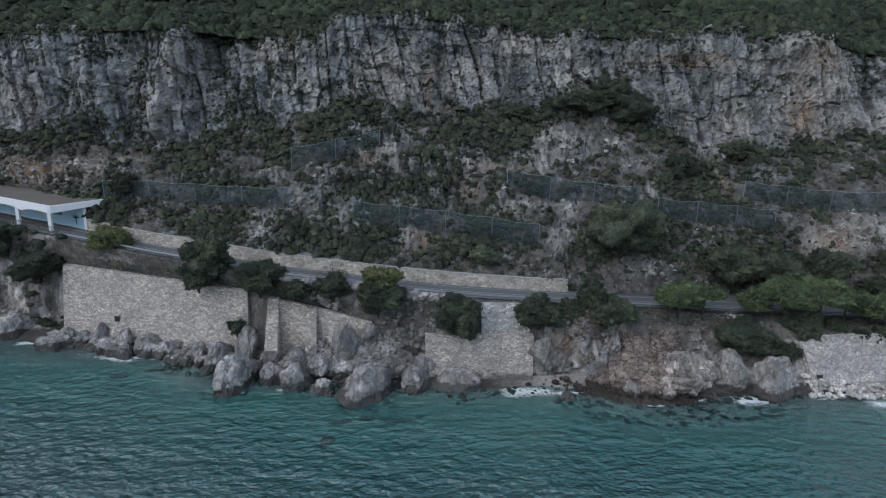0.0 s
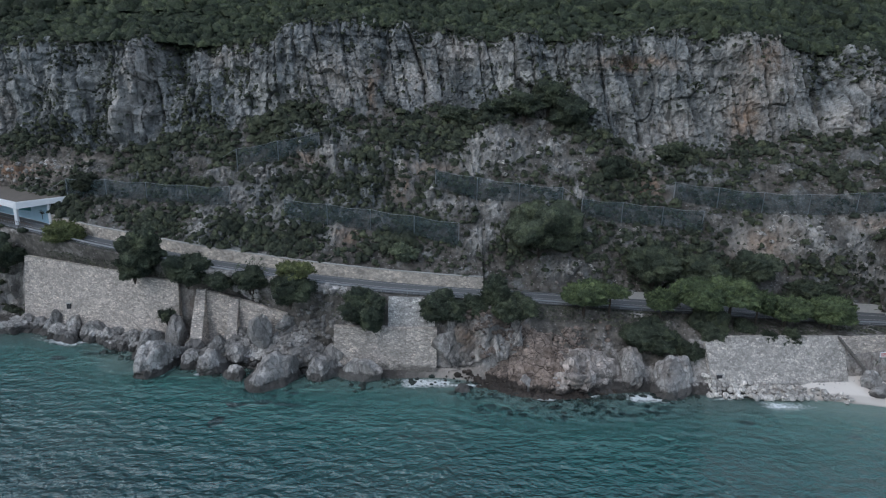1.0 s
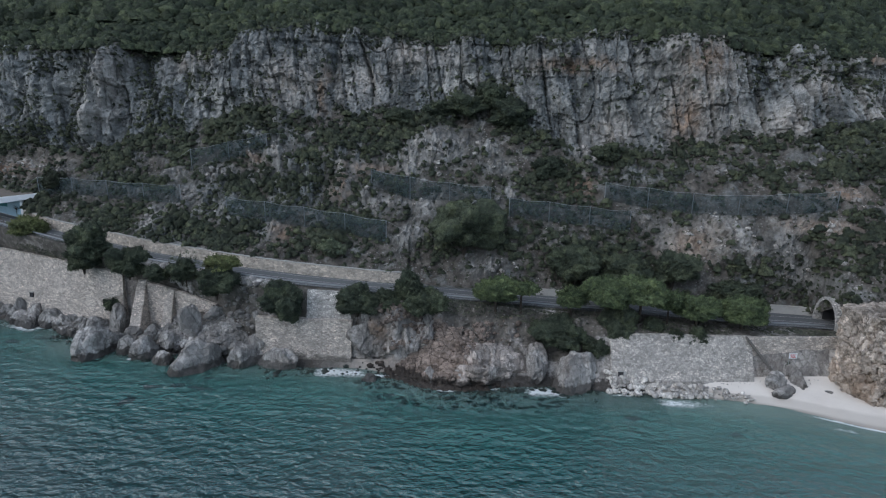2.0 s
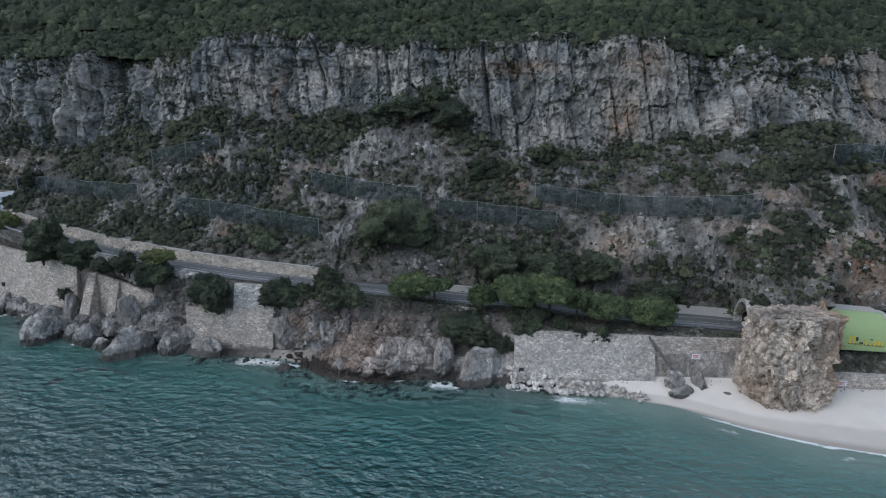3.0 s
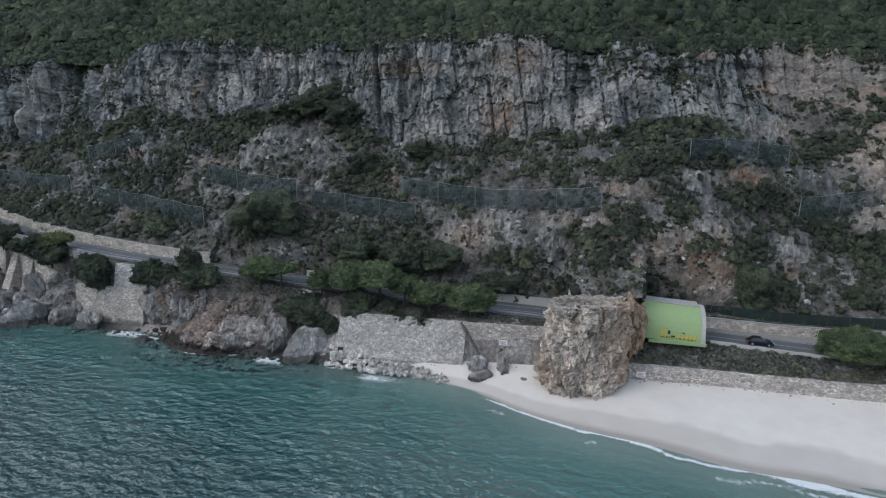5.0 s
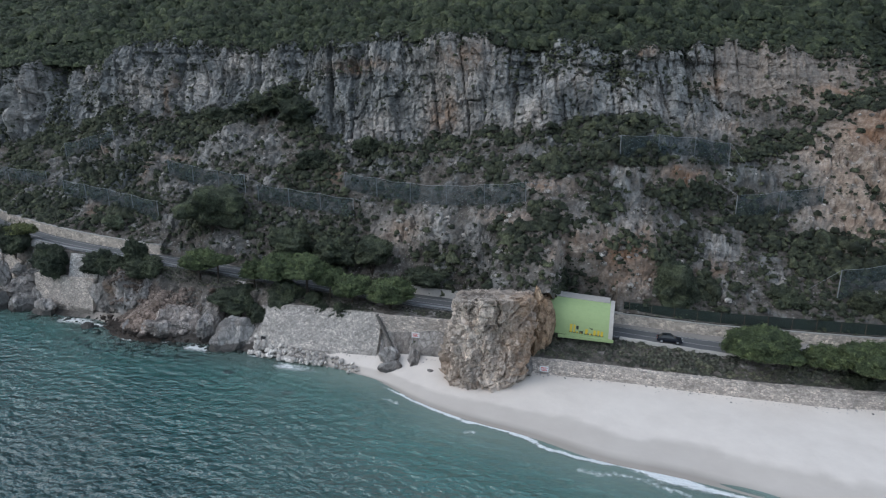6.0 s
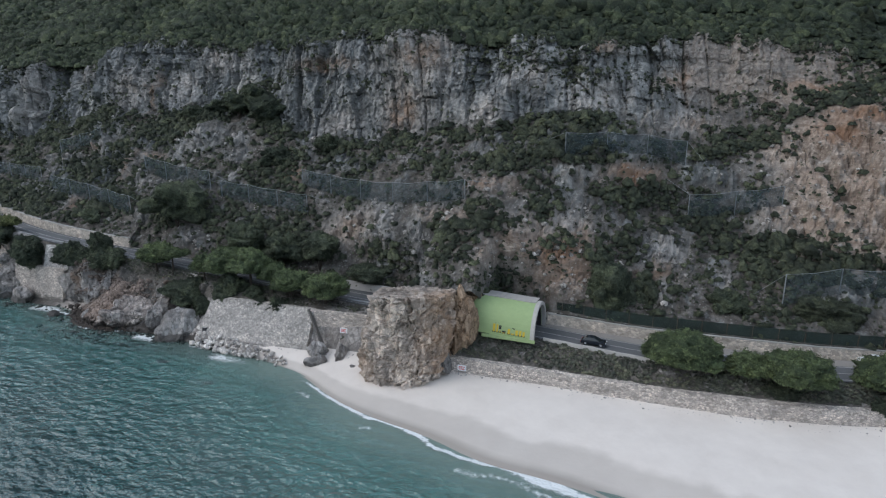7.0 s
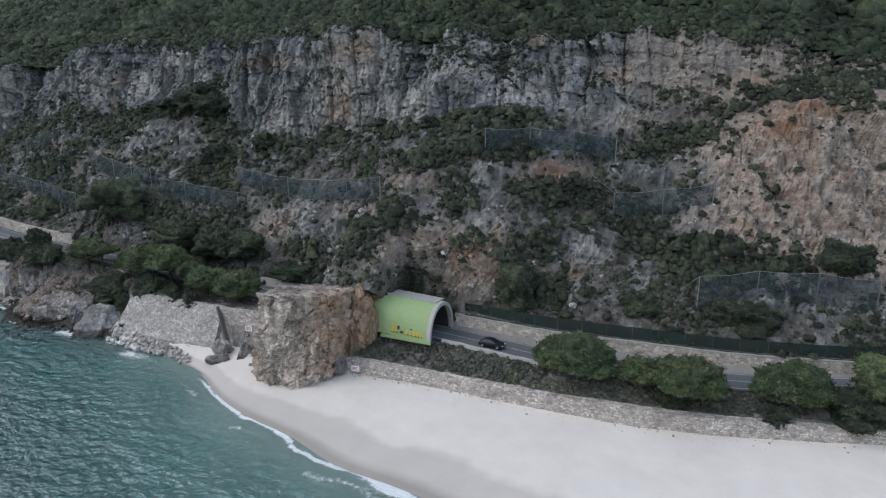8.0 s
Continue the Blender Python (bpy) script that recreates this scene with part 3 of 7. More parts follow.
crest_z = knots((-400, 60), (-180, 62), (-110, 62), (-89, 61.5), (-57, 63.5), (-45, 62), (-30, 63.2), (-6, 68.3), (15, 66), (31, 64.6), (60, 64.4), (85.6, 65.4), (91, 65.6), (105, 62.5), (127, 62), (136, 62), (151, 65.6), (157, 65.2), (172, 63), (181, 61.8), (191, 60.5), (202, 58), (215, 56), (260, 52), (400, 47))

# ---------------------------------------------------------------- hillside above the road
def scramble(i, j, k, seed):
    """One value from 0 to 1 for each whole-number cell."""
    with np.errstate(over="ignore"):
        h = i.astype(np.uint32) * np.uint32(374761393) + j.astype(np.uint32) * np.uint32(668265263) + k.astype(np.uint32) * np.uint32(2147483647 - 58) + np.uint32((seed * 362437 + 97) % 4294967295)
        h = (h ^ (h >> np.uint32(13))) * np.uint32(1274126177)
        h = (h ^ (h >> np.uint32(16))) * np.uint32(2246822519)
        h ^= h >> np.uint32(15)
    return h.astype(np.float64) / 4294967295.0


def waves(x, y, z, octaves=3, seed=0, gain=0.55):
    """Smooth noise of several octaves, about -1 to 1, over whole arrays."""
    x, y, z = np.broadcast_arrays(np.asarray(x, float), np.asarray(y, float), np.asarray(z, float))
    out, amp, total = np.zeros(x.shape), 1.0, 0.0
    for o in range(octaves):
        ix, iy, iz = (np.floor(q).astype(np.int64) for q in (x, y, z))
        fx, fy, fz = (q - i for q, i in ((x, ix), (y, iy), (z, iz)))
        fx, fy, fz = (q * q * q * (q * (q * 6 - 15) + 10) for q in (fx, fy, fz))
        acc = 0.0
        for dx in (0, 1):
            for dy in (0, 1):
                for dz in (0, 1):
                    w = (fx if dx else 1 - fx) * (fy if dy else 1 - fy) * (fz if dz else 1 - fz)
                    acc = acc + w * (2 * scramble(ix + dx, iy + dy, iz + dz, seed + 7 * o) - 1)
        out, total, amp = out + amp * acc, total + amp, amp * gain
        x, y, z = x * 2.03 + 5.1, y * 2.03 + 1.7, z * 2.03 + 9.3
    return out / total * 1.5


def broken(x, y, z, seed):
    """Blocks of jointed rock: a tilted face for each, its own value, and how near the joint is."""
    ix, iy, iz = (np.floor(q).astype(np.int64) for q in (x, y, z))
    best, second = np.full(x.shape, 9.0), np.full(x.shape, 9.0)
    face, tone = np.zeros(x.shape), np.zeros(x.shape)
    for dx in (-1, 0, 1):
        for dy in (-1, 0, 1):
            for dz in (-1, 0, 1):
                i, j, k = ix + dx, iy + dy, iz + dz
                h = [scramble(i, j, k, seed + 11 * n) for n in range(6)]
                lx, ly, lz = x - i - h[0], y - j - h[1], z - k - h[2]
                d = np.sqrt(lx * lx + ly * ly + lz * lz)
                near = d < best
                second = np.where(near, best, np.minimum(second, d))
                face = np.where(near, (2 * h[3] - 1) + 1.6 * (h[4] - 0.5) * lx + 1.8 * (h[5] - 0.5) * lz, face)
                tone = np.where(near, h[3] * 0.5 + h[5] * 0.5, tone)
                best = np.where(near, d, best)
    return face, tone, second - best


def jointed(x, z, w, h, seed):
    """Blocks between upright joints and level beds: how far each stands out, its tone, and the metres to the nearest open joint."""
    bent = x + 0.55 * w * waves(x / w * 0.5, z / h * 0.5, 3, 3, seed)
    tier = z + 0.5 * h * waves(x / w * 0.35, z / h * 0.3, 8, 3, seed + 1)
    row = np.floor(tier / h).astype(np.int64)
    none = np.zeros(x.shape, np.int64)
    shifted = bent / w + 7.0 * scramble(row, none, none, seed + 2)
    shifted = shifted + 0.22 * np.sin(2 * math.pi * (0.37 * shifted + scramble(row, none, none, seed + 3)))
    col = np.floor(shifted).astype(np.int64)
    u, v = shifted - col, tier / h - row
    a, b, c, d = (scramble(row, col, none, seed + n) for n in (4, 5, 6, 7))
    face = (2 * a - 1) + 1.5 * (b - 0.5) * (u - 0.5) + 1.1 * (c - 0.5) * (v - 0.5)
    side = np.where(u < 0.5, scramble(row, col, none, seed + 8), scramble(row, col + 1, none, seed + 8))
    level = np.where(v < 0.5, scramble(row, col, none, seed + 9), scramble(row + 1, col, none, seed + 9))
    joint = np.minimum(np.minimum(u, 1 - u) * w + 0.5 * (side < 0.4), np.minimum(v, 1 - v) * h + 0.5 * (level < 0.75))
    return face, d, joint


PILLARS = [(-58.0, 54, 2.3, 10.5, 3.6), (-61.5, 43.5, 2.8, 4.5, 2.6), (-56.0, 42.5, 1.9, 5, 2.4), (-76, 50, 5.0, 8, 1.6), (-42, 51, 3.0, 5, 1.4), (190.2, 39.6, 1.6, 4.4, 3.2), (-23, 58, 3.6, 8, 1.6), (112.6, 48, 3.2, 5.5, 2.2), (146, 49, 1.8, 5, 1.8), (-37.5, 60, 4, 4, 1.2)]
FEATURES = [  # x, z, half widths, how far it stands out
    (-66.5, 54, 3, 9, -3.0), (-50.0, 54, 3.4, 8, -2.6), (30.7, 39.5, 7.5, 4.5, 3.0), (-7.6, 37.2, 2.0, 2.2, 2.0), (8.9, 30.5, 2.4, 3.0, 2.2), (59, 45, 2.0, 3.5, -3.0), (85, 63, 7, 4, 1.8),
    (131, 37, 9, 6, 2.4), (145, 34, 6, 5, 1.8), (116, 25, 5.5, 7, 2.0), (137, 19, 4, 6, 1.4), (-37, 56, 1.1, 9, -2.2), (-21, 57, 0.9, 9, -2.2), (3, 58, 1.0, 10, -2.2), (65, 38.5, 1.5, 4, 2.0), (139, 53, 1.4, 7, -2.5), (57, 21, 5, 2.6, 1.4), (43, 16.5, 4.5, 2.2, 1.3),
]
RUSTY = [(-87, 32, 9, 2.4), (-14.9, 36.3, 3, 1.2), (-2.5, 21.8, 2.6, 1.2), (-0.5, 52.5, 1.2, 5.6), (14, 34.7, 5, 1), (63, 32, 3, 1.8), (63, 59.5, 9, 1.6), (88, 48, 3.4, 5), (92, 61, 5.4, 3.4), (108.5, 26, 5, 1.3), (115.6, 31.8, 5, 1.3), (132.8, 20, 6, 4), (134.2, 15.5, 7.6, 3), (134.3, 62, 3, 1.5), (143.6, 33.1, 5, 2), (149, 16.9, 4, 1.5), (149.7, 55.5, 4, 2.2), (180.5, 54.3, 8, 1.1), (183, 43.4, 4.5, 2.8), (187.5, 47.6, 7.5, 1.6), (8.9, 30.5, 2.5, 2.5)]
PALE_WEST = [(-93.5, 46.7, 4, 6), (-87, 32, 9, 2.4), (-78.5, 31.7, 7.5, 2), (-70, 34.9, 7, 1.2), (-59, 46, 5, 3), (-56.8, 55.6, 3.5, 9.5), (-37, 60.5, 6, 3.5), (-8.9, 54, 8, 6), (9.4, 55.5, 5.5, 5), (22.5, 62.5, 9, 4), (70.7, 44, 6, 4), (84.7, 21.5, 6.5, 4.5), (91, 53, 9, 11), (94.7, 65.5, 7.6, 3.2)]
PALE_EAST = [(109.6, 46.7, 5.6, 4.6), (118.6, 55, 4.5, 4), (124, 22.4, 8, 6), (132.8, 20, 6, 4), (134.3, 50, 5.6, 5), (142.5, 33.5, 5.7, 1.7), (152.5, 45.4, 8, 3.3), (155.3, 62, 9.8, 3.5), (156.3, 56.5, 9, 6), (161.3, 53, 6, 5), (169.8, 60.5, 9.8, 2.3), (174, 38.7, 8.7, 4), (181, 26.3, 13.7, 3), (183.4, 37.8, 7.3, 4.6), (190, 32, 14, 4.6), (191, 40, 8, 6), (194, 24, 11, 5), (199, 41.4, 7, 5), (199, 20, 7, 4), (205, 34, 9, 12)]
BARE_WEST = [(-87, 32, 10, 2.4), (-74, 33, 9, 2), (-34, 22, 1.8, 1.6), (-33.6, 32.4, 2.6, 1.6), (-32.9, 24.5, 3, 2.4), (-31, 41.2, 1.6, 2.2), (-27.6, 27, 3, 2.5), (-22, 32.7, 3.7, 1.8), (-14.9, 36.3, 3, 1.2), (-7.6, 37.2, 2.7, 2.5), (-5.3, 22, 2.4, 1.8), (2.3, 37.9, 2.5, 1.8), (8.9, 30.9, 3, 2.6), (14.2, 34.7, 5, 1.1), (19.4, 27.8, 6, 1.6), (24.5, 35.9, 3.8, 2.3), (25.9, 22.7, 3.4, 3.5), (28.7, 28.5, 3.6, 1.3), (30.7, 39.6, 7.8, 3.6), (42, 40.5, 3, 2.4), (42.9, 16.5, 4.8, 2)]
BARE_MID = [(44.5, 36.3, 3.3, 1.5), (46.5, 30.8, 3.2, 2.6), (57.3, 20.9, 5.2, 2.7), (65, 38.8, 1.8, 3.6), (80.6, 17.5, 2.8, 2.2), (84.7, 21.5, 7, 4.6), (91, 25.5, 5.4, 3), (93, 22.9, 3.7, 3.5), (92.8, 37, 3.2, 0.8), (97, 19.8, 2, 3), (103.2, 22.3, 5, 2.8), (104.6, 16.8, 5, 2.2), (108.5, 26, 5, 1.6), (111.4, 20.8, 2.3, 1.2), (115.6, 31.8, 5, 1.3), (124, 22.4, 8, 6), (132.8, 20, 6, 4), (132.7, 26.3, 5.2, 2.5), (131.5, 34, 6, 1.3), (134.2, 14.3, 7.6, 2)]
BARE_EAST = [(135.6, 23.2, 4.6, 2.6), (141, 23.9, 2.4, 2.6), (143, 33.3, 5.6, 2), (149.5, 20.5, 6.6, 3.6), (150.5, 14, 2.3, 2), (152.5, 45.4, 8, 3.3), (159.3, 42.6, 4.4, 3), (161.4, 16.6, 1.7, 1.6), (174, 38.7, 8.7, 4), (181, 26.3, 13.7, 2.6), (183.4, 37.8, 7.3, 4.6), (190, 32, 14, 4.6), (191, 40, 8, 6), (193.5, 24, 11, 4.6), (200, 42, 8, 6), (202, 26, 8, 9), (187.5, 47.6, 7.5, 1.4)]
LUSH_WEST = [(-93.6, 38.6, 5, 1.6), (-85.7, 39.3, 6.3, 2.2), (-77.3, 42, 10.7, 3), (-67.8, 40.4, 6, 4.3), (-66.5, 24.5, 7, 2.2), (-54, 24.4, 6.5, 1.8), (-53, 35.4, 7, 2.8), (-46, 22.8, 5, 2.3), (-46, 41.5, 5.6, 3.7), (-40, 29.9, 5.2, 1.7), (-37.5, 42, 6, 4), (-34.7, 37, 3.9, 2.3), (-25, 42, 5.2, 3), (-23, 22, 6, 2.7), (-20.5, 45.8, 8, 2.3), (-14, 20.6, 6, 1.7), (-13.5, 29.6, 4.9, 2.2), (-2.7, 30.9, 3.6, 1.7), (1, 36.6, 3.8, 2.4), (4.7, 40.9, 3.8, 1.8), (7, 21, 6.8, 2.2), (11.8, 44.6, 6.7, 3), (12, 25, 4.7, 1.2)]
LUSH_MID = [(20.3, 40.5, 6.5, 3.6), (25.4, 44.9, 11, 2.6), (30.7, 19, 4.5, 2), (33.3, 50.9, 8.4, 3.3), (42.9, 53.7, 5.8, 4.5), (44, 20.2, 3.7, 3), (48.4, 44, 7, 2.5), (52.2, 41.2, 5.6, 2.4), (55.8, 33, 5.4, 2.9), (61.9, 18.8, 9, 3), (72.5, 17.9, 6.9, 3), (75.5, 39.4, 7.2, 2.6), (89.7, 40, 8.4, 2.5), (93.3, 17.2, 6, 2.2), (102.7, 35, 5.3, 1.8), (103.8, 42.3, 7, 2), (111.4, 22.7, 5.8, 2.4), (114.3, 35.5, 8, 1.8), (118.3, 25.2, 4.7, 2.7)]
LUSH_EAST = [(124.3, 43.8, 8.6, 3), (126.2, 32.6, 4, 2.2), (127.8, 38, 8, 1.8), (128.6, 28.8, 3.6, 2), (134, 44, 8, 2.6), (132.8, 36.2, 6.2, 1.4), (138.7, 18.3, 4, 2.3), (142, 22, 3.6, 3.4), (143.8, 29.9, 7.5, 2), (146, 14, 5.7, 2.5), (156.8, 38.4, 4.2, 1.8), (157.3, 25, 7.7, 2), (161.8, 21.7, 5, 2.9), (162, 39.6, 5.8, 2.3), (167.3, 42, 7.4, 2.4), (171.9, 19.5, 9, 3.6), (174.5, 46.9, 4.6, 1.6), (178, 18, 6.8, 3), (181.6, 51, 10.8, 2), (184.8, 18.7, 5, 1.6), (193.5, 53, 9.9, 2.2), (198, 48, 7, 2)]
LEDGES = [(-76, 49, 6, 2.5), (-73.6, 58.5, 4.7, 3.4), (-66, 51, 3, 6), (-52.5, 61.5, 2.4, 3.4), (-49.5, 56, 2.6, 7), (-48, 63.6, 3, 2), (-42.7, 49, 5.5, 4.4), (-35, 54.5, 3.6, 2.6), (-30.5, 50, 4, 2), (-7.7, 62.3, 2.6, 1.8), (-17, 51, 6, 1.6), (52, 58, 5, 1.2), (76, 55, 3, 1.4), (105.5, 57.7, 2.4, 1.6), (114.7, 59.4, 6, 2.8), (123.5, 58, 6, 2.8), (144.6, 54, 4.2, 2), (128, 56, 5, 3), (112, 61.5, 10, 2), (171, 54, 4, 1.5), (135.5, 56, 3, 2)]


def blots(x, z, *lists):
    """How deep each place lies in the nearest of the given patches, 0 to 1."""
    out = np.zeros(x.shape)
    for a, b, c, d in itertools.chain(*lists):
        near = np.abs(x - a) < 2.6 * c
        q = np.exp(-(((x[near] - a) / c) ** 2 + ((z[near] - b) / d) ** 2))
        out[near] = np.maximum(out[near], q)
    return out


def blot(x, z, spots):
    return max((math.exp(-(((x - a) / c) ** 2 + ((z - b) / d) ** 2)) for a, b, c, d in spots), default=0.0)


def step(a, b, v):
    t = np.clip((v - a) / (b - a), 0, 1)
    return t * t * (3 - 2 * t)


xs = np.concatenate([np.arange(-180, -105, 0.8), np.arange(-105, 212, 0.30), np.arange(212, 262, 0.8)])
NC = len(xs)
over_tunnel = np.clip((7.0 - np.abs(xs - 114.6)) / 1.3, 0, 1)
has_wall = ((xs < 25.5) | (xs > 131)) * 1.0
u0y = road_in(xs) + 0.9 - over_tunnel * 12.0
under_gallery = 1 - step(-73.6, -72.4, xs)
u0y = u0y + 0.9 * under_gallery
u0z = road_z(xs) + 0.1 + 2.1 * has_wall + 2.6 * under_gallery
u0z = u0z * (1 - over_tunnel) + over_tunnel * 15.4
crag = 1.3 * waves(xs * 0.11, 0, 2, 1) + 0.9 * waves(xs * 0.37, 3, 2, 2) + 0.5 * np.sign(waves(xs * 0.5, 6, 1, 1))
back = 1.6 * waves(xs * 0.09, 8, 2, 1)
ladder = [(u0y, u0z), (mid_y(xs), mid_z(xs)), (base_y(xs), base_z(xs)), (crest_y(xs) + back, crest_z(xs) + 0.3 + crag), (crest_y(xs) + 9, crest_z(xs) + 3.6)]
ROWS_PER = (36, 46, 74, 8)
SLOPE_ROWS = ROWS_PER[0] + ROWS_PER[1]
LEVEL = np.concatenate([seg + np.arange(n) / n for seg, n in enumerate(ROWS_PER)] + [[4.0]])
seg = np.minimum(LEVEL.astype(int), 3)
f = (LEVEL - seg)[:, None]
lad_y, lad_z = np.stack([q[0] for q in ladder]), np.stack([q[1] for q in ladder])
Y = lad_y[seg] + (lad_y[seg + 1] - lad_y[seg]) * f
Z = lad_z[seg] + (lad_z[seg + 1] - lad_z[seg]) * f
X = np.broadcast_to(xs, Y.shape).copy()
LV = np.broadcast_to(LEVEL[:, None], Y.shape)
rocky_end = 1 - 0.45 * step(148, 160, X) - 0.3 * step(172, 182, X)
foot = 0.16 * waves(X * 0.06, 3, 5, 2, 31) + 0.10 * waves(X * 0.3, 1, Z * 0.1, 2, 32)
cliff = np.clip((LV - 1.86 + foot) / 0.16, 0, 1) * np.clip((3.12 - LV) / 0.12, 0, 1) * rocky_end
wide = waves(X * 0.05, Y * 0.05, Z * 0.05, 3, 1)
rough = waves(X * 0.2, Y * 0.2, Z * (0.2 - 0.08 * cliff), 4, 2)
fine = waves(X * 0.8, Y * 0.8, Z * 0.8, 3, 3)
wx_, wz_ = X + 1.6 * rough + 0.7 * fine, Z + 1.1 * waves(X * 0.25, Y * 0.25, Z * 0.25 + 40, 3, 4) + 0.5 * fine
LUSH = blots(wx_, wz_, LUSH_WEST, LUSH_MID, LUSH_EAST)
BARE = blots(wx_, wz_, BARE_WEST, BARE_MID, BARE_EAST)
GREENLEDGE = blots(wx_, wz_, LEDGES)
jx = X + 0.35 * rough + 0.16 * (Z - 50) * cliff * 0.5
lean_x = jx + 0.1 * Z
big, tone_big, gap = jointed(lean_x, Z, 3.8, 17.0, 5)
mid_, tone_mid, slit = jointed(lean_x + 0.2 * fine, Z + 0.2 * fine, 1.5, 2.4, 41)
small, tone_small, nick = jointed(lean_x + 0.15 * fine, Z + 0.1 * fine, 0.62, 0.75, 83)
lump, tone_lump, crease = broken(X * 0.42, Y * 0.3, Z * 0.42, 7)
split = np.abs(waves(X * 0.16 + 0.2 * rough, Y * 0.05, Z * 0.02, 2, 9))
crown = step(2.45, 2.8, LV)
dip = 0.55 * Z + 0.012 * X + 0.5 * wide
bed = dip - np.floor(dip)
shelf = scramble(np.floor(dip).astype(np.int64), np.floor(X / 9 + wide).astype(np.int64), np.zeros(X.shape, np.int64), 3) - 0.5
cut = 1.1 * np.clip(1 - gap / 0.3, 0, 1) + 0.25 * np.clip(1 - slit / 0.2, 0, 1)
rock = 0.95 * big + 0.34 * mid_ + 0.15 * small + 0.4 * lump - cut
push = cliff * (2.4 * wide + 0.6 * rough + rock + 0.12 * fine - 7.0 * np.maximum(0, 0.05 - split) + (0.25 + crown) * (0.9 * shelf - 0.9 * np.maximum(0, 0.14 - bed)))
outcrop = np.clip(np.maximum(1.15 * BARE, 1.4 * (wide + 0.6 * rough) + 0.02) - 0.35 * LUSH, 0, 1)
soft = np.maximum(np.minimum(1.0, LV / 0.2), 0.7 * over_tunnel)
push += (1 - cliff) * soft * (1.0 * wide + 0.7 * rough + 0.3 * fine + outcrop * (0.75 * lump + 0.6 * mid_ + 0.3 * small + 0.5 - 0.3 * np.clip(1 - slit / 0.2, 0, 1) - 2.0 * np.maximum(0, 0.08 - crease)))
for fx, fz, rx, rz, a in FEATURES:
    push += a * np.exp(-(((X - fx) / rx) ** 2 + ((Z - fz) / rz) ** 2))
for fx, fz, rx, rz, a in PILLARS:
    push += a * np.exp(-np.minimum(((X - 0.16 * (Z - fz) + 0.5 * rough - fx) / rx) ** 6 + ((Z - fz) / rz) ** 6, 50))
scarp = np.exp(-((np.abs(X - 191) / 19) ** 4 + (np.abs(Z - 34) / 15) ** 4)) * (X > 150)
rib = 1 - np.abs(waves(X * 0.15 + 0.10 * Z, 4, Z * 0.03, 2, 12)) * 2.2
rill = 1 - np.abs(waves(X * 0.5 + 0.3 * Z, 9, Z * 0.08, 2, 13)) * 2.0
push += scarp * (2.7 * rib + 0.6 * rill)
lean = 0.12 + 0.5 * (1 - cliff)
verts = np.stack([X + 0.3 * cliff * rough, Y - push * (1 - 0.4 * (1 - cliff)), Z + push * lean], -1)
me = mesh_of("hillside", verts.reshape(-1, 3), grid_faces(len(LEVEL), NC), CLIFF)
put_attr(me, "soil", np.clip((1 - cliff) * (1.05 - 1.15 * outcrop + 0.5 * LUSH), 0, 1))
put_attr(me, "rust", blots(wx_, wz_, RUSTY))
put_attr(me, "pale", np.maximum(blots(wx_, wz_, PALE_WEST, PALE_EAST), 0.65 * BARE))
put_attr(me, "scar", np.clip((1.3 * scarp + 1.1 * BARE * blots(wx_, wz_, PALE_WEST, PALE_EAST)) * (1 - cliff) + 0.55 * step(147, 158, wx_) * step(1.9, 2.1, LV), 0, 1))
put_attr(me, "tone", 0.35 * tone_big + 0.4 * tone_mid + 0.25 * tone_small)
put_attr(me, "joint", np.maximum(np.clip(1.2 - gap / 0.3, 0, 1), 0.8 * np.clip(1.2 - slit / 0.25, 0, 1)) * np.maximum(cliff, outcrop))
hillside = thing("hillside_ground", me, "steep grey limestone cliff and rocky scrub-covered slope above the road", "cliff", kind="structure")

from mathutils.bvhtree import BVHTree

def tree_of(me):
    return BVHTree.FromPolygons([v.co.copy() for v in me.vertices], [tuple(p.vertices) for p in me.polygons])


HILL_TREE = tree_of(me)

# upper hill
hx = np.concatenate([np.arange(-520, -180, 8.0), np.arange(-180, 262, 2.5), np.arange(262, 420, 8.0)])
hd = np.concatenate([np.arange(1.5, 70, 2.5), np.arange(70, 420, 12.0)])
hv = np.zeros((len(hd), len(hx), 3))
cy, cz = crest_y(hx), crest_z(hx)
for r, d in enumerate(hd):
    for c, x in enumerate(hx):
        y = cy[c] + d
        n1 = fbm(Vector((x, y, 0)) * 0.018, 3)
        n2 = fbm(Vector((x, y, 5)) * 0.1, 3)
        level = 65 + (cz[c] - 65) * math.exp(-d / 90) + 0.57 * d
        hv[r, c] = (x, y, level - 0.5 + min(d / 12, 1) * (2.6 * n1 + 0.8 * n2))
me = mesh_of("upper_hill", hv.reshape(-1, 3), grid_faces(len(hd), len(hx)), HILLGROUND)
put_attr(me, "soil", np.ones(len(me.vertices)))
put_attr(me, "rust", np.zeros(len(me.vertices)))
thing("upper_hill_ground", me, "scrub-covered hill rising above the cliff", "hill", kind="structure")
UPPER_TREE = tree_of(me)

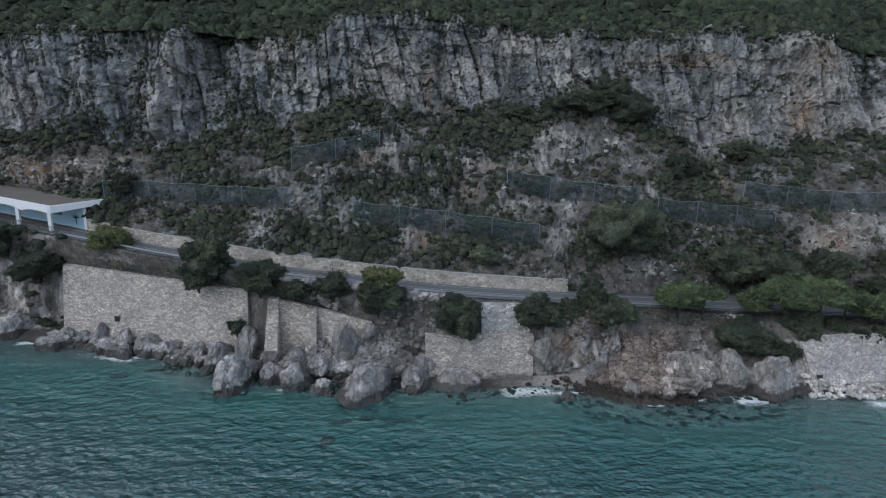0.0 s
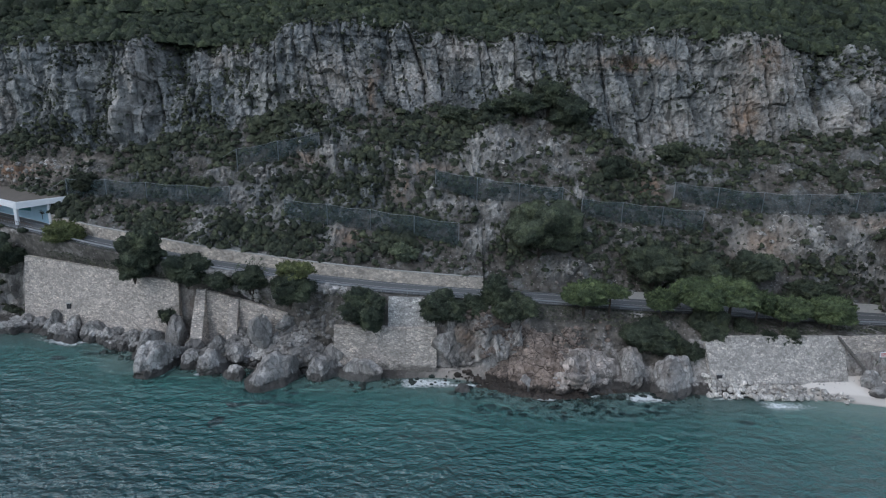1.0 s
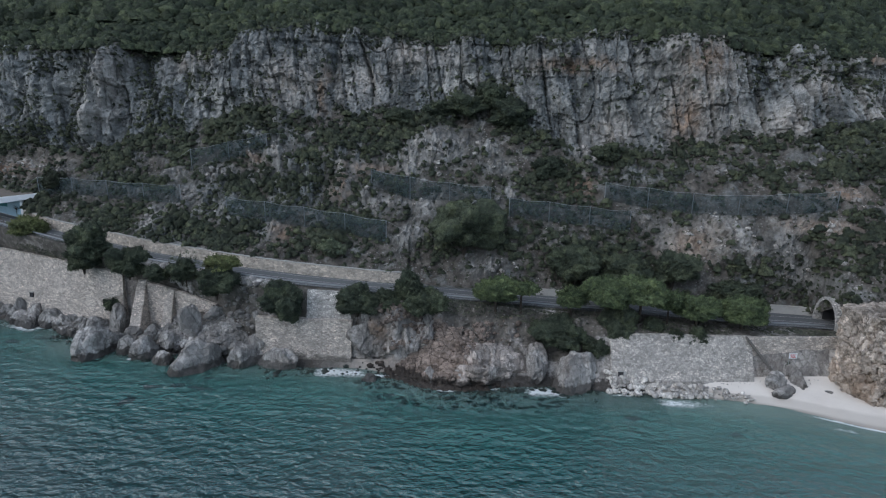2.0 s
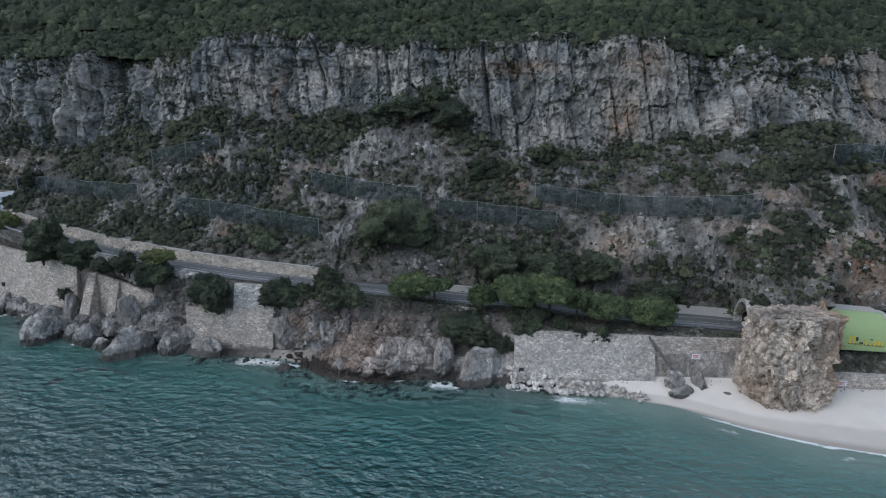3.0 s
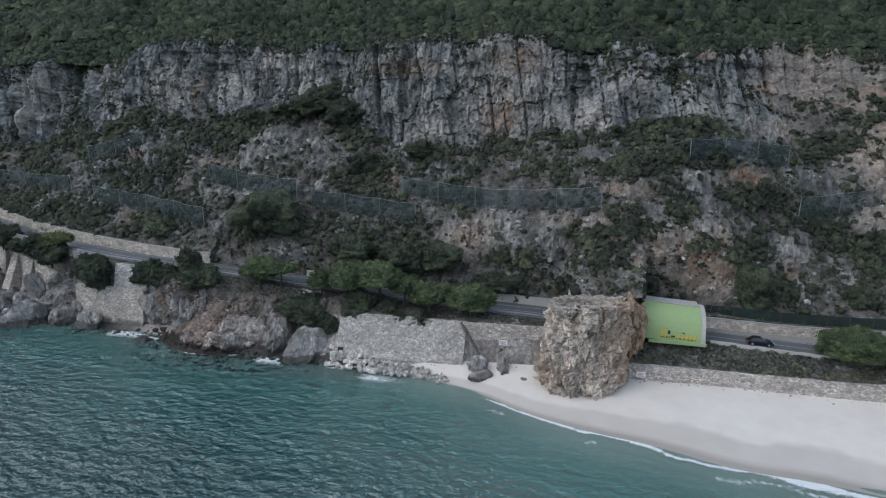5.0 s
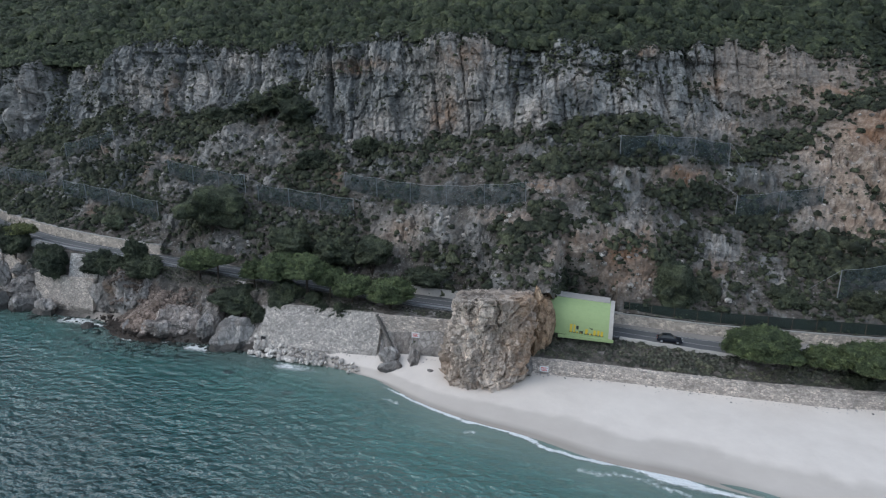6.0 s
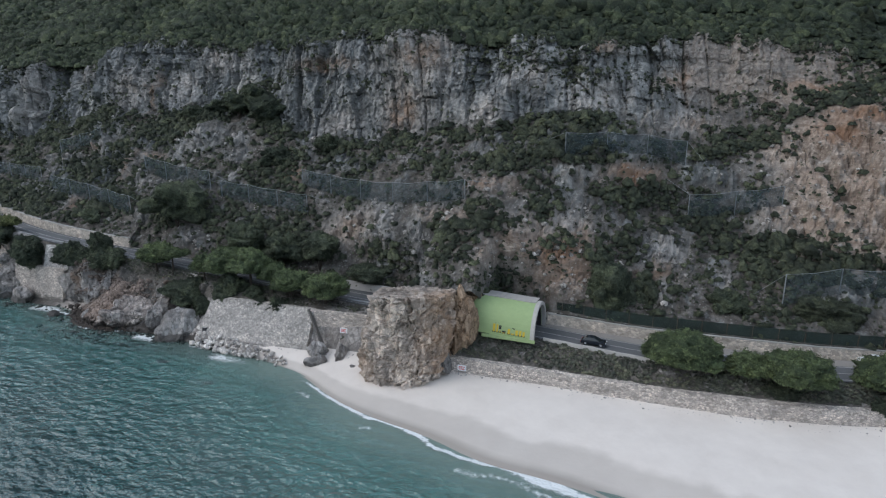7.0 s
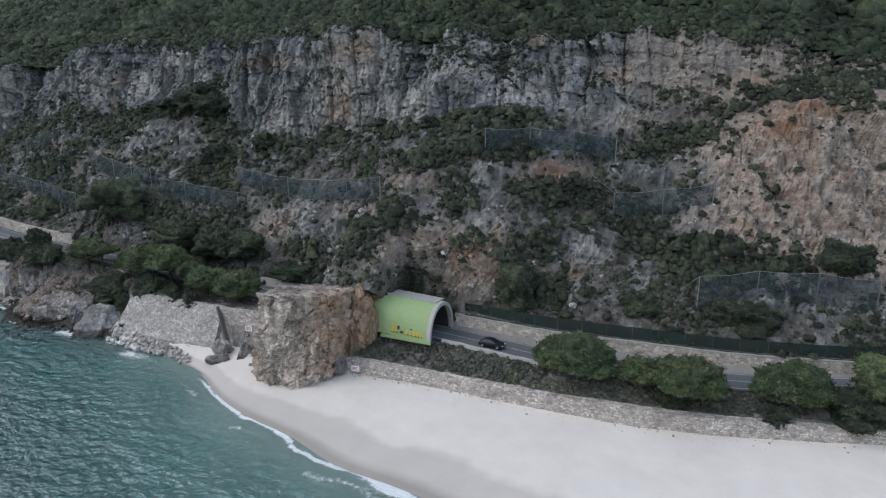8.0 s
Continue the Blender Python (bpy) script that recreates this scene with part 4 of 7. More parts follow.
# ---------------------------------------------------------------- shore below the road
lx = np.arange(-180, 262, 0.6)
LC = len(lx)
sy, fy, fz, ty, tz, oy, oz = shore(lx), foot_y(lx), foot_z(lx), top_y(lx), top_z(lx), road_out(lx) + 0.4, road_z(lx) - 0.12
HEAPS = [(36.0, 93.4, 7.4, 9.5, 10.5), (-8.5, 98.8, 8.4, 13.0, 9.0), (-21.0, 99.5, 6.0, 9.0, 8.5)]
lowlad = [(sy - 30, 0 * lx - 7.0), (sy, 0 * lx), (fy, fz), (ty, tz), (oy - 0.9, oz - 0.25), (oy, oz)]
LROWS = (14, 26, 18, 14, 3)
levels = []
for seg, n in enumerate(LROWS):
    for k in range(n + (seg == len(LROWS) - 1)):
        levels.append(seg + k / n)
lv3 = np.zeros((len(levels), LC, 3))
soil, rust, wet, sandy_a = (np.zeros((len(levels), LC)) for _ in range(4))
sandy = np.clip((lx - 78) / 14, 0, 1)
cove = np.maximum(np.exp(-((lx - 20) / 7) ** 2), np.exp(-((lx + 46) / 4.5) ** 2))
natural = 0.35 * np.exp(-((lx + 6.4) / 4.6) ** 4) + np.clip((lx - 17.5) / 3, 0, 1) * np.clip((63 - lx) / 4, 0, 1) * (1 - 0.6 * np.clip((lx - 26) / 3, 0, 1)) + np.clip((-74 - lx) / 3, 0, 1)
for r, lv in enumerate(levels):
    seg = min(int(lv), 4)
    f = lv - seg
    (ya, za), (yb, zb) = lowlad[seg], lowlad[seg + 1]
    y0, z0 = ya + (yb - ya) * f, za + (zb - za) * f
    rise = min(max((lv - 1.7) / 0.4, 0), 1) * min(max((4.0 - lv) / 0.5, 0), 1)
    for c in range(LC):
        x, y, z = lx[c], y0[c], z0[c]
        p = Vector((x, y, z))
        n = fbm(p * 0.16, 4)
        (d1, d2, *_), pts = noise.voronoi(Vector((x * 0.35, y * 0.2, z * 0.22)))
        bl = noise.cell(pts[0] * 5.1)
        flat = max(sandy[c], cove[c]) if lv < 2 else 0.0
        a = rise * natural[c] * (1.8 * n + 1.3 * bl + 0.6 * fbm(p * 0.6, 3) + 1.5 * math.exp(-((x - 25) / 8) ** 4)) + 0.3 * (1 - flat) * n * (lv > 0.9) * (lv < 4)
        cusp = 0.25 * noise.noise(Vector((x * 0.05, y * 0.1, 3))) * flat * (1 < lv < 2)
        top = max(h * (1 - math.hypot((x - hx0) / ra, (y - hy0) / rb)) for hx0, hy0, h, ra, rb in HEAPS) + 0.5 * n
        heap = lv > 1 and top > z + 0.3 * a
        lv3[r, c] = (x, y if heap else y - a, top if heap else z + 0.3 * a + cusp)
        talus = -27 < x < 1 or 34 < x < 62
        soil[r, c] = 1.2 if lv > (3.05 if 17 < x < 34 else 2.9) or heap or (talus and lv > 1.9) else 0.25
        rust[r, c] = max(0.0, blot(x, z, [(32, 9, 2, 1.8), (22, 7, 2, 2)]))
        sandy_a[r, c] = flat * (lv < 1.98)
        edge = 0.35 + 0.10 * noise.noise(Vector((x * 0.09, 0, 1.5))) + 0.04 * noise.noise(Vector((x * 0.4, 0, 4)))
        wet[r, c] = 0.42 * min(max((1 + edge - lv) / 0.05, 0), 1) + 0.58 * min(max((1.10 + 0.25 * (edge - 0.35) - lv) / 0.06, 0), 1)
faces = grid_faces(len(levels), LC)
me = mesh_of("shore", lv3.reshape(-1, 3), faces, COAST)
me.materials.append(SAND)
put_attr(me, "soil", soil)
put_attr(me, "rust", rust)
put_attr(me, "wet", wet)
put_attr(me, "sandy", sandy_a)
low = (faces[:, 0] // LC) < LROWS[0] + LROWS[1]
fx_mid = lx[faces[:, 0] % LC]
me.polygons.foreach_set("material_index", (low & (fx_mid > 72)).astype(np.int32))
me.polygons.foreach_set("use_smooth", low & (fx_mid > 72))
thing("shore_ground", me, "rocky shore and pale sand beach below the coast road", "shore", kind="structure")
SHORE_TREE = tree_of(me)

# ---------------------------------------------------------------- sea
wx = np.concatenate([np.arange(-700, -120, 30.0), np.arange(-120, 200, 1.1), np.arange(200, 600, 25.0)])
wd = np.concatenate([np.arange(-34, -5, 2.0), np.arange(-5, 9, 0.4), np.arange(9, 60, 1.5), np.arange(60, 700, 25.0)])
wv = np.zeros((len(wd), len(wx), 3))
depth, foam, weed, spots = (np.zeros((len(wd), len(wx))) for _ in range(4))
ws = shore(wx)
for r, d in enumerate(wd):
    for c, x in enumerate(wx):
        y = ws[c] - d
        wv[r, c] = (x, y, 0.03 * math.sin(0.5 * y + 0.1 * x))
        near = d + 3.0 * noise.noise(Vector((x * 0.06, y * 0.06, 0)))
        wide = 40 + 6 * min(max((x - 20) / 60, 0), 1)
        depth[r, c] = min(max(near / wide, 0.02), 1)
        lap = 1.5 * noise.noise(Vector((x * 0.10, 0, 8))) + 0.5 * noise.noise(Vector((x * 0.4, 0, 3)))
        beach = min(max((x - 88) / 10, 0), 1)
        thick = 0.55 + 0.8 * max(0, noise.noise(Vector((x * 0.08, 7, 2)))) + 1.6 * math.exp(-((x - 139) / 4.5) ** 2)
        f1 = math.exp(-((d - 0.5 - lap) / thick) ** 2) * (0.45 + 0.55 * beach)
        f2 = 0.62 * math.exp(-((d - 3.4 - 1.2 * lap) / 1.0) ** 2) * beach * (0.35 + 0.65 * (noise.noise(Vector((x * 0.07, 2, 2))) > 0))
        f3 = 0.22 * beach * (0.5 + lap < d < 3.4 + 1.2 * lap)
        patch = min(1, max(0, noise.noise(Vector((x * 0.085, 5, 1.3))) - 0.05) * 2.4) * 0.85 * math.exp(-((d - 2.2) / 2.2) ** 2) * (1 - beach)
        calm = 1 - 0.85 * math.exp(-((x - 86) / 8) ** 2)
        bend = 1.2 * noise.noise(Vector((x * 0.4, y * 0.4, 3)))
        foam[r, c] = min(1, max(calm * f1, f2, f3, calm * patch, 0.95 * blot(x + bend, y + 0.5 * bend, FOAM)))
        weed[r, c] = min(1, 1.3 * blot(x + 0.5 * bend, y + 0.5 * bend, WEEDS))
        spots[r, c] = min(1, 1.7 * blot(x + bend, y + bend, SPOTTED))
me = mesh_of("sea", wv.reshape(-1, 3), grid_faces(len(wd), len(wx))[:, ::-1], WATER, True)
put_attr(me, "depth", depth)
put_attr(me, "foam", foam)
put_attr(me, "weed", weed)
put_attr(me, "spots", spots)
thing("sea_water", me, "rippled teal sea with thin foam along the shore", "sea", kind="structure")
thing("seabed_ground", mesh_of("seabed", [(-1500, -1500, -7.2), (1500, -1500, -7.2), (1500, 200, -7.2), (-1500, 200, -7.2)], [(0, 1, 2, 3)], SAND), "flat sandy sea floor", "sea floor", kind="structure")

# ---------------------------------------------------------------- road
def ribbon(name, xr, ya, yb, za, zb, mat, step=1.0):
    x = np.arange(xr[0], xr[1] + 0.01, step)
    a = np.stack([x, ya(x), za(x)], 1)
    b = np.stack([x, yb(x), zb(x)], 1)
    n = len(x)
    return mesh_of(name, np.concatenate([a, b]), [(i, i + 1, n + i + 1, n + i) for i in range(n - 1)], mat, True)


XR = (-179, 260)
road = thing("road", ribbon("road", XR, lambda x: road_out(x) - 0.1, lambda x: road_in(x) + 0.4, road_z, road_z, ASPHALT), "two-lane grey asphalt coast road with white lines", "road", kind="structure")
lift = lambda h: (lambda x: road_z(x) + h)
part("edge_line", ribbon("edge_line", XR, lambda x: road_out(x) + 0.55, lambda x: road_out(x) + 0.72, lift(0.008), lift(0.008), PAINT), road, "white edge line")
part("edge_line", ribbon("edge_line", XR, lambda x: road_out(x) + 6.0, lambda x: road_out(x) + 6.17, lift(0.008), lift(0.008), PAINT), road, "white edge line")
part("centre_line", ribbon("centre_line", XR, lambda x: road_out(x) + 3.25, lambda x: road_out(x) + 3.40, lift(0.008), lift(0.008), PAINT), road, "white centre line")
part("shoulder", ribbon("shoulder", (131, 260), lambda x: road_out(x) + 6.4, lambda x: road_in(x) + 0.35, lift(0.012), lift(0.02), SHOULDER), road, "pale gravelled verge beside the wall")


def strip_wall(name, xr, fy, fz, ty, tz, thick, mat, step=1.0, rough=0.05, cap=None):
    """A wall that follows a line: front face with courses, top and back; returns its mesh."""
    x = np.linspace(xr[0], xr[1], max(2, int(abs(xr[1] - xr[0]) / step) + 1))
    rows = 7
    prof = []
    for k in range(rows):
        f = k / (rows - 1)
        prof.append(np.stack([x, fy(x) + (ty(x) - fy(x)) * f, fz(x) + (tz(x) - fz(x)) * f], 1))
    prof.append(np.stack([x, ty(x) + thick, tz(x)], 1))
    prof.append(np.stack([x, np.maximum(ty(x), fy(x)) + thick, fz(x)], 1))
    v = np.stack(prof)
    for r in range(1, rows):
        for c in range(len(x)):
            n = noise.noise(Vector(v[r, c]) * 0.8)
            v[r, c, 1] -= rough * n
            if r == rows - 1:
                v[r, c, 2] += 0.12 * noise.noise(Vector((x[c] * 0.6, 0, 0)))
    v[rows, :, 2] = v[rows - 1, :, 2]
    n, m = len(x), rows + 2
    faces = grid_faces(m, n).tolist() + [[r * n for r in range(m)][::-1], [r * n + n - 1 for r in range(m)]]
    return mesh_of(name, v.reshape(-1, 3), faces, mat)


def add_wall(name, label, *a, **k):
    return thing(name, strip_wall(name, *a, **k), label, "wall", kind="structure")


wall_h = lambda h: (lambda x: road_z(x) + h)
def road_wall(name, xr, h, label, mat=ROADWALL):
    w = add_wall(name, label, xr, lambda x: road_in(x) + 0.35, wall_h(-0.3), lambda x: road_in(x) + 0.5, wall_h(h), 0.5, mat, 1.2)
    part("coping", strip_wall("coping", xr, lambda x: road_in(x) + 0.44, wall_h(h + 0.02), lambda x: road_in(x) + 0.44, wall_h(h + 0.14), 0.6, CONCRETE, 1.2, 0.0), w, "pale coping course")
    return w

road_wall("wall_road_west", (-72, 25.6), 2.3, "long low pale masonry retaining wall beside the road")
road_wall("wall_road_east", (131.5, 258), 1.9, "low pale masonry retaining wall along the verge")
road_wall("wall_road_middle", (50, 58), 1.2, "short low masonry wall behind the pines", CONCRETE)
road_wall("wall_road_portal", (86, 108), 1.5, "low grey concrete wall beside the tunnel portal", CONCRETE)

plus = lambda g, d: (lambda x: g(x) + d)
add_wall("wall_sea_west", "tall battered rubble-masonry sea wall above boulders", (-73.5, -34.5), knots((-73.5, 114.6), (-34.5, 102.2)), lambda x: 0 * x + 1.0, knots((-73.5, 117.2), (-34.5, 103.4)), knots((-73.5, 15.1), (-47, 14.1), (-34.5, 13.6)), 0.9, SEAWALL, 0.8, 0.12)
add_wall("wall_sea_recess", "set-back rubble-masonry sea wall in shade", (-36, -28.5), lambda x: 0 * x + 104.6, lambda x: 0 * x + 1.0, lambda x: 0 * x + 105.0, lambda x: 0 * x + 12.9, 0.8, SEAWALL, 0.8, 0.1)
add_wall("wall_sea_buttressed", "rubble-masonry sea wall between two sloping buttresses, its end broken", (-30, -11.6), knots((-30, 102.6), (-11.6, 96.4)), lambda x: 0 * x + 1.5, knots((-30, 103.2), (-11.6, 97)), knots((-30, 12.4), (-16, 10.6), (-11.6, 9.3)), 0.8, SEAWALL, 0.8, 0.15)
add_wall("wall_terrace", "lower rubble-masonry terrace wall at the water", (-2.2, 16.6), lambda x: 92.9 - 0.06 * x, lambda x: 0 * x + 0.2, lambda x: 93.4 - 0.03 * x, lambda x: 0 * x + 8.6, 1.4, SEAWALL, 0.8, 0.12)
add_wall("wall_pale_slope", "pale stone-faced slope rising to the road", (7.6, 16.2), lambda x: 94.2 + 0 * x, lambda x: 0 * x + 8.4, lambda x: 95.3 + 0.03 * x, knots((7, 13.9), (16.5, 13.4)), 0.5, PALEWALL, 0.7, 0.06)
add_wall("wall_cobbled", "sloping cobbled sea wall above pale riprap", (64.5, 89.5), knots((64.5, 85.9), (77, 86.6), (89.5, 88.0)), lambda x: 0 * x + 1.2, knots((64.5, 90.6), (77, 91.2), (89.5, 91.3)), knots((62, 6.5), (67, 8.9), (89.5, 9.1)), 0.7, COBBLE, 0.8, 0.12)
add_wall("wall_beach_west", "plain grey rubble wall above the beach", (88.5, 106), lambda x: 0.11 * (x - 88) + 90.2, lambda x: 0 * x + 1.5, lambda x: 0.11 * (x - 88) + 91, lambda x: 0 * x + 9.0, 0.7, SEAWALL, 0.8, 0.08)
add_wall("wall_beach_east", "long low rubble-masonry wall at the back of the sand", (115, 258), plus(foot_y, -0.75), lambda x: 0 * x + 0.8, plus(foot_y, -0.35), knots((115, 4.5), (140, 4.3), (165, 4.5), (188, 4.0), (258, 4.0)), 1.6, SEAWALL, 0.8, 0.2)

# ---------------------------------------------------------------- plants
RNG = np.random.default_rng(11)


def unit(v):
    return v / np.maximum(np.linalg.norm(v, axis=-1, keepdims=True), 1e-9)


def leaf_tris(c, nrm, size):
    """One skewed leaf tuft for each centre, facing roughly along its normal."""
    n = len(c)
    nrm = unit(nrm + RNG.normal(0, 0.42, (n, 3)))
    a = unit(np.cross(nrm, RNG.normal(0, 1, (n, 3))))
    b = np.cross(nrm, a)
    s = size[:, None] if np.ndim(size) else size
    k = RNG.uniform(0.6, 1.2, (n, 3, 1))
    v = np.stack([c - a * s * k[:, 0], c + a * s * 0.8 * k[:, 1] - b * s * 0.55, c + b * s * k[:, 2]], 1)
    return v.reshape(-1, 3), np.arange(3 * n).reshape(n, 3)


def dome(around):
    """A closed mound of unit radius: two rings, a crown and a foot."""
    v = [(math.cos(2 * math.pi * (k + 0.5 * r) / around) * q, math.sin(2 * math.pi * (k + 0.5 * r) / around) * q, h) for r, (q, h) in enumerate(((1.0, 0.0), (0.72, 0.68))) for k in range(around)]
    v += [(0, 0, 1.0), (0, 0, -0.6)]
    f, n = [], around
    for k in range(n):
        j = (k + 1) % n
        f += [(k, j, n + k), (j, n + j, n + k), (n + k, n + j, 2 * n), (j, k, 2 * n + 1)]
    return np.array(v), np.array(f)


DOME_V, DOME_F = dome(7)
BUD_V, BUD_F = dome(4)
BUD_F = BUD_F[np.arange(len(BUD_F)) % 4 < 3]


def cushion():
    """A low uneven mound: three rings and a crown."""
    rings = [(7, 1.0, -0.25, 0.0), (7, 0.92, 0.32, 0.5), (5, 0.55, 0.74, 0.2)]
    v = [(math.cos(2 * math.pi * (k + o) / n) * q, math.sin(2 * math.pi * (k + o) / n) * q, h) for n, q, h, o in rings for k in range(n)] + [(0, 0, 0.95)]
    f = []
    for k in range(7):
        j = (k + 1) % 7
        f += [(k, j, 7 + k), (j, 7 + j, 7 + k)]
    ring = [14, 15, 16, 17, 18]
    f += [(7, 8, 14), (8, 15, 14), (8, 9, 15), (9, 10, 15), (10, 16, 15), (10, 11, 16), (11, 17, 16), (11, 12, 17), (12, 18, 17), (12, 13, 18), (13, 14, 18), (13, 7, 14)]
    f += [(ring[k], ring[(k + 1) % 5], 19) for k in range(5)]
    return np.array(v), np.array(f)


CUSHION_V, CUSHION_F = cushion()


def shrubs(centres, radii, leaves):
    """Uneven evergreen cushions, each with sprays of leaves standing off its surface."""
    n, m = len(centres), len(CUSHION_V)
    a = RNG.uniform(0, 2 * math.pi, n)
    ca, sa = np.cos(a)[:, None], np.sin(a)[:, None]
    sx, sy, sz = RNG.uniform(0.8, 1.35, (n, 1)), RNG.uniform(0.75, 1.1, (n, 1)), RNG.uniform(0.75, 1.25, (n, 1))
    base = CUSHION_V[None] * RNG.uniform(0.55, 1.35, (n, m, 1))
    bx, by, bz = base[..., 0] * sx, base[..., 1] * sy, base[..., 2] * sz
    core = np.stack([bx * ca - by * sa, bx * sa + by * ca, bz], -1) * radii[:, None, None] + centres[:, None]
    pick = RNG.integers(0, len(CUSHION_F), (n, leaves))
    w = RNG.dirichlet((1, 1, 1), (n, leaves))
    tri = CUSHION_F[pick]
    row = np.arange(n)[:, None]
    at = sum(core[row, tri[..., k]] * w[..., k, None] for k in range(3))
    out = unit(at - centres[:, None])
    at = at + out * radii[:, None, None] * RNG.uniform(-0.03, 0.12, (n, leaves, 1))
    lv, lf = leaf_tris(at.reshape(-1, 3), out.reshape(-1, 3) + (0, -0.2, 0.15), np.repeat(radii, leaves) * RNG.uniform(0.10, 0.24, n * leaves))
    cf = (CUSHION_F[None] + m * np.arange(n)[:, None, None]).reshape(-1, 3) + len(lv)
    return np.concatenate([lv, core.reshape(-1, 3)]), lf.tolist() + cf.tolist()


def clumps(centres, radii, per, flat=0.75, leaf=0.36, core=0.86, low=-0.25, small=False):
    """Leafy clumps: a closed heart with a shell of leaf tufts round it."""
    n = len(centres)
    d = unit(RNG.normal(0, 1, (n, per, 3)))
    d[..., 2] = np.where(d[..., 2] < low, -d[..., 2], d[..., 2])
    lump = 1 + 0.18 * RNG.normal(0, 1, (n, per, 1)).clip(-1.3, 1.6)
    squash = np.array([1, 1, flat])
    c = centres[:, None] + radii[:, None, None] * d * squash * 0.9 * lump
    lv, lf = leaf_tris(c.reshape(-1, 3), d.reshape(-1, 3), np.repeat(radii * leaf, per) * RNG.uniform(0.6, 1.2, n * per))
    hv, hf = (BUD_V, BUD_F) if small else (DOME_V, DOME_F)
    m = len(hv)
    cv = (centres[:, None] + radii[:, None, None] * core * hv[None] * squash * RNG.uniform(0.78, 1.16, (n, m, 1))).reshape(-1, 3)
    cf = (hf[None] + m * np.arange(n)[:, None, None]).reshape(-1, 3) + len(lv)
    return np.concatenate([lv, cv]), lf.tolist() + cf.tolist()


def ground_at(tree, x, y, fallback=0.0):
    hit = tree.ray_cast(Vector((x, y, 300)), Vector((0, 0, -1)))
    return hit[0].z if hit[0] is not None else fallback


def scatter_slope(n, top=None):
    """Places for shrubs, thick in the green patches, thin on bare rock, a few on the ledges of the cliff."""
    dv, dh = np.diff(verts, axis=0)[:, :-1], np.diff(verts, axis=1)[:-1]
    area = np.linalg.norm(np.cross(dv, dh), axis=2)
    patch = waves(X * 0.10, Y * 0.10, Z * 0.13, 2, 21) + 0.5 * waves(X * 0.34, Y * 0.34, Z * 0.34, 2, 22)
    slope = 0.62 + 0.8 * patch + 1.25 * LUSH - 1.25 * BARE
    face = 0.02 + 0.16 * np.clip(patch - 0.1, 0, 1) + 0.95 * GREENLEDGE + 1.1 * np.clip(LUSH - 0.25, 0, 1) + 0.25 * np.clip(1 - gap / 0.1, 0, 1)
    want = np.clip(np.where(cliff > 0.5, face, slope), 0.05, 1.6) * (1 - 0.75 * scarp)
    want = np.where(LV > 2.93, 1.1, want) * ((X > -125) & (X < 225))
    want = (want[:-1, :-1] * area).ravel()
    pick = RNG.choice(len(want), n, p=want / want.sum())
    i, j = pick // (NC - 1), pick % (NC - 1)
    p = verts[i, j] + dv[i, j] * RNG.random((n, 1)) + dh[i, j] * RNG.random((n, 1))
    s = 0.22 + 0.85 * RNG.random(n) ** 3 + 0.85 * LUSH[i, j] * RNG.random(n) ** 1.8 - 0.08 * BARE[i, j]
    s *= np.where(cliff[i, j] > 0.5, 0.72, 1.0)
    return p + np.stack([0 * s, -0.12 * s, 0.12 * s], 1), s


P, R = scatter_slope(30000)
v, f = shrubs(P, 0.9 * R, 5)
thing("slope_scrub", mesh_of("slope_scrub", v, f, SCRUB, True), "dense dark green scrub clinging to the rocky slope", "scrub", kind="stuff")

P2 = verts[RNG.integers(2, SLOPE_ROWS, 3600), RNG.integers(130, NC - 90, 3600)] + (0, -0.05, 0.05)
v, f = clumps(P2, RNG.uniform(0.16, 0.38, len(P2)), 8, 0.8, 0.4, 0.75, small=True)
thing("slope_tufts", mesh_of("slope_tufts", v, f, BRUSH, True), "small dry tufts dotted over the bare slope", "tufts", kind="stuff")

n = 15000
HX = np.concatenate([RNG.uniform(-130, 240, n - 3000), RNG.uniform(-360, 262, 3000)])
HD = RNG.uniform(0, 1, n) ** 1.25 * 78 + RNG.uniform(0, 2, n)
HY = crest_y(HX) + HD
HZ = np.array([ground_at(UPPER_TREE, x, y, -999) for x, y in zip(HX, HY)])
ok = HZ > -900
R = (0.65 + 1.5 * RNG.random(n) ** 2.4) * (0.9 + 0.5 * (HD > 18))
v, f = shrubs(np.stack([HX, HY, HZ - 0.05 * R], 1)[ok], R[ok], 6)
far = 2600
FX, FD = RNG.uniform(-460, -40, far), RNG.uniform(60, 260, far)
FY = crest_y(FX) + FD
FZ = np.array([ground_at(UPPER_TREE, x, y, -999) for x, y in zip(FX, FY)])
fok = FZ > -900
v2, f2 = shrubs(np.stack([FX, FY, FZ], 1)[fok], RNG.uniform(2.0, 3.6, far)[fok], 5)
f = f + [tuple(i + len(v) for i in q) for q in f2]
v = np.concatenate([v, v2])
thing("hill_scrub", mesh_of("hill_scrub", v, f, MAQUIS, True), "unbroken green scrub covering the hill above the cliff", "scrub", kind="stuff")

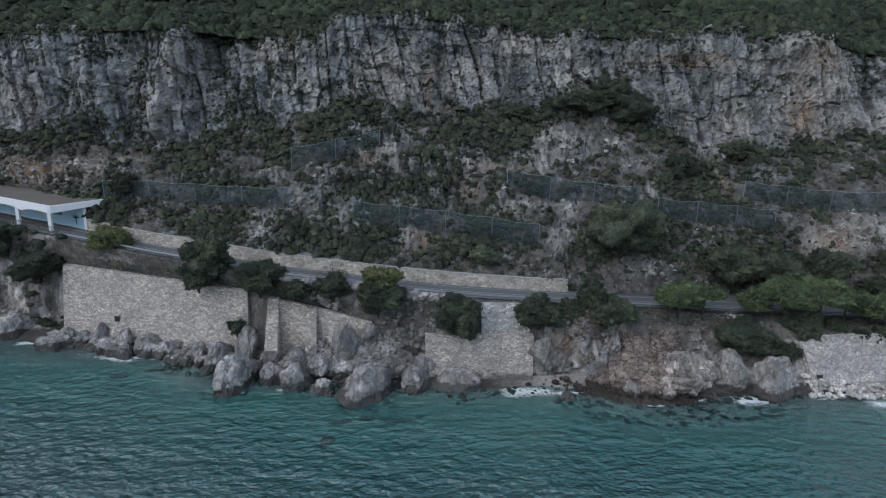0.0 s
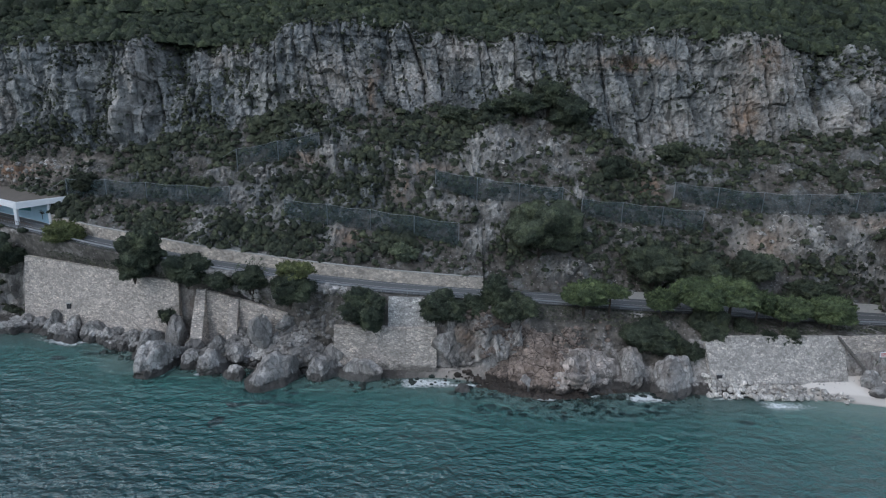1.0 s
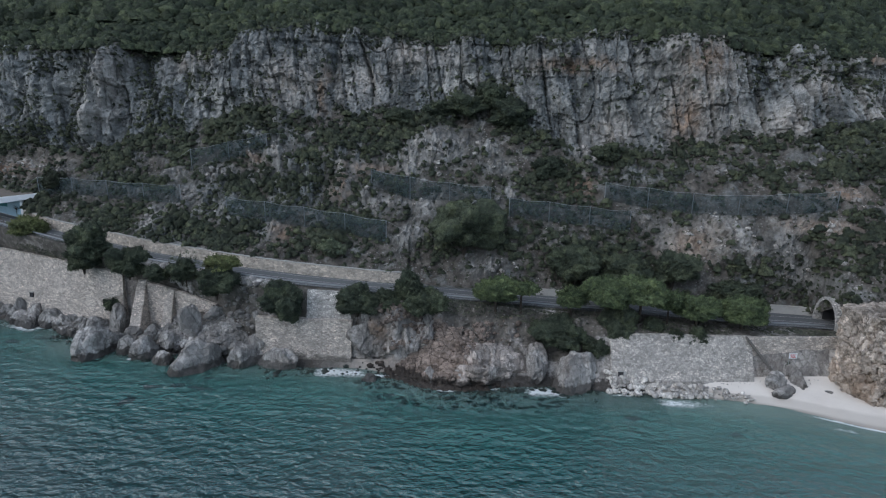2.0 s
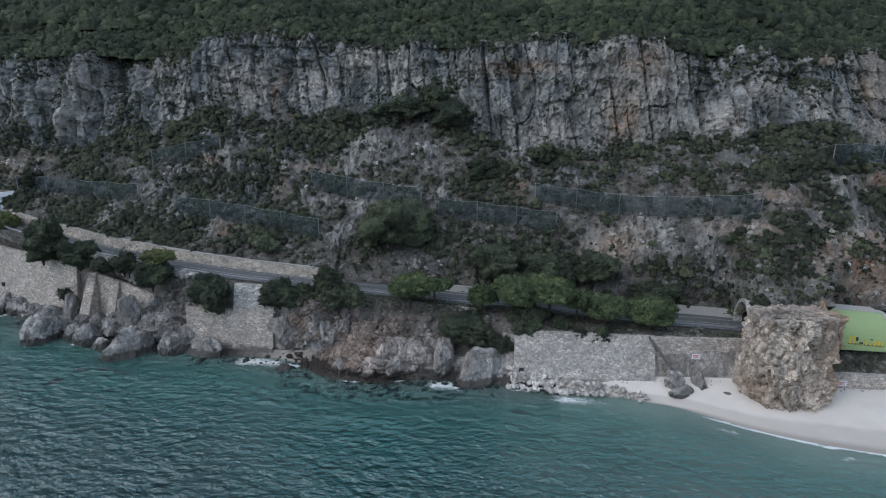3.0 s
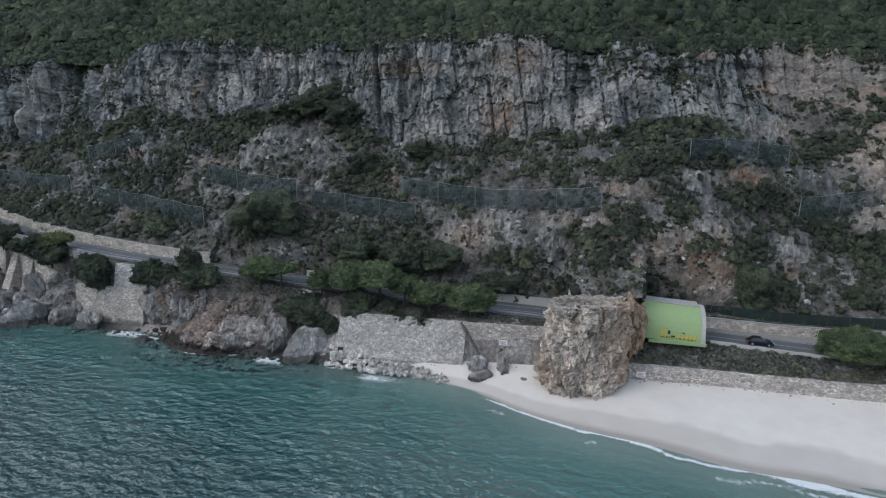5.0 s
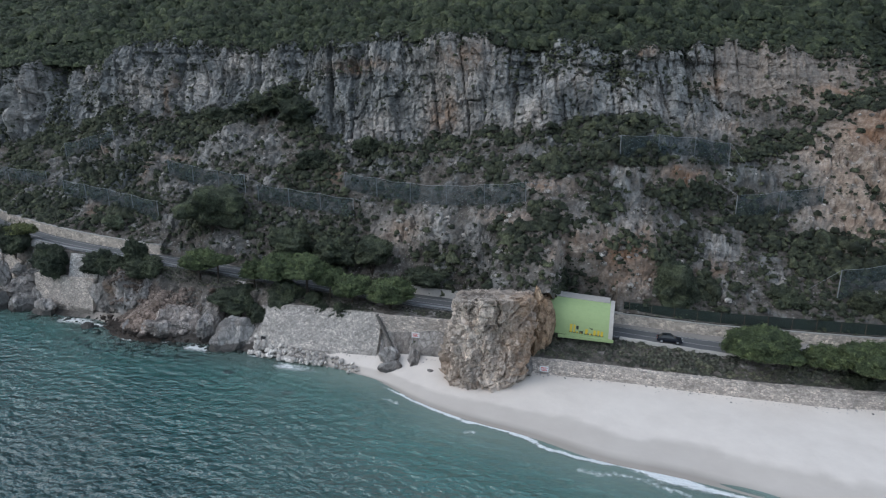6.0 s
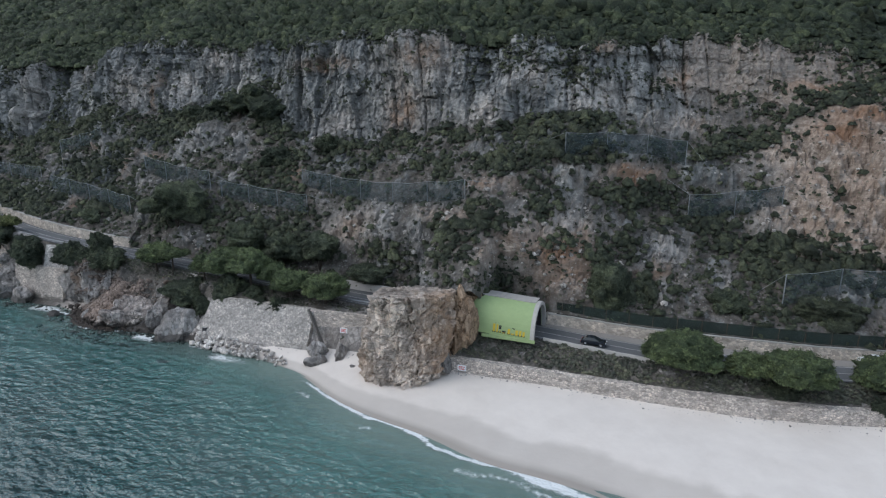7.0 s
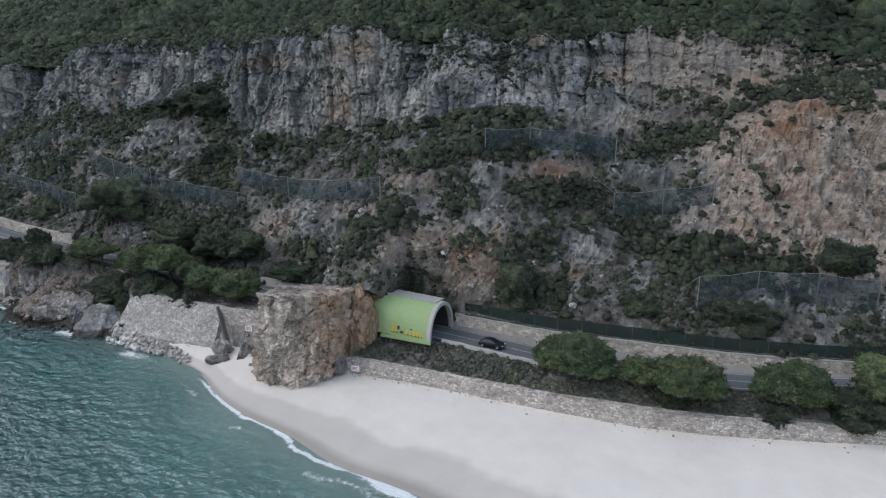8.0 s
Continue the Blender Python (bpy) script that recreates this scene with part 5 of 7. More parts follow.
# scrub on the terrace between sea walls and road
pts, rad = [], []
for _ in range(15000):
    x = RNG.uniform(-100, 205)
    f = RNG.uniform(0.04, 0.93)
    y = top_y(x) + (road_out(x) - top_y(x)) * f
    z = ground_at(SHORE_TREE, x, y)
    bare = 1.0 if 5.5 < x < 17 else 0.0
    if noise.noise(Vector((x * 0.12, y * 0.2, 9))) + 0.25 + 0.35 * (x > 118) < RNG.random() * 0.6 or bare:
        continue
    s = 0.12 + (0.28 + 0.22 * (x > 118)) * RNG.random() ** 2.5
    pts.append((x, y, z + 0.25 * s))
    rad.append(s)
v, f = clumps(np.array(pts), np.array(rad), 5, 0.7, 0.5, small=True)
thing("bank_scrub", mesh_of("bank_scrub", v, f, BRUSH, True), "low dry scrub on the bank below the road", "scrub", kind="stuff")
pts, rad = [], []
for _ in range(700):
    x = RNG.uniform(-125, -73)
    f = RNG.uniform(0.25, 1.0)
    y = foot_y(x) + (road_out(x) - foot_y(x)) * f - 0.4
    z = ground_at(SHORE_TREE, x, y)
    if noise.noise(Vector((x * 0.15, 4, z * 0.2))) < -0.1:
        continue
    s = RNG.uniform(0.5, 1.3)
    pts.append((x, y, z + 0.2 * s))
    rad.append(s)
v, f = clumps(np.array(pts), np.array(rad), 60, 0.8, 0.15)
thing("headland_scrub", mesh_of("headland_scrub", v, f, SCRUB, True), "dark scrub on the rocky headland below the gallery", "scrub", kind="stuff")


def ball(level):
    bm = bmesh.new()
    bmesh.ops.create_icosphere(bm, subdivisions=level, radius=1.0)
    v = np.array([q.co[:] for q in bm.verts])
    f = np.array([[q.index for q in t.verts] for t in bm.faces])
    bm.free()
    return v, f


BALL_V, BALL_F = ball(4)


def crown_mesh(c, rx, ry, rz, flat, uneven, sprays, tuft):
    """A leafy crown: billows at three sizes over an uneven body, thin beneath, with sprays of leaves standing off it."""
    d, f = BALL_V, BALL_F
    o = RNG.uniform(0, 500, 3)
    body = 1 + uneven * waves(*(d * 1.5 + o).T, 2, 3)
    p = d * body[:, None] * (rx, ry, rz)
    q = p / tuft + o
    _, _, clump = broken(q[:, 0], q[:, 1], q[:, 2], 5)
    q = p / (0.42 * tuft) + o
    _, _, twig = broken(q[:, 0], q[:, 1], q[:, 2], 15)
    out = 0.85 * tuft * (np.clip(clump / 0.5, 0, 1) ** 0.7 - 0.8) + 0.3 * tuft * (np.clip(twig / 0.5, 0, 1) - 0.6) + 0.22 * tuft * RNG.normal(0, 0.6, len(d))
    p = p + d * out[:, None]
    p[:, 2] = np.where(p[:, 2] < -0.15 * rz, -0.15 * rz + (p[:, 2] + 0.15 * rz) * flat, p[:, 2])
    at = f[RNG.integers(0, len(f), sprays)]
    w = RNG.dirichlet((1, 1, 1), sprays)
    spot = sum(p[at[:, k]] * w[:, k, None] for k in range(3))
    nrm = unit(spot / (rx, ry, rz))
    lv, lf = leaf_tris(spot + nrm * RNG.uniform(-0.02, 0.42, (sprays, 1)) * tuft, nrm + (0, -0.2, 0.2), RNG.uniform(0.08, 0.23, sprays) * (0.6 + 0.5 * tuft))
    return np.concatenate([lv, p]) + np.array(c[:]), lf.tolist() + (f + len(lv)).tolist()


def pine(x, y, base, zc, rx, rz, label, mat=PINE, lobes=22, name="pine_tree", group="pines along the road", lean=0.0):
    """An umbrella pine: trunk, spreading limbs and a flat domed crown made of tufted lobes."""
    root = thing(name, None, label, "tree", group, at=pose(x, y, base))
    h = zc - base
    bm = bmesh.new()
    fork = Vector((lean * 0.6, 0, max(0.4, h - rz * 0.75)))
    tube(bm, [(0, 0, -0.4), (lean * 0.25, 0.05, fork.z * 0.5), fork], [0.06 * rx + 0.06, 0.05 * rx + 0.04, 0.04 * rx + 0.03])
    cen = []
    for k in range(lobes):
        a = 2.4 * k + RNG.uniform(-0.3, 0.3)
        q = math.sqrt((k + 0.5) / lobes)
        cen.append((lean + math.cos(a) * q * rx * 0.78, math.sin(a) * q * rx * 0.72, h + rz * (0.55 * (1 - q * q) - 0.32 + RNG.uniform(-0.14, 0.14))))
    for k in range(0, lobes, 3):
        e = Vector(cen[k])
        tube(bm, [fork, fork.lerp(e, 0.5) + Vector((0, 0, -0.1 * rx)), e], [0.03 * rx + 0.02, 0.02 * rx + 0.015, 0.02], 5)
    part("trunk", bm_mesh("trunk", bm, BARK), root, "bare brown trunk with spreading limbs")
    v, f = crown_mesh((lean, 0, h - 0.1 * rz), rx * 0.97, rx * 0.9, rz * 0.95, 0.35, 0.24, int(950 * rx), 1.15)
    part("crown", mesh_of("crown", v, f, mat), root, "dense rounded needle crown")
    return root


def bush(x, y, base, zc, rx, rz, label, mat=DARKLEAF, lobes=12, name="bush", group=""):
    """A rounded evergreen: several stems under an uneven heap of leafy lobes down to the ground."""
    root = thing(name, None, label, "bush", group, at=pose(x, y, base))
    h = zc - base
    bm = bmesh.new()
    for k in range(4):
        a = k * 1.7
        tube(bm, [(0, 0, -0.4), (0.12 * rx * math.cos(a), 0.1 * rx * math.sin(a), h * 0.45), (0.4 * rx * math.cos(a), 0.35 * rx * math.sin(a), h * 0.95)], [0.14, 0.1, 0.04], 5)
    part("stem", bm_mesh("stem", bm, BARK), root)
    v, f = crown_mesh((0, 0, h), rx * 0.95, rx * 0.8, rz * 1.0, 0.8, 0.42, int(950 * rx), 1.0)
    part("crown", mesh_of("crown", v, f, mat), root)
    return root


def bank_z(x, y):
    return ground_at(SHORE_TREE, x, y, float(road_z(x)) - 0.5)


for x, y, zc, rx, rz, lean in [(43.8, 96.0, 14.9, 4.2, 3.0, 0), (58.0, 95.8, 14.0, 3.0, 2.6, 0), (64.5, 95.6, 15.2, 5.4, 3.3, 0.5), (70.8, 95.6, 15.6, 5.0, 3.3, 0), (81.2, 95.4, 12.8, 4.2, 2.9, 0), (89.4, 95.2, 12.6, 4.8, 3.2, 0), (76.0, 95.8, 14.0, 3.0, 2.4, 0)]:
    pine(x, y, bank_z(x, y), zc, rx, rz, "umbrella pine with a broad mid-green crown beside the road", lean=lean)
pine(48.6, 96.2, bank_z(48.6, 96.2), 15.4, 3.4, 1.3, "slender pine with a thin flat crown and bare trunk", lobes=9)
for x, y, zc, rx, rz in [(154.8, 97.0, 9.3, 6.0, 3.5), (171.2, 97.0, 8.8, 5.4, 3.2), (164.4, 97.6, 8.2, 3.4, 2.2), (185.2, 103.0, 7.9, 5.2, 3.4), (197.6, 107.2, 9.2, 5.6, 4.0)]:
    pine(x, y, bank_z(x, y - 1.0), zc, rx, rz, "large umbrella pine with a dense domed crown above the beach wall", lobes=26)
pine(-63.2, 114.8, bank_z(-62.6, 114.8), 20.8, 4.3, 3.0, "low light-green umbrella pine leaning over the road edge", LIGHTPINE, lobes=16)
for x, y, zc, rx, rz, label in [
    (-41.4, 103.6, 20.0, 3.9, 3.3, "tall dark broad-leaved tree beside the road"), (-43.4, 104.6, 15.6, 3.5, 2.2, "dark evergreen bush spilling over the sea wall"),
    (-31.6, 101.6, 16.4, 4.0, 2.9, "dark evergreen bush beside the road"), (-18.6, 98.2, 15.6, 2.9, 2.0, "dark evergreen bush under a sparse tree"),
    (-10.4, 95.4, 14.8, 4.2, 3.0, "large dark evergreen bush on the bank"), (-24.5, 100.4, 14.6, 3.2, 1.4, "low dark scrubby bush on the bank"), (3.6, 94.0, 11.8, 4.2, 3.4, "rounded dark evergreen bush above the terrace wall"),
    (17.6, 94.2, 12.2, 4.0, 2.4, "dark evergreen bush hanging over the rock"), (27.2, 95.4, 14.6, 3.0, 3.0, "upright dark evergreen bush beside the road"), (30.6, 94.4, 12.3, 3.8, 2.6, "dark evergreen bush on the rock edge"),
    (23.4, 94.8, 12.0, 2.6, 2.2, "small dark evergreen bush on the rock edge"), (55.6, 93.2, 7.6, 5.0, 2.5, "broad spreading evergreen bush above the boulders"), (66.6, 94.4, 9.0, 3.8, 3.8, "dark conical evergreen on the bank"),
    (72.2, 94.8, 8.0, 3.6, 2.0, "dark shaded bush under the pines"), (62.2, 91.2, 5.8, 2.4, 1.4, "dark bush behind the boulder"), (192.5, 104.2, 5.2, 5.0, 2.4, "dark dense bush behind the beach wall"), (182.6, 98.4, 4.2, 1.6, 1.5, "small dark bush growing on the beach wall"),
    (169.0, 97.6, 4.8, 3.0, 1.3, "dark low bush in the shade of pines"), (80.5, 92.2, 8.4, 2.4, 1.5, "dark shrub hanging over the cobbled wall"), (76.5, 92.0, 8.8, 1.3, 0.9, "small shrub at the top of the cobbled wall"),
    (96.0, 91.6, 4.0, 1.1, 1.2, "small dark shrub beside the beach wall"), (-36.0, 101.0, 7.4, 1.5, 1.3, "small dark shrub between boulders"), (-90.5, 122.4, 18.5, 5.0, 3.6, "dark dense bush below the gallery"), (-78.6, 117.0, 15.0, 4.6, 3.2, "dark dense bush on the headland")]:
    bush(x, y, max(min(bank_z(x, y), zc - 0.5 * rz), zc - 1.1 * rz), zc + 0.3 * (zc > 13), rx * 1.02, rz * 1.1, label)
pine(-9.6, 97.0, bank_z(-9.6, 97.6), 18.2, 3.4, 1.9, "light-green pine above a dark bush", LIGHTPINE, lobes=12)


def sparse_tree(x, y, base, zc, rx, rz, label):
    root = thing("sparse_tree", None, label, "tree", at=pose(x, y, base))
    h = zc - base
    bm = bmesh.new()
    tube(bm, [(0, 0, -0.3), (0.1, 0, h * 0.5), (0, 0, h)], [0.16, 0.12, 0.05])
    ends = []
    for k in range(9):
        a = k * 2.4
        e = Vector((math.cos(a) * rx * RNG.uniform(0.5, 1), math.sin(a) * rx * 0.7, h + RNG.uniform(-0.7, 0.9) * rz))
        tube(bm, [(0, 0, h * RNG.uniform(0.4, 0.8)), e * 0.6 + Vector((0, 0, 0.3 * h)), e], [0.07, 0.05, 0.02], 5)
        ends.append(e)
    part("trunk", bm_mesh("trunk", bm, BARK), root)
    v, f = clumps(np.array(ends), RNG.uniform(0.4, 0.8, len(ends)), 60, 0.8, 0.2, 0.3, -0.8)
    part("crown", mesh_of("crown", v, f, OLIVE), root)


sparse_tree(-18.4, 99.4, bank_z(-18.4, 100.2), 18.2, 2.6, 1.6, "thin half-bare tree with few leaves beside the road")

# large trees on the slope
for x, y, zc, rx, rz, label, mat in [
    (37.2, 109.0, 24.8, 7.2, 5.8, "large dark evergreen oak standing on the slope", DARKLEAF), (56.0, 125.0, 35.4, 4.4, 3.0, "dark evergreen oak on the upper slope", DARKLEAF),
    (141.5, 109.6, 14.6, 4.6, 4.6, "dark evergreen tree at the foot of the slope", DARKLEAF), (162.0, 116.5, 12.0, 4.8, 2.8, "dark green bush above the roadside wall", DARKLEAF),
    (178.0, 118.5, 12.2, 5.4, 3.4, "green evergreen bush behind the net", SCRUB), (193.0, 128.5, 22.0, 4.0, 3.0, "dark evergreen bush on the bare slope", DARKLEAF),
    (69.5, 127.4, 39.4, 3.2, 2.2, "dark evergreen bush below the cliff", DARKLEAF), (47.0, 133.0, 48.0, 5.2, 3.4, "dark evergreen oak on the shoulder of the cliff", DARKLEAF),
    (42.0, 134.6, 52.0, 4.4, 3.0, "dark evergreen oak high on the shoulder of the cliff", DARKLEAF), (36.4, 134.2, 49.6, 4.6, 2.6, "dark evergreen bush at the foot of the cliff", DARKLEAF), (29.0, 135.0, 48.4, 4.4, 2.2, "dark evergreen bush at the foot of the cliff", DARKLEAF), (20.0, 134.4, 46.8, 4.2, 2.0, "dark evergreen bush at the foot of the cliff", DARKLEAF), (9.5, 106.6, 19.6, 2.7, 1.7, "pale grey-green rounded shrub above the wall", OLIVE),
    (-64.6, 127.6, 30.0, 3.6, 2.2, "dark evergreen bush behind the net", SCRUB), (60.0, 106.5, 17.5, 5.0, 3.2, "dark evergreen bush above the road", DARKLEAF), (80.0, 107.5, 17.4, 5.0, 3.0, "dark evergreen trees above the road", DARKLEAF),
    (71.0, 107.0, 16.4, 5.0, 3.0, "dark evergreen bush above the road", DARKLEAF), (92.0, 107.6, 13.2, 5.0, 2.2, "dark evergreen bushes beside the concrete wall", DARKLEAF)]:
    bush(x, y, min(ground_at(HILL_TREE, x, y), zc - 0.4 * rz), zc, rx, rz, label, mat, 16, "evergreen_tree" if rx > 4.5 else "bush")

# ---------------------------------------------------------------- boulders
def rock_mesh(name, seed, mat, detail=3, facets=7, rough=0.12):
    """A broken rock: a ball cut by planes, then split into tilted blocks with open cracks between them."""
    rnd = random.Random(seed)
    bm = bmesh.new()
    bmesh.ops.create_icosphere(bm, subdivisions=detail, radius=1.0)
    p = np.array([v.co[:] for v in bm.verts])
    for _ in range(facets):
        nrm = Vector((rnd.gauss(0, 1), rnd.gauss(0, 1), rnd.gauss(0, 0.8))).normalized()
        over = np.maximum(p @ np.array(nrm[:]) - rnd.uniform(0.55, 0.85), 0)
        p = p - np.outer(over * 0.95, np.array(nrm[:]))
    o = [rnd.uniform(0, 90) for _ in range(3)]
    soft = waves(p[:, 0] * 1.3 + o[0], p[:, 1] * 1.3 + o[1], p[:, 2] * 1.3 + o[2], 4, seed)
    face, _, crack = broken(p[:, 0] * 1.5 + 0.3 * soft + o[0], p[:, 1] * 1.5 + o[1], p[:, 2] * 1.1 + o[2], seed)
    chip, _, nick = broken(p[:, 0] * 3.6 + o[0], p[:, 1] * 3.6 + o[1], p[:, 2] * 2.8 + o[2], seed + 3)
    grow = 1 + rough * (0.8 * soft + 0.55 * face + 0.25 * chip) - (detail > 2) * (1.3 * np.maximum(0, 0.09 - crack) + 0.6 * np.maximum(0, 0.07 - nick))
    for v, q, g in zip(bm.verts, p, grow):
        v.co = q * g
    return bm_mesh(name, bm, mat)


BIG = [rock_mesh("boulder", s, BOULDER, 4, 8, 0.13) for s in range(5)]
PEBBLE = [rock_mesh("stone", 55 + s, BOULDER, 1, 6, 0.10) for s in range(6)]
SMALL = [rock_mesh("stone", 40 + s, BOULDER, 2, 7, 0.10) for s in range(6)]


PALESTONE = [rock_mesh("stone", 70 + s, RIPRAP, 2, 8, 0.08) for s in range(5)]


def boulder(x, y, z, rx, ry, rz, turn, k, label, group="shore boulders", name="boulder"):
    return thing(name, (PALESTONE if name == "riprap_stone" else BIG if max(rx, rz) > 1.3 else SMALL)[k % 5], label, "boulder", group, at=pose(x, y, z, 6 * math.sin(k), 8 * math.cos(k), turn) @ Matrix.Diagonal((rx, ry, rz, 1)))


for k, (x, y, z, rx, ry, rz, turn, label) in enumerate([
    (-12.2, 88.6, 2.0, 5.6, 4.4, 3.5, 20, "huge pale rounded boulder standing in the water"), (-34.6, 93.8, 2.2, 5.4, 4.0, 3.7, 70, "large grey boulder standing in the water"),
    (-34.2, 100.2, 5.0, 2.5, 2.2, 3.6, 130, "upright pale boulder leaning on the sea wall"), (-16.2, 95.4, 7.4, 2.3, 2.0, 3.2, 40, "pale fractured block of rock tilted on the rubble"),
    (-24.2, 92.6, 1.8, 3.0, 2.6, 2.4, 200, "dark wet boulder at the waterline"), (-19.6, 90.2, 0.8, 2.3, 2.0, 1.7, 300, "dark wet boulder at the waterline"), (-28.4, 94.4, 1.6, 2.4, 2.2, 2.0, 10, "grey boulder at the waterline"),
    (3.2, 90.8, 1.4, 4.2, 3.0, 2.6, 160, "dark ribbed wet rock below the terrace wall"), (-4.0, 91.4, 2.0, 3.4, 2.6, 2.3, 240, "grey boulder among rubble"), (-12.0, 97.0, 8.2, 2.0, 1.7, 1.4, 33, "dark block below the broken wall"),
    (58.4, 87.8, 2.6, 5.6, 4.2, 3.8, 15, "huge pale angular boulder beside the cobbled wall"), (51.4, 89.8, 3.2, 3.8, 3.0, 3.8, 280, "grey boulder behind larger rocks"),
    (21.2, 86.4, 0.2, 1.6, 1.3, 1.2, 20, "small dark rock awash near the cove"), (-73.4, 111.4, 0.8, 4.2, 2.6, 1.9, 20, "dark flat boulder awash below the sea wall"), (-65.4, 111.4, 2.2, 2.7, 2.2, 2.7, 50, "grey boulder below the sea wall"),
    (-59.4, 109.4, 2.0, 2.5, 2.1, 2.4, 90, "grey boulder below the sea wall"), (-59.2, 106.4, 0.7, 3.0, 2.3, 1.8, 140, "dark wet boulder at the waterline"), (-54.4, 107.6, 2.0, 2.8, 2.2, 2.3, 190, "grey boulder below the sea wall"),
    (-62.6, 108.2, 1.2, 2.2, 1.9, 1.7, 260, "grey boulder below the sea wall"), (-50.6, 106.2, 1.5, 2.3, 2.0, 1.8, 310, "grey boulder below the sea wall"), (-68.8, 112.2, 1.4, 1.9, 1.7, 1.6, 0, "grey boulder below the sea wall"),
    (-39.4, 101.4, 3.0, 2.5, 2.0, 2.2, 60, "grey boulder piled against the sea wall"), (-43.6, 102.6, 2.6, 2.0, 1.8, 1.7, 120, "grey boulder piled against the sea wall"), (-29.8, 98.2, 2.6, 2.0, 1.7, 1.7, 170, "grey boulder beside the buttress"),
    (-24.0, 96.4, 3.6, 2.3, 1.9, 2.0, 230, "grey boulder beside the buttress"), (-20.6, 94.4, 3.2, 2.1, 1.9, 1.8, 290, "grey boulder among rubble"), (-2.2, 93.8, 3.6, 1.9, 1.5, 1.5, 350, "grey boulder among rubble"),
    (92.6, 87.4, 3.0, 2.1, 1.7, 1.7, 15, "grey boulder at the foot of the stairs"), (93.4, 85.6, 1.7, 2.4, 1.6, 0.9, 30, "flat grey boulder lying on the sand"), (97.0, 88.4, 2.4, 2.0, 1.6, 1.9, 75, "grey boulder against the beach wall"),
    (101.0, 86.0, 1.6, 0.8, 0.7, 0.5, 130, "grey boulder lying on the sand"), (-84.0, 118.0, 1.8, 4.5, 3.0, 3.2, 40, "grey rock at the foot of the headland"), (-93.0, 121.0, 1.5, 4.8, 3.2, 3.0, 140, "grey rock at the foot of the headland"),
    (33.0, 87.2, 1.4, 2.4, 2.0, 1.8, 210, "reddish rock among scree"), (37.4, 86.4, 1.2, 2.2, 1.9, 1.7, 310, "reddish rock among scree"), (117.6, 88.8, 4.2, 1.8, 1.4, 1.9, 60, "tan boulder against the rock stack")]):
    sunk = 0.52 if z < 3.2 else 0.2
    boulder(x, y, z - sunk * rz, rx, ry, rz * (0.94 + sunk), turn, k, label)

k = 0
while k < 85:  # boulders heaped below the western sea wall
    x = RNG.uniform(-76, -36)
    y = shore(x) + RNG.uniform(-0.6, 3.6)
    s = 0.6 + 1.2 * RNG.random() ** 1.5
    boulder(x, y, max(0.0, ground_at(SHORE_TREE, x, y)) + 0.25 * s, s * 1.25, s, s * 0.9, RNG.uniform(0, 360), k, "grey boulder heaped below the sea wall")
    k += 1
k = 0
while k < 250:  # riprap below the cobbled wall
    x = RNG.uniform(63.5, 88)
    y = shore(x) + RNG.uniform(-0.6, 2.7 - 0.06 * (x - 63))
    s = (0.26 + 0.42 * RNG.random() ** 1.6) * (1 - 0.3 * (x > 80))
    if x > 80 and RNG.random() < 0.55:
        continue
    boulder(x, y, max(0.1, ground_at(SHORE_TREE, x, y)) + 0.3 * s + RNG.uniform(0, 0.6), s * 1.2, s, s * 0.8, RNG.uniform(0, 360), k, "pale riprap stone at the foot of the cobbled wall", "riprap stones", "riprap_stone")
    k += 1
k = 0
while k < 290:  # rubble between the broken wall and the terrace
    x = RNG.uniform(-30, 1.5)
    y = shore(x) + RNG.uniform(-0.6, 6.6)
    s = 0.3 + 0.8 * RNG.random() ** 2.2
    boulder(x, y, ground_at(SHORE_TREE, x, y) + 0.25 * s, s * 1.2, s, s * 0.85, RNG.uniform(0, 360), k, "angular grey rubble block fallen from the broken wall", "fallen rubble", "rubble_block")
    k += 1


def stone_heap(name, label, spots, mat):
    vs, fs, o = [], [], 0
    protos = [np.array([v.co[:] for v in PEBBLE[i].vertices]) for i in range(6)]
    tris = [[tuple(p.vertices) for p in PEBBLE[i].polygons] for i in range(6)]
    for x, y, z, s in spots:
        i = int(RNG.integers(6))
        a = RNG.uniform(0, 6.28)
        rot = np.array([[math.cos(a), -math.sin(a), 0], [math.sin(a), math.cos(a), 0], [0, 0, 1]])
        p = (protos[i] * (s * 1.2, s, s * 0.8)) @ rot.T + (x, y, z)
        vs.append(p)
        fs += [tuple(j + o for j in t) for t in tris[i]]
        o += len(p)
    thing(name, mesh_of(name, np.concatenate(vs), fs, mat), label, "rocks", kind="stuff")


spots = []
for _ in range(3000):
    x = RNG.uniform(-30, 2)
    y = shore(x) + RNG.uniform(-0.5, 7.2)
    spots.append((x, y, max(-0.2, ground_at(SHORE_TREE, x, y)) + 0.05, 0.18 + 0.6 * RNG.random() ** 2.5))
stone_heap("talus", "pale broken stones heaped below the collapsed sea wall", spots, BOULDER)
spots = []
for _ in range(4200):
    x = RNG.normal(33.0, 4.9)
    y = shore(x) + RNG.uniform(-1.5, 9.0)
    spots.append((x, y, max(-0.3, ground_at(SHORE_TREE, x, y)) + 0.08, 0.2 + 0.6 * RNG.random() ** 3))
SCREE = rock_material("reddish_scree", (0.30, 0.245, 0.212), (0.17, 0.137, 0.118), (0.07, 0.057, 0.052), wet=True)
stone_heap("scree", "reddish broken scree fallen to the waterline", spots, SCREE)
spots = []
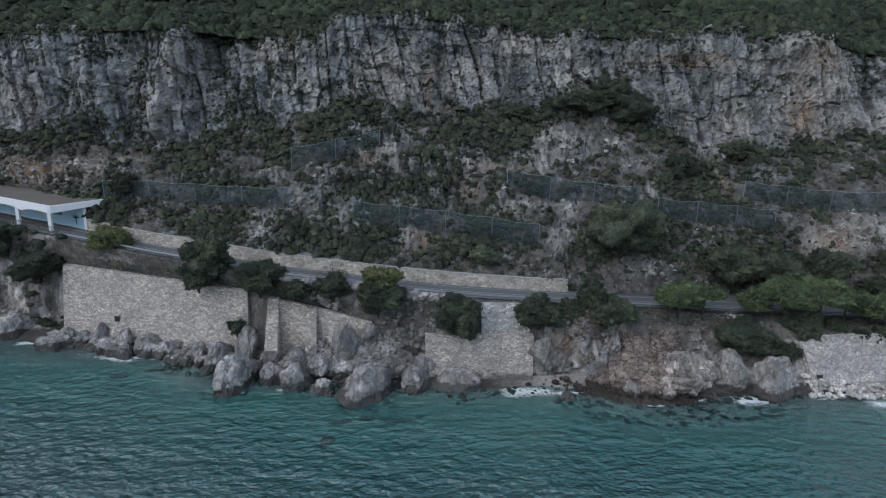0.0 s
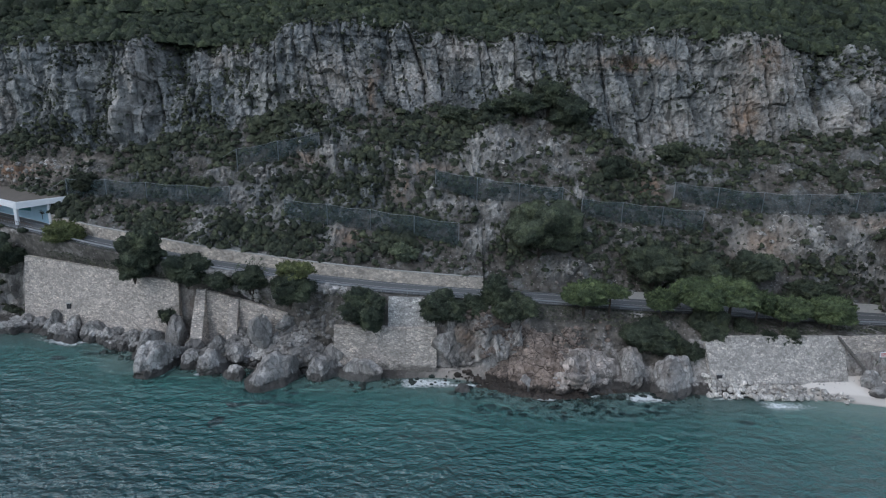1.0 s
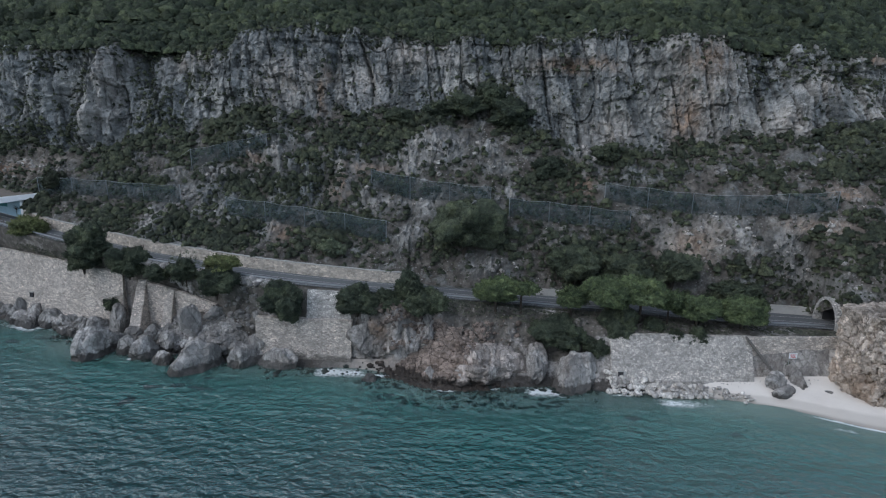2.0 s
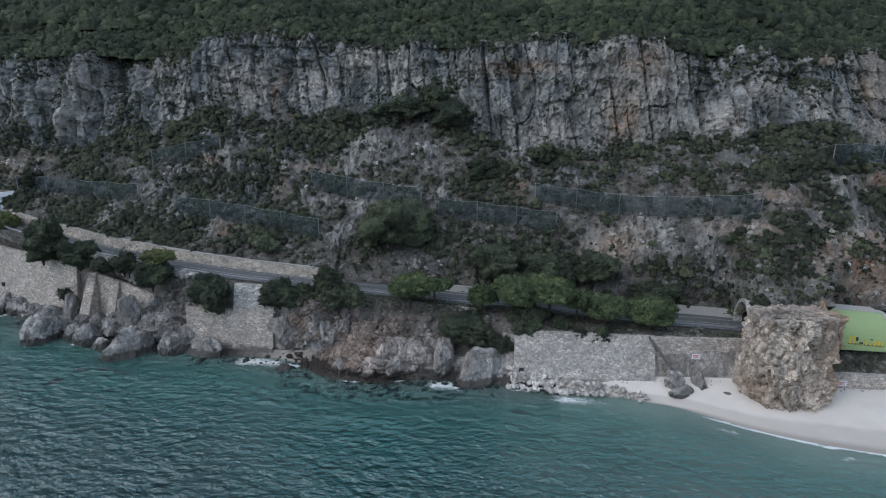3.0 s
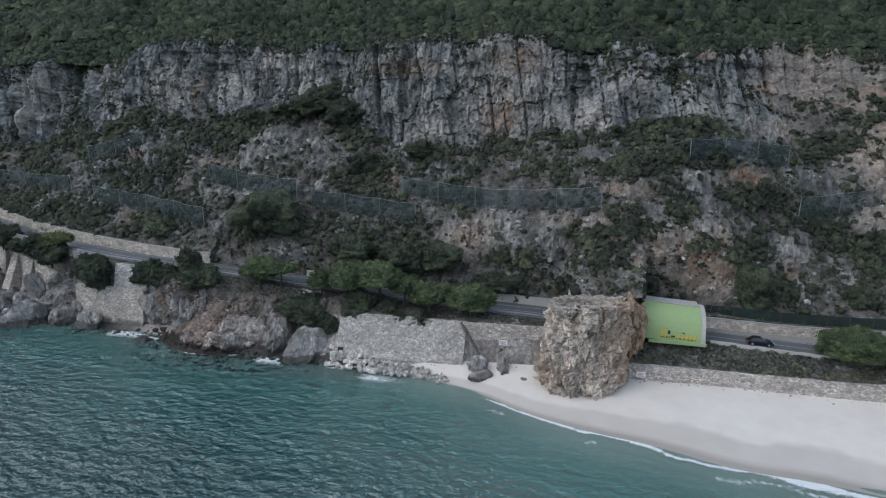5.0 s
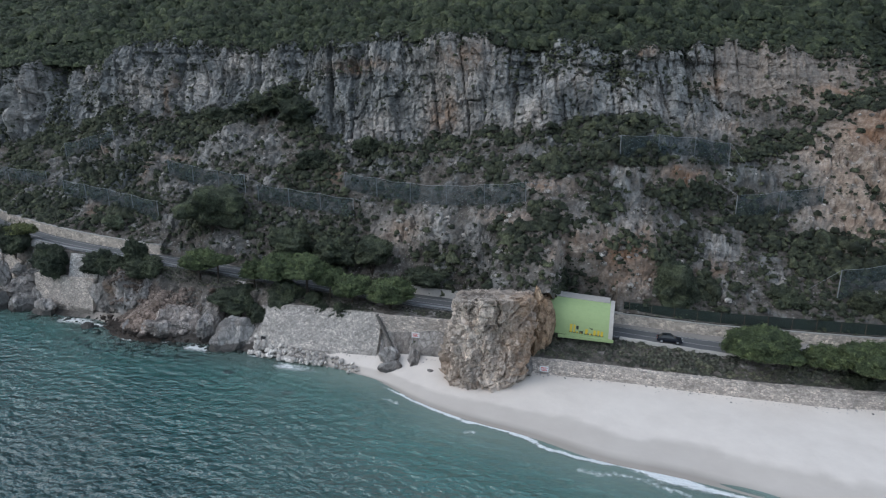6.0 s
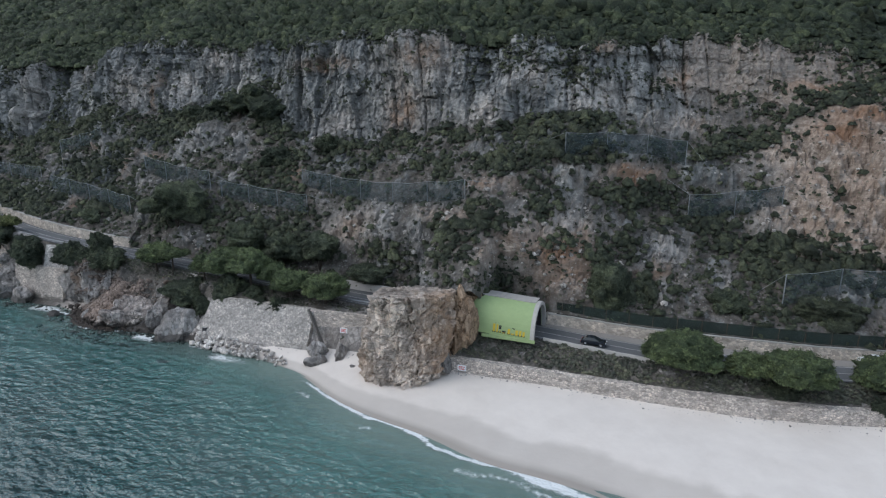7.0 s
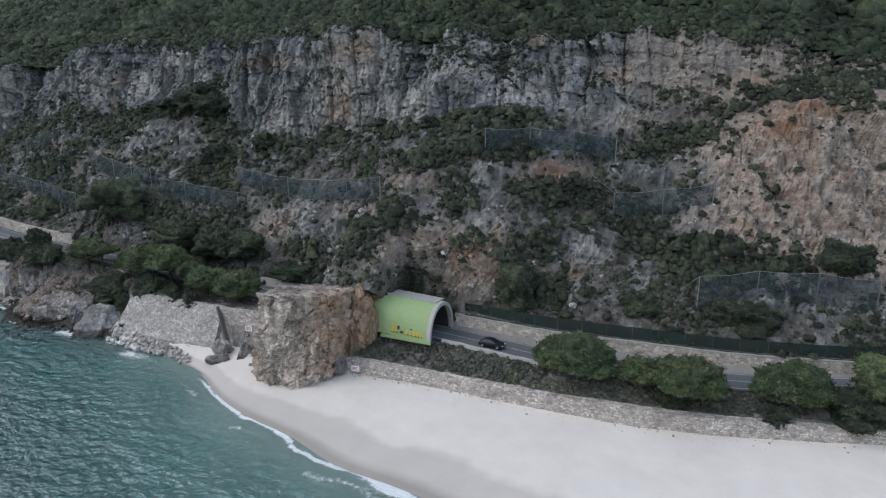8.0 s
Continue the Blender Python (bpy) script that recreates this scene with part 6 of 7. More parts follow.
for _ in range(420):
    x = RNG.uniform(-50, 62)
    y = shore(x) - RNG.uniform(-2, 3.5) - 4.5 * max(0, noise.noise(Vector((x * 0.15, 0, 0))))
    spots.append((x, y, -0.35 + 0.35 * RNG.random(), 0.25 + 0.6 * RNG.random() ** 2))
for _ in range(110):
    x, y = RNG.normal(36, 6), RNG.normal(80.5, 1.8)
    spots.append((x, y, -0.5, 0.3 + 0.5 * RNG.random()))
WEED = plain("weedy_wet_rock", (0.020, 0.030, 0.026), 0.5, 0.4, 2, 0.4)
stone_heap("awash_stones", "dark weedy stones just under the water along the shore", spots, WEED)
spots = []
for _ in range(330):
    x = RNG.uniform(66, 200)
    y = foot_y(x) - 0.8 - abs(RNG.normal(0, 0.55)) * (1 + 0.9 * (x > 150))
    if 101 < x < 117:
        continue
    spots.append((x, y, ground_at(SHORE_TREE, x, y) + 0.02, 0.05 + 0.20 * RNG.random() ** 5))
stone_heap("beach_stones", "scattered stones and drift along the foot of the beach wall", spots, BOULDER)
spots = []
rr, cc = RNG.integers(2, SLOPE_ROWS, 12000), RNG.integers(120, NC - 60, 12000)
for i, j in zip(rr, cc):
    if BARE[i, j] + 0.5 * rough[i, j] - 0.4 * LUSH[i, j] > 0.22 + 0.35 * RNG.random():
        x, y, z = verts[i, j]
        spots.append((x, y, z + 0.05, (0.11 + 0.75 * RNG.random() ** 5) * (1 - 0.5 * scarp[i, j])))
SLOPESTONE = rock_material("slope_stone", (0.42, 0.398, 0.372), (0.26, 0.246, 0.23), (0.10, 0.094, 0.088))
stone_heap("slope_stones", "loose pale stones and blocks on the bare parts of the slope", spots, SLOPESTONE)

TANROCK = rock_mesh("tan_rock", 91, RUSTROCK, 5, 12, 0.26)
thing("boulder", TANROCK, "rusty tan rock mass wedged beside the tunnel canopy", "boulder", "shore boulders", at=pose(118.4, 94.0, 8.0, 4, -6, 20) @ Matrix.Diagonal((3.0, 3.4, 7.4, 1)))

thing("boulder", TANROCK, "rusty tan rock roofing the gap above the tunnel", "boulder", "shore boulders", at=pose(117.6, 98.2, 13.4, 10, 4, 70) @ Matrix.Diagonal((3.6, 2.8, 2.9, 1)))

REDROCK = rock_material("reddish_grey_rock", (0.42, 0.38, 0.352), (0.25, 0.221, 0.203), (0.085, 0.073, 0.067), wet=True, joint=0.6)
LEDGE = rock_mesh("ledge_rock", 37, REDROCK, 5, 9, 0.28)
thing("boulder", LEDGE, "huge fractured reddish-grey rock mass with a dark wet foot", "boulder", "shore boulders", at=pose(42.6, 89.2, 1.2, 3, -4, 100) @ Matrix.Diagonal((5.2, 7.0, 4.8, 1)))
thing("boulder", LEDGE, "low broken reddish rock ledge running down to the water", "boulder", "shore boulders", at=pose(38.0, 87.2, 0.0, -3, 5, 10) @ Matrix.Diagonal((4.2, 3.0, 2.4, 1)))
OUTCROP = rock_mesh("outcrop", 23, COAST, 5, 10, 0.26)
for x, y, z, rx, ry, rz, turn in [(19.8, 94.2, 4.8, 5.0, 3.0, 6.4, 15), (26.0, 94.4, 5.2, 4.8, 3.0, 6.8, 160), (31.0, 94.8, 6.0, 3.6, 2.6, 5.4, 80)]:
    thing("rock_outcrop", OUTCROP, "pale weathered rock outcrop between terrace wall and scree", "rock", "shore boulders", at=pose(x, y, z, 3, -4, turn) @ Matrix.Diagonal((rx, ry, rz, 1)))

# ---------------------------------------------------------------- rock stack with the tunnel behind it
def sea_rock():
    cx, cy = 110.9, 88.4
    na, nz = 220, 90
    v, rust = [], []
    for i in range(nz + 14):
        cap = max(0, i - nz + 1) / 14
        t = min(i / (nz - 1), 1.0)
        for k in range(na):
            a = 2 * math.pi * k / na
            ca, sa = math.cos(a), math.sin(a)
            e = (abs(ca) ** 3.2 + abs(sa) ** 3.2) ** (-1 / 3.2)
            flare = 1.10 - 0.20 * t
            x = cx + 7.3 * e * ca * (1.04 - 0.20 * t if ca < 0 else 0.84 + 0.16 * t) * (1 - cap)
            y = cy + (6.1 if sa < 0 else 7.2) * e * sa * (flare if sa < 0 else 1.0) * (1 - cap)
            if sa < 0:
                y = cy + (y - cy) * (1.04 - 0.5 * min(1, max(0, (x - 109) / 9)))
            top = 15.6 - 0.10 * (y - cy) + 0.05 * (x - cx)
            z = -1.2 + t * (top + 1.2) + cap * 0.5
            p = Vector((x, y, z))
            n = fbm(p * 0.14, 3)
            r2 = fbm(p * 0.5 + Vector((3, 1, 0)), 4)
            b, gap = facets(x + r2, 2 * y + r2, z + r2, 0.30, 0.2, 5)
            b2, slit = facets(x + r2, 2 * y, z + r2, 0.85, 0.6, 17)
            b3, nick = facets(x + 0.6 * r2, 2 * y, z, 2.1, 1.5, 29)
            q = 1.2 * n + 0.8 * r2 + 0.6 * b + 0.34 * b2 + 0.11 * b3 - 8.0 * max(0, 0.07 - gap) - 5.0 * max(0, 0.07 - slit)
            foot = max(0, 1 - z / 7) * 1.2 * math.exp(-((x - 108) / 3.2) ** 2) if sa < 0 else 0
            side = 1 - cap * 0.8
            v.append((x + q * ca * side * 0.8, y + q * sa * side - foot, z + 0.35 * q))
            rust.append(0.9 * math.exp(-((x - 119) / 4) ** 2) * (z > 3) + 0.3 * math.exp(-((z - 4) / 4) ** 2) * (x < 107))
    rows = nz + 14
    f = []
    for i in range(rows - 1):
        for k in range(na):
            f.append((i * na + k, i * na + (k + 1) % na, (i + 1) * na + (k + 1) % na, (i + 1) * na + k))
    me = mesh_of("sea_rock", v, f, STACK)
    put_attr(me, "rust", rust)
    return me


thing("sea_rock", sea_rock(), "massive tan and grey rock stack standing on the beach", "rock", kind="")


def arch_profile(half, h, n=18, power=2.15):
    """Points of a vaulted section from one foot over the crown to the other: (across, up)."""
    pts = []
    for k in range(n + 1):
        a = math.pi * k / n
        c, s = math.cos(a), math.sin(a)
        e = (abs(c) ** power + abs(s) ** power) ** (-1 / power)
        pts.append((-half * e * c, h * e * s))
    return pts


def vault(name, x0, x1, cy, base, half, h, thick, mat, steps=8, power=2.15):
    """A hollow vault along x with thickness."""
    outer, inner = arch_profile(half, h, 20, power), arch_profile(half - thick, h - thick, 20, power)
    n = len(outer)
    v, f = [], []
    xx = np.linspace(x0, x1, steps)
    for x in xx:
        dz = float(road_z(x)) - base
        v += [(x, cy + a, base + dz + b) for a, b in outer] + [(x, cy + a, base + dz + b) for a, b in inner]
    m = 2 * n
    for i in range(steps - 1):
        for k in range(n - 1):
            o = i * m
            f.append((o + k, o + m + k, o + m + k + 1, o + k + 1))
            f.append((o + n + k, o + n + k + 1, o + m + n + k + 1, o + m + n + k))
    for o, flip in ((0, 1), ((steps - 1) * m, -1)):
        for k in range(n - 1):
            q = (o + k, o + k + 1, o + n + k + 1, o + n + k)
            f.append(q[::flip])
    return mesh_of(name, v, f, mat)


canopy = thing("tunnel_canopy", None, "lime-green painted concrete vault covering the road at the tunnel mouth", "tunnel canopy", at=pose(0, 0, 0))
CY, CB = 100.1, float(road_z(126))
part("vault", vault("vault", 119.2, 131.0, CY, CB, 4.8, 5.7, 0.45, GREEN, 9), canopy, "smooth lime-green painted vault")
part("end_ring", vault("end_ring", 130.7, 131.4, CY, CB + 0.02, 4.88, 5.8, 0.6, CONCRETE, 2), canopy, "bare grey concrete end ring")
part("lining", vault("lining", 108.9, 130.6, CY, CB, 4.3, 5.2, 0.12, DARK, 12), canopy, "dark concrete lining")
bm = bmesh.new()
for k in range(12):
    x = 119.4 + k * 0.97
    z = float(road_z(x))
    box(bm, (x - 0.48, CY - 0.8, z + 5.62), (x + 0.48, CY + 2.4, z + 5.82), 0.02)
part("roof_strip", bm_mesh("roof_strip", bm, CONCRETE), canopy, "weathered grey concrete strip along the crown")
part("kerb", box_mesh("kerb", (122, CY - 5.1, CB - 0.5), (131.6, CY - 4.72, CB + 0.08), GREEN, 0.05), canopy, "lime-green painted kerb at its foot")


def on_vault(x, up, wide, high, mat, name, label, lean=0.0):
    """A painted bar on the seaward flank of the vault."""
    pr = arch_profile(4.8, 5.7, 40)
    def off(h):
        return min((abs(b - h), a) for a, b in pr[:21])[1]
    z = float(road_z(x))
    v = [(x - wide / 2, CY + off(up) - 0.012, z + up), (x + wide / 2, CY + off(up) - 0.012, z + up), (x + wide / 2 + lean, CY + off(up + high) - 0.012, z + up + high), (x - wide / 2 + lean, CY + off(up + high) - 0.012, z + up + high)]
    part(name, mesh_of(name, v, [(0, 1, 2, 3)], mat), canopy, label)


for k, (x, w, h) in enumerate([(124.2, 0.5, 1.5), (124.8, 0.35, 1.5), (125.3, 0.3, 1.2), (126.0, 0.5, 0.4), (126.9, 0.5, 1.0), (127.6, 0.5, 1.1), (128.3, 0.5, 1.0), (128.95, 0.45, 1.05), (129.55, 0.45, 0.95)]):
    on_vault(x, 0.5, w + 0.12, h + 0.12, INK, "graffiti_outline", "dark sprayed outline bar", 0.05)
    on_vault(x, 0.58, w - 0.08, h - 0.1, YELLOW, "graffiti_stroke", "yellow sprayed bar", 0.05)
for k, (x, u, w, h) in enumerate([(120.6, 1.5, 0.25, 0.9), (121.2, 1.5, 0.2, 0.9), (120.8, 0.7, 0.7, 0.3), (121.0, 0.35, 0.5, 0.25)]):
    on_vault(x, u, w, h, INK, "graffiti_stroke", "dark sprayed bar", 0.0)

portal = thing("tunnel_portal", None, "stone-faced arched tunnel mouth in the rock", "tunnel portal", at=pose(0, 0, 0))
part("arch_ring", vault("arch_ring", 107.4, 108.9, 100.9, float(road_z(108)), 4.0, 5.5, 0.6, PALEWALL, 2, 2.0), portal, "pale dressed-stone arch ring")
part("lining", vault("lining", 108.7, 119.5, 100.9, float(road_z(113)), 3.75, 5.2, 0.2, DARK, 5, 2.0), portal, "dark tunnel lining")

# ---------------------------------------------------------------- gallery at the west end of the road
def gallery():
    root = thing("avalanche_gallery", None, "white concrete rockfall gallery over the road with a painted inner wall", "gallery", at=pose(0, 0, 0))
    x0, x1, n = -118.0, -77.5, 40
    xx = np.linspace(x0, x1, n)
    fy = lambda x: road_out(x) + 2.3
    top = lambda x: road_z(x) + 4.9
    def sheet(name, rows, mat, shear=1.6, along=0.0):
        v = np.concatenate([np.stack([xx + along + shear * (y(xx) - fy(xx)), y(xx), z(xx)], 1) for y, z in rows])
        m = len(rows)
        f = []
        for r in range(m):
            for k in range(n - 1):
                a, b = r * n + k, ((r + 1) % m) * n + k
                f.append((a, a + 1, b + 1, b))
        f += [tuple(r * n for r in range(m))[::-1], tuple(r * n + n - 1 for r in range(m))]
        return mesh_of(name, v, f, mat)
    p = lambda g, d: (lambda x: g(x) + d)
    part("roof_slab", sheet("roof_slab", [(p(fy, 0.3), top), (p(fy, 7.0), p(top, 1.2)), (p(fy, 7.0), p(top, 0.5)), (p(fy, 0.3), p(top, -0.7))], ROOFTOP), root, "flat gravelled roof slab")
    arch = lambda x: 1.0 - 0.65 * np.abs(np.sin(np.pi * (x + 76.6) / 8.2)) ** 0.7
    part("fascia", sheet("fascia", [(fy, p(top, 0.18)), (p(fy, 0.34), p(top, 0.18)), (p(fy, 0.34), lambda x: top(x) - 0.75 - arch(x)), (fy, lambda x: top(x) - 0.75 - arch(x))], WHITE), root, "white scalloped front beam")
    part("end_beam", mesh_of("end_beam", *end_beam(x1, fy, top)), root, "white end beam")
    for x in (x1 - 0.2, x1 - 8.4, x1 - 16.6, x1 - 24.8):
        z = float(road_z(x))
        part("column", box_mesh("column", (x - 0.35, float(fy(x)) - 0.02, z - 0.8), (x + 0.35, float(fy(x)) + 0.6, z + 4.4), WHITE, 0.05), root)
    inner = lambda x: float(road_in(x)) + 0.4
    xe, ze = -72.9, float(road_z(-72.9))
    part("column", box_mesh("column", (xe + 0.02, inner(xe) - 0.2, ze - 0.8), (xe + 0.6, inner(xe) + 0.5, ze + 5.4), WHITE, 0.05), root)
    wall = part("mural_wall", sheet("mural_wall", [(lambda x: road_in(x + 4.6) + 0.4, p(road_z, -0.3)), (lambda x: road_in(x + 4.6) + 0.4, p(road_z, 5.5)), (lambda x: road_in(x + 4.6) + 0.8, p(road_z, 5.5)), (lambda x: road_in(x + 4.6) + 0.8, p(road_z, -0.3))], BLUE, 0.0, 4.6), root, "pale blue painted inner wall")
    for x, u, w, h, mat, lab in [(-80.6, 1.9, 4.0, 1.0, TEAL, "teal painted bar"), (-84.4, 1.8, 2.2, 1.1, YELLOW, "yellow painted bar"), (-90.0, 1.4, 3.0, 1.8, RED, "red painted patch"), (-75.0, 0.7, 0.25, 1.2, INK, "black painted stem")]:
        v = [(x + a * w / 2, inner(x + a * w / 2) - 0.06, float(road_z(x)) + b) for a, b in ((-1, u), (1, u), (1, u + h), (-1, u + h))]
        part("mural", mesh_of("mural", v, [(0, 1, 2, 3)], mat), wall, lab)
    v, f = [], []
    for k in range(7):
        a = radians(20 + k * 23.3)
        c = Vector((-75.0, 0, 1.8))
        e = c + Vector((math.cos(a) * 1.2, 0, math.sin(a) * 1.1))
        w = Vector((-math.sin(a), 0, math.cos(a))) * 0.12
        for q in (c - w, e - w * 0.3, e + w * 0.3, c + w):
            v.append((q.x, inner(q.x) - 0.06, float(road_z(-77.2)) + q.z))
        f.append(tuple(range(4 * k, 4 * k + 4)))
    part("mural", mesh_of("mural", v, f, INK), wall, "black painted palm shape")
    bm = bmesh.new()
    for k in range(60):
        x = -117 + k * 0.75
        z = float(road_z(x))
        box(bm, (x - 0.03, float(road_out(x)) + 1.98, z), (x + 0.03, float(road_out(x)) + 2.04, z + 0.95))
    for k in range(44):
        x = -117 + k
        a, b = Vector((x, float(road_out(x)) + 2.0, float(road_z(x)) + 0.95)), Vector((x + 1, float(road_out(x + 1)) + 2.0, float(road_z(x + 1)) + 0.95))
        tube(bm, [a, b], [0.05, 0.05], 5)
    part("railing", bm_mesh("railing", bm, RUST), root, "dark metal railing between the columns")


def end_beam(x1, fy, top):
    ya, yb, z = float(fy(x1)), float(fy(x1)) + 7.2, float(top(x1))
    v = []
    for x in (x1 - 0.3, x1 + 0.25):
        s = 1.6 * (yb - ya)
        v += [(x, ya, z - 1.3), (x, ya, z + 0.2), (x + s, yb, z + 1.35), (x + s, yb, z + 0.7), (x + 0.7 * s, yb - 2.2, z - 0.1)]
    f = [(0, 1, 2, 3, 4)[::-1], (5, 6, 7, 8, 9)] + [(k, (k + 1) % 5, 5 + (k + 1) % 5, 5 + k) for k in range(5)]
    return v, f, WHITE


gallery()

# ---------------------------------------------------------------- buttresses, stairs, rails, signs
def buttress(x, y0, z0, y1, z1, w, label):
    v = [(x - w, y0, 0.8), (x + w, y0, 0.8), (x - w * 0.75, y1, z1), (x + w * 0.75, y1, z1), (x - w, y1 + 1.2, 0.8), (x + w, y1 + 1.2, 0.8), (x - w * 0.75, y1 + 1.2, z1), (x + w * 0.75, y1 + 1.2, z1)]
    bm = bmesh.new()
    vs = [bm.verts.new(p) for p in v]
    for q in [(0, 1, 3, 2), (2, 3, 7, 6), (0, 2, 6, 4), (1, 5, 7, 3), (4, 6, 7, 5)]:
        bm.faces.new([vs[i] for i in q])
    bmesh.ops.subdivide_edges(bm, edges=bm.edges[:], cuts=5, use_grid_fill=True)
    for q in bm.verts:
        q.co.y -= 0.1 * noise.noise(q.co * 0.8)
        q.co.x += 0.06 * noise.noise(q.co * 0.9)
    thing("buttress", bm_mesh("buttress", bm, SEAWALL), label, "buttress", "sea wall buttresses")


buttress(-29.6, 97.0, 1, 102.6, 12.5, 1.25, "sloping rubble-masonry buttress of the sea wall")
buttress(-22.4, 95.8, 1, 100.2, 11.4, 1.1, "sloping rubble-masonry buttress of the sea wall")

DARKSTONE = plain("dark_weathered_stone", (0.19, 0.177, 0.165), 0.95, 0.35, 3)
stairs = thing("stone_stairs", None, "steep dark weathered steps down the end of the cobbled wall", "stairs", at=pose(0, 0, 0))
for k in range(16):
    t = k / 15
    x, y, z = 88.6 + 4.4 * t, 91.0 - 2.4 * t, 9.1 - 5.6 * t
    part("step", box_mesh("step", (x - 0.16, y - 0.45, z - 0.45), (x + 0.16, y + 0.45, z), DARKSTONE, 0.02), stairs)


def guard_rail(xa, xb):
    root = thing("guard_rail", None, "galvanised steel guard rail along the seaward road edge", "guard rail", at=pose(0, 0, 0))
    x = np.arange(xa, xb + 0.01, 2.0)
    prof = [(0.0, 0.42), (-0.07, 0.50), (0.0, 0.58), (-0.07, 0.66), (0.0, 0.74), (0.04, 0.74), (0.04, 0.42)]
    v = np.concatenate([np.stack([x, road_out(x) + 0.12 + a, road_z(x) + b], 1) for a, b in prof])
    n, m = len(x), len(prof)
    f = [(r * n + k, r * n + k + 1, ((r + 1) % m) * n + k + 1, ((r + 1) % m) * n + k) for r in range(m) for k in range(n - 1)]
    part("rail", mesh_of("rail", v, f, STEEL), root)
    post = box_mesh("post", (-0.05, -0.04, -0.6), (0.05, 0.06, 0.72), STEEL, 0.01)
    for q in np.arange(xa + 1, xb, 4.0):
        part("post", post, root, at=pose(q, float(road_out(q)) + 0.22, float(road_z(q))))


guard_rail(-74, 106)
kerb = thing("roadside_parapet", strip_wall("roadside_parapet", (132.6, 176), plus(road_out, -0.35), wall_h(-0.8), plus(road_out, -0.30), wall_h(0.35), 0.35, CONCRETE, 1.2, 0.02), "low pale concrete parapet on the seaward road edge", "wall", kind="structure")


def sign(x, y, z, turn, label):
    root = thing("beach_sign", None, label, "sign", "beach warning signs", at=pose(x, y, z, 0, 0, turn))
    part("board", box_mesh("board", (-0.75, -0.06, -0.5), (0.75, 0.0, 0.5), WHITE, 0.02), root, "white board")
    for k, (a, b, c) in enumerate([(-0.55, 0.55, 0.2), (-0.55, 0.35, -0.02), (-0.5, 0.5, -0.24)]):
        part("text_bar", box_mesh("text_bar", (a, -0.068, c - 0.06), (b, -0.062, c + 0.06), RED), root, "red bar of lettering")
    for s in (-0.6, 0.6):
        part("post", box_mesh("post", (s - 0.04, 0.002, -1.6), (s + 0.04, 0.08, 0.45), STEEL, 0.01), root)


sign(96.6, 90.3, 6.2, 6, "white warning board with red lettering on the beach wall")
sign(120.6, 89.2, 3.4, 4, "white warning board with red lettering on the beach wall")


def dark_opening(x, y, z, w, h):
    root = thing("drain_opening", None, "small square dark drain opening in the sea wall", "drain", "wall drains", at=pose(x, y, z))
    # no hole is cut: a near-black box stands for the shade inside it
    part("void", box_mesh("void", (-w / 2, -0.03, -h / 2), (w / 2, 0.3, h / 2), DARK), root, "dark box painted as the shade inside the hole")
    part("lintel", box_mesh("lintel", (-w / 2 - 0.2, -0.08, h / 2), (w / 2 + 0.2, 0.3, h / 2 + 0.18), CONCRETE, 0.02), root, "stone lintel")


dark_opening(-61.6, 111.25, 5.6, 0.8, 1.1)
dark_opening(65.9, 86.9, 2.9, 0.9, 0.9)
dark_opening(9.0, 93.6, 8.0, 0.7, 0.5)

# ---------------------------------------------------------------- rockfall fences
def rock_fence(ends, height, spans, label, tree=HILL_TREE, lift=0.0, colour=NET):
    """Posts on the slope with hanging net panels and top cables between them."""
    root = thing("rockfall_fence", None, label, "fence", "rockfall fences", at=pose(0, 0, 0))
    (xa, ya), (xb, yb) = ends
    feet = []
    for k in range(spans + 1):
        t = k / spans
        x, y = xa + (xb - xa) * t, ya + (yb - ya) * t
        feet.append(Vector((x, y, ground_at(tree, x, y, 20) + lift)))
    smooth = [(feet[max(k - 1, 0)].z + 2 * feet[k].z + feet[min(k + 1, spans)].z) / 4 for k in range(spans + 1)]
    tops = [Vector((p.x, p.y - 0.3, z + height)) for p, z in zip(feet, smooth)]
    for a, b in zip(feet, tops):
        bm = bmesh.new()
        tube(bm, [a - Vector((0, 0, 0.6)), b], [0.11, 0.09], 6)
        part("post", bm_mesh("post", bm, STEEL), root, "galvanised steel post")
    n = 9
    for k in range(spans):
        v, f = [], []
        for i in range(n):
            s = i / (n - 1)
            sag = 0.35 * math.sin(math.pi * s)
            t, g = tops[k].lerp(tops[k + 1], s), feet[k].lerp(feet[k + 1], s)
            for j in range(6):
                q = j / 5
                p = t.lerp(Vector((g.x, g.y - 0.5, min(g.z, t.z - height * 0.9))), q)
                v.append((p.x, p.y - 0.3 * math.sin(math.pi * q) + 0.12 * noise.noise(Vector((p.x, q, 0))), p.z - sag * (1 - q)))
        for i in range(n - 1):
            for j in range(5):
                f.append((i * 6 + j, i * 6 + j + 1, i * 6 + j + 7, i * 6 + j + 6))
        part("net", mesh_of("net", v, f, colour, True), root, "dark wire net panel")
        bm = bmesh.new()
        tube(bm, [tops[k], tops[k].lerp(tops[k + 1], 0.5) - Vector((0, 0, 0.33)), tops[k + 1]], [0.04] * 3, 4)
        part("cable", bm_mesh("cable", bm, STEEL), root)
    for p, dx in ((tops[0], -5.0), (tops[-1], 5.0)):
        x, y = p.x + dx, p.y + 2.0
        bm = bmesh.new()
        tube(bm, [p, (x, y, ground_at(tree, x, y, p.z) + 0.1)], [0.035, 0.035], 4)
        part("stay", bm_mesh("stay", bm, STEEL), root, "steel stay cable")


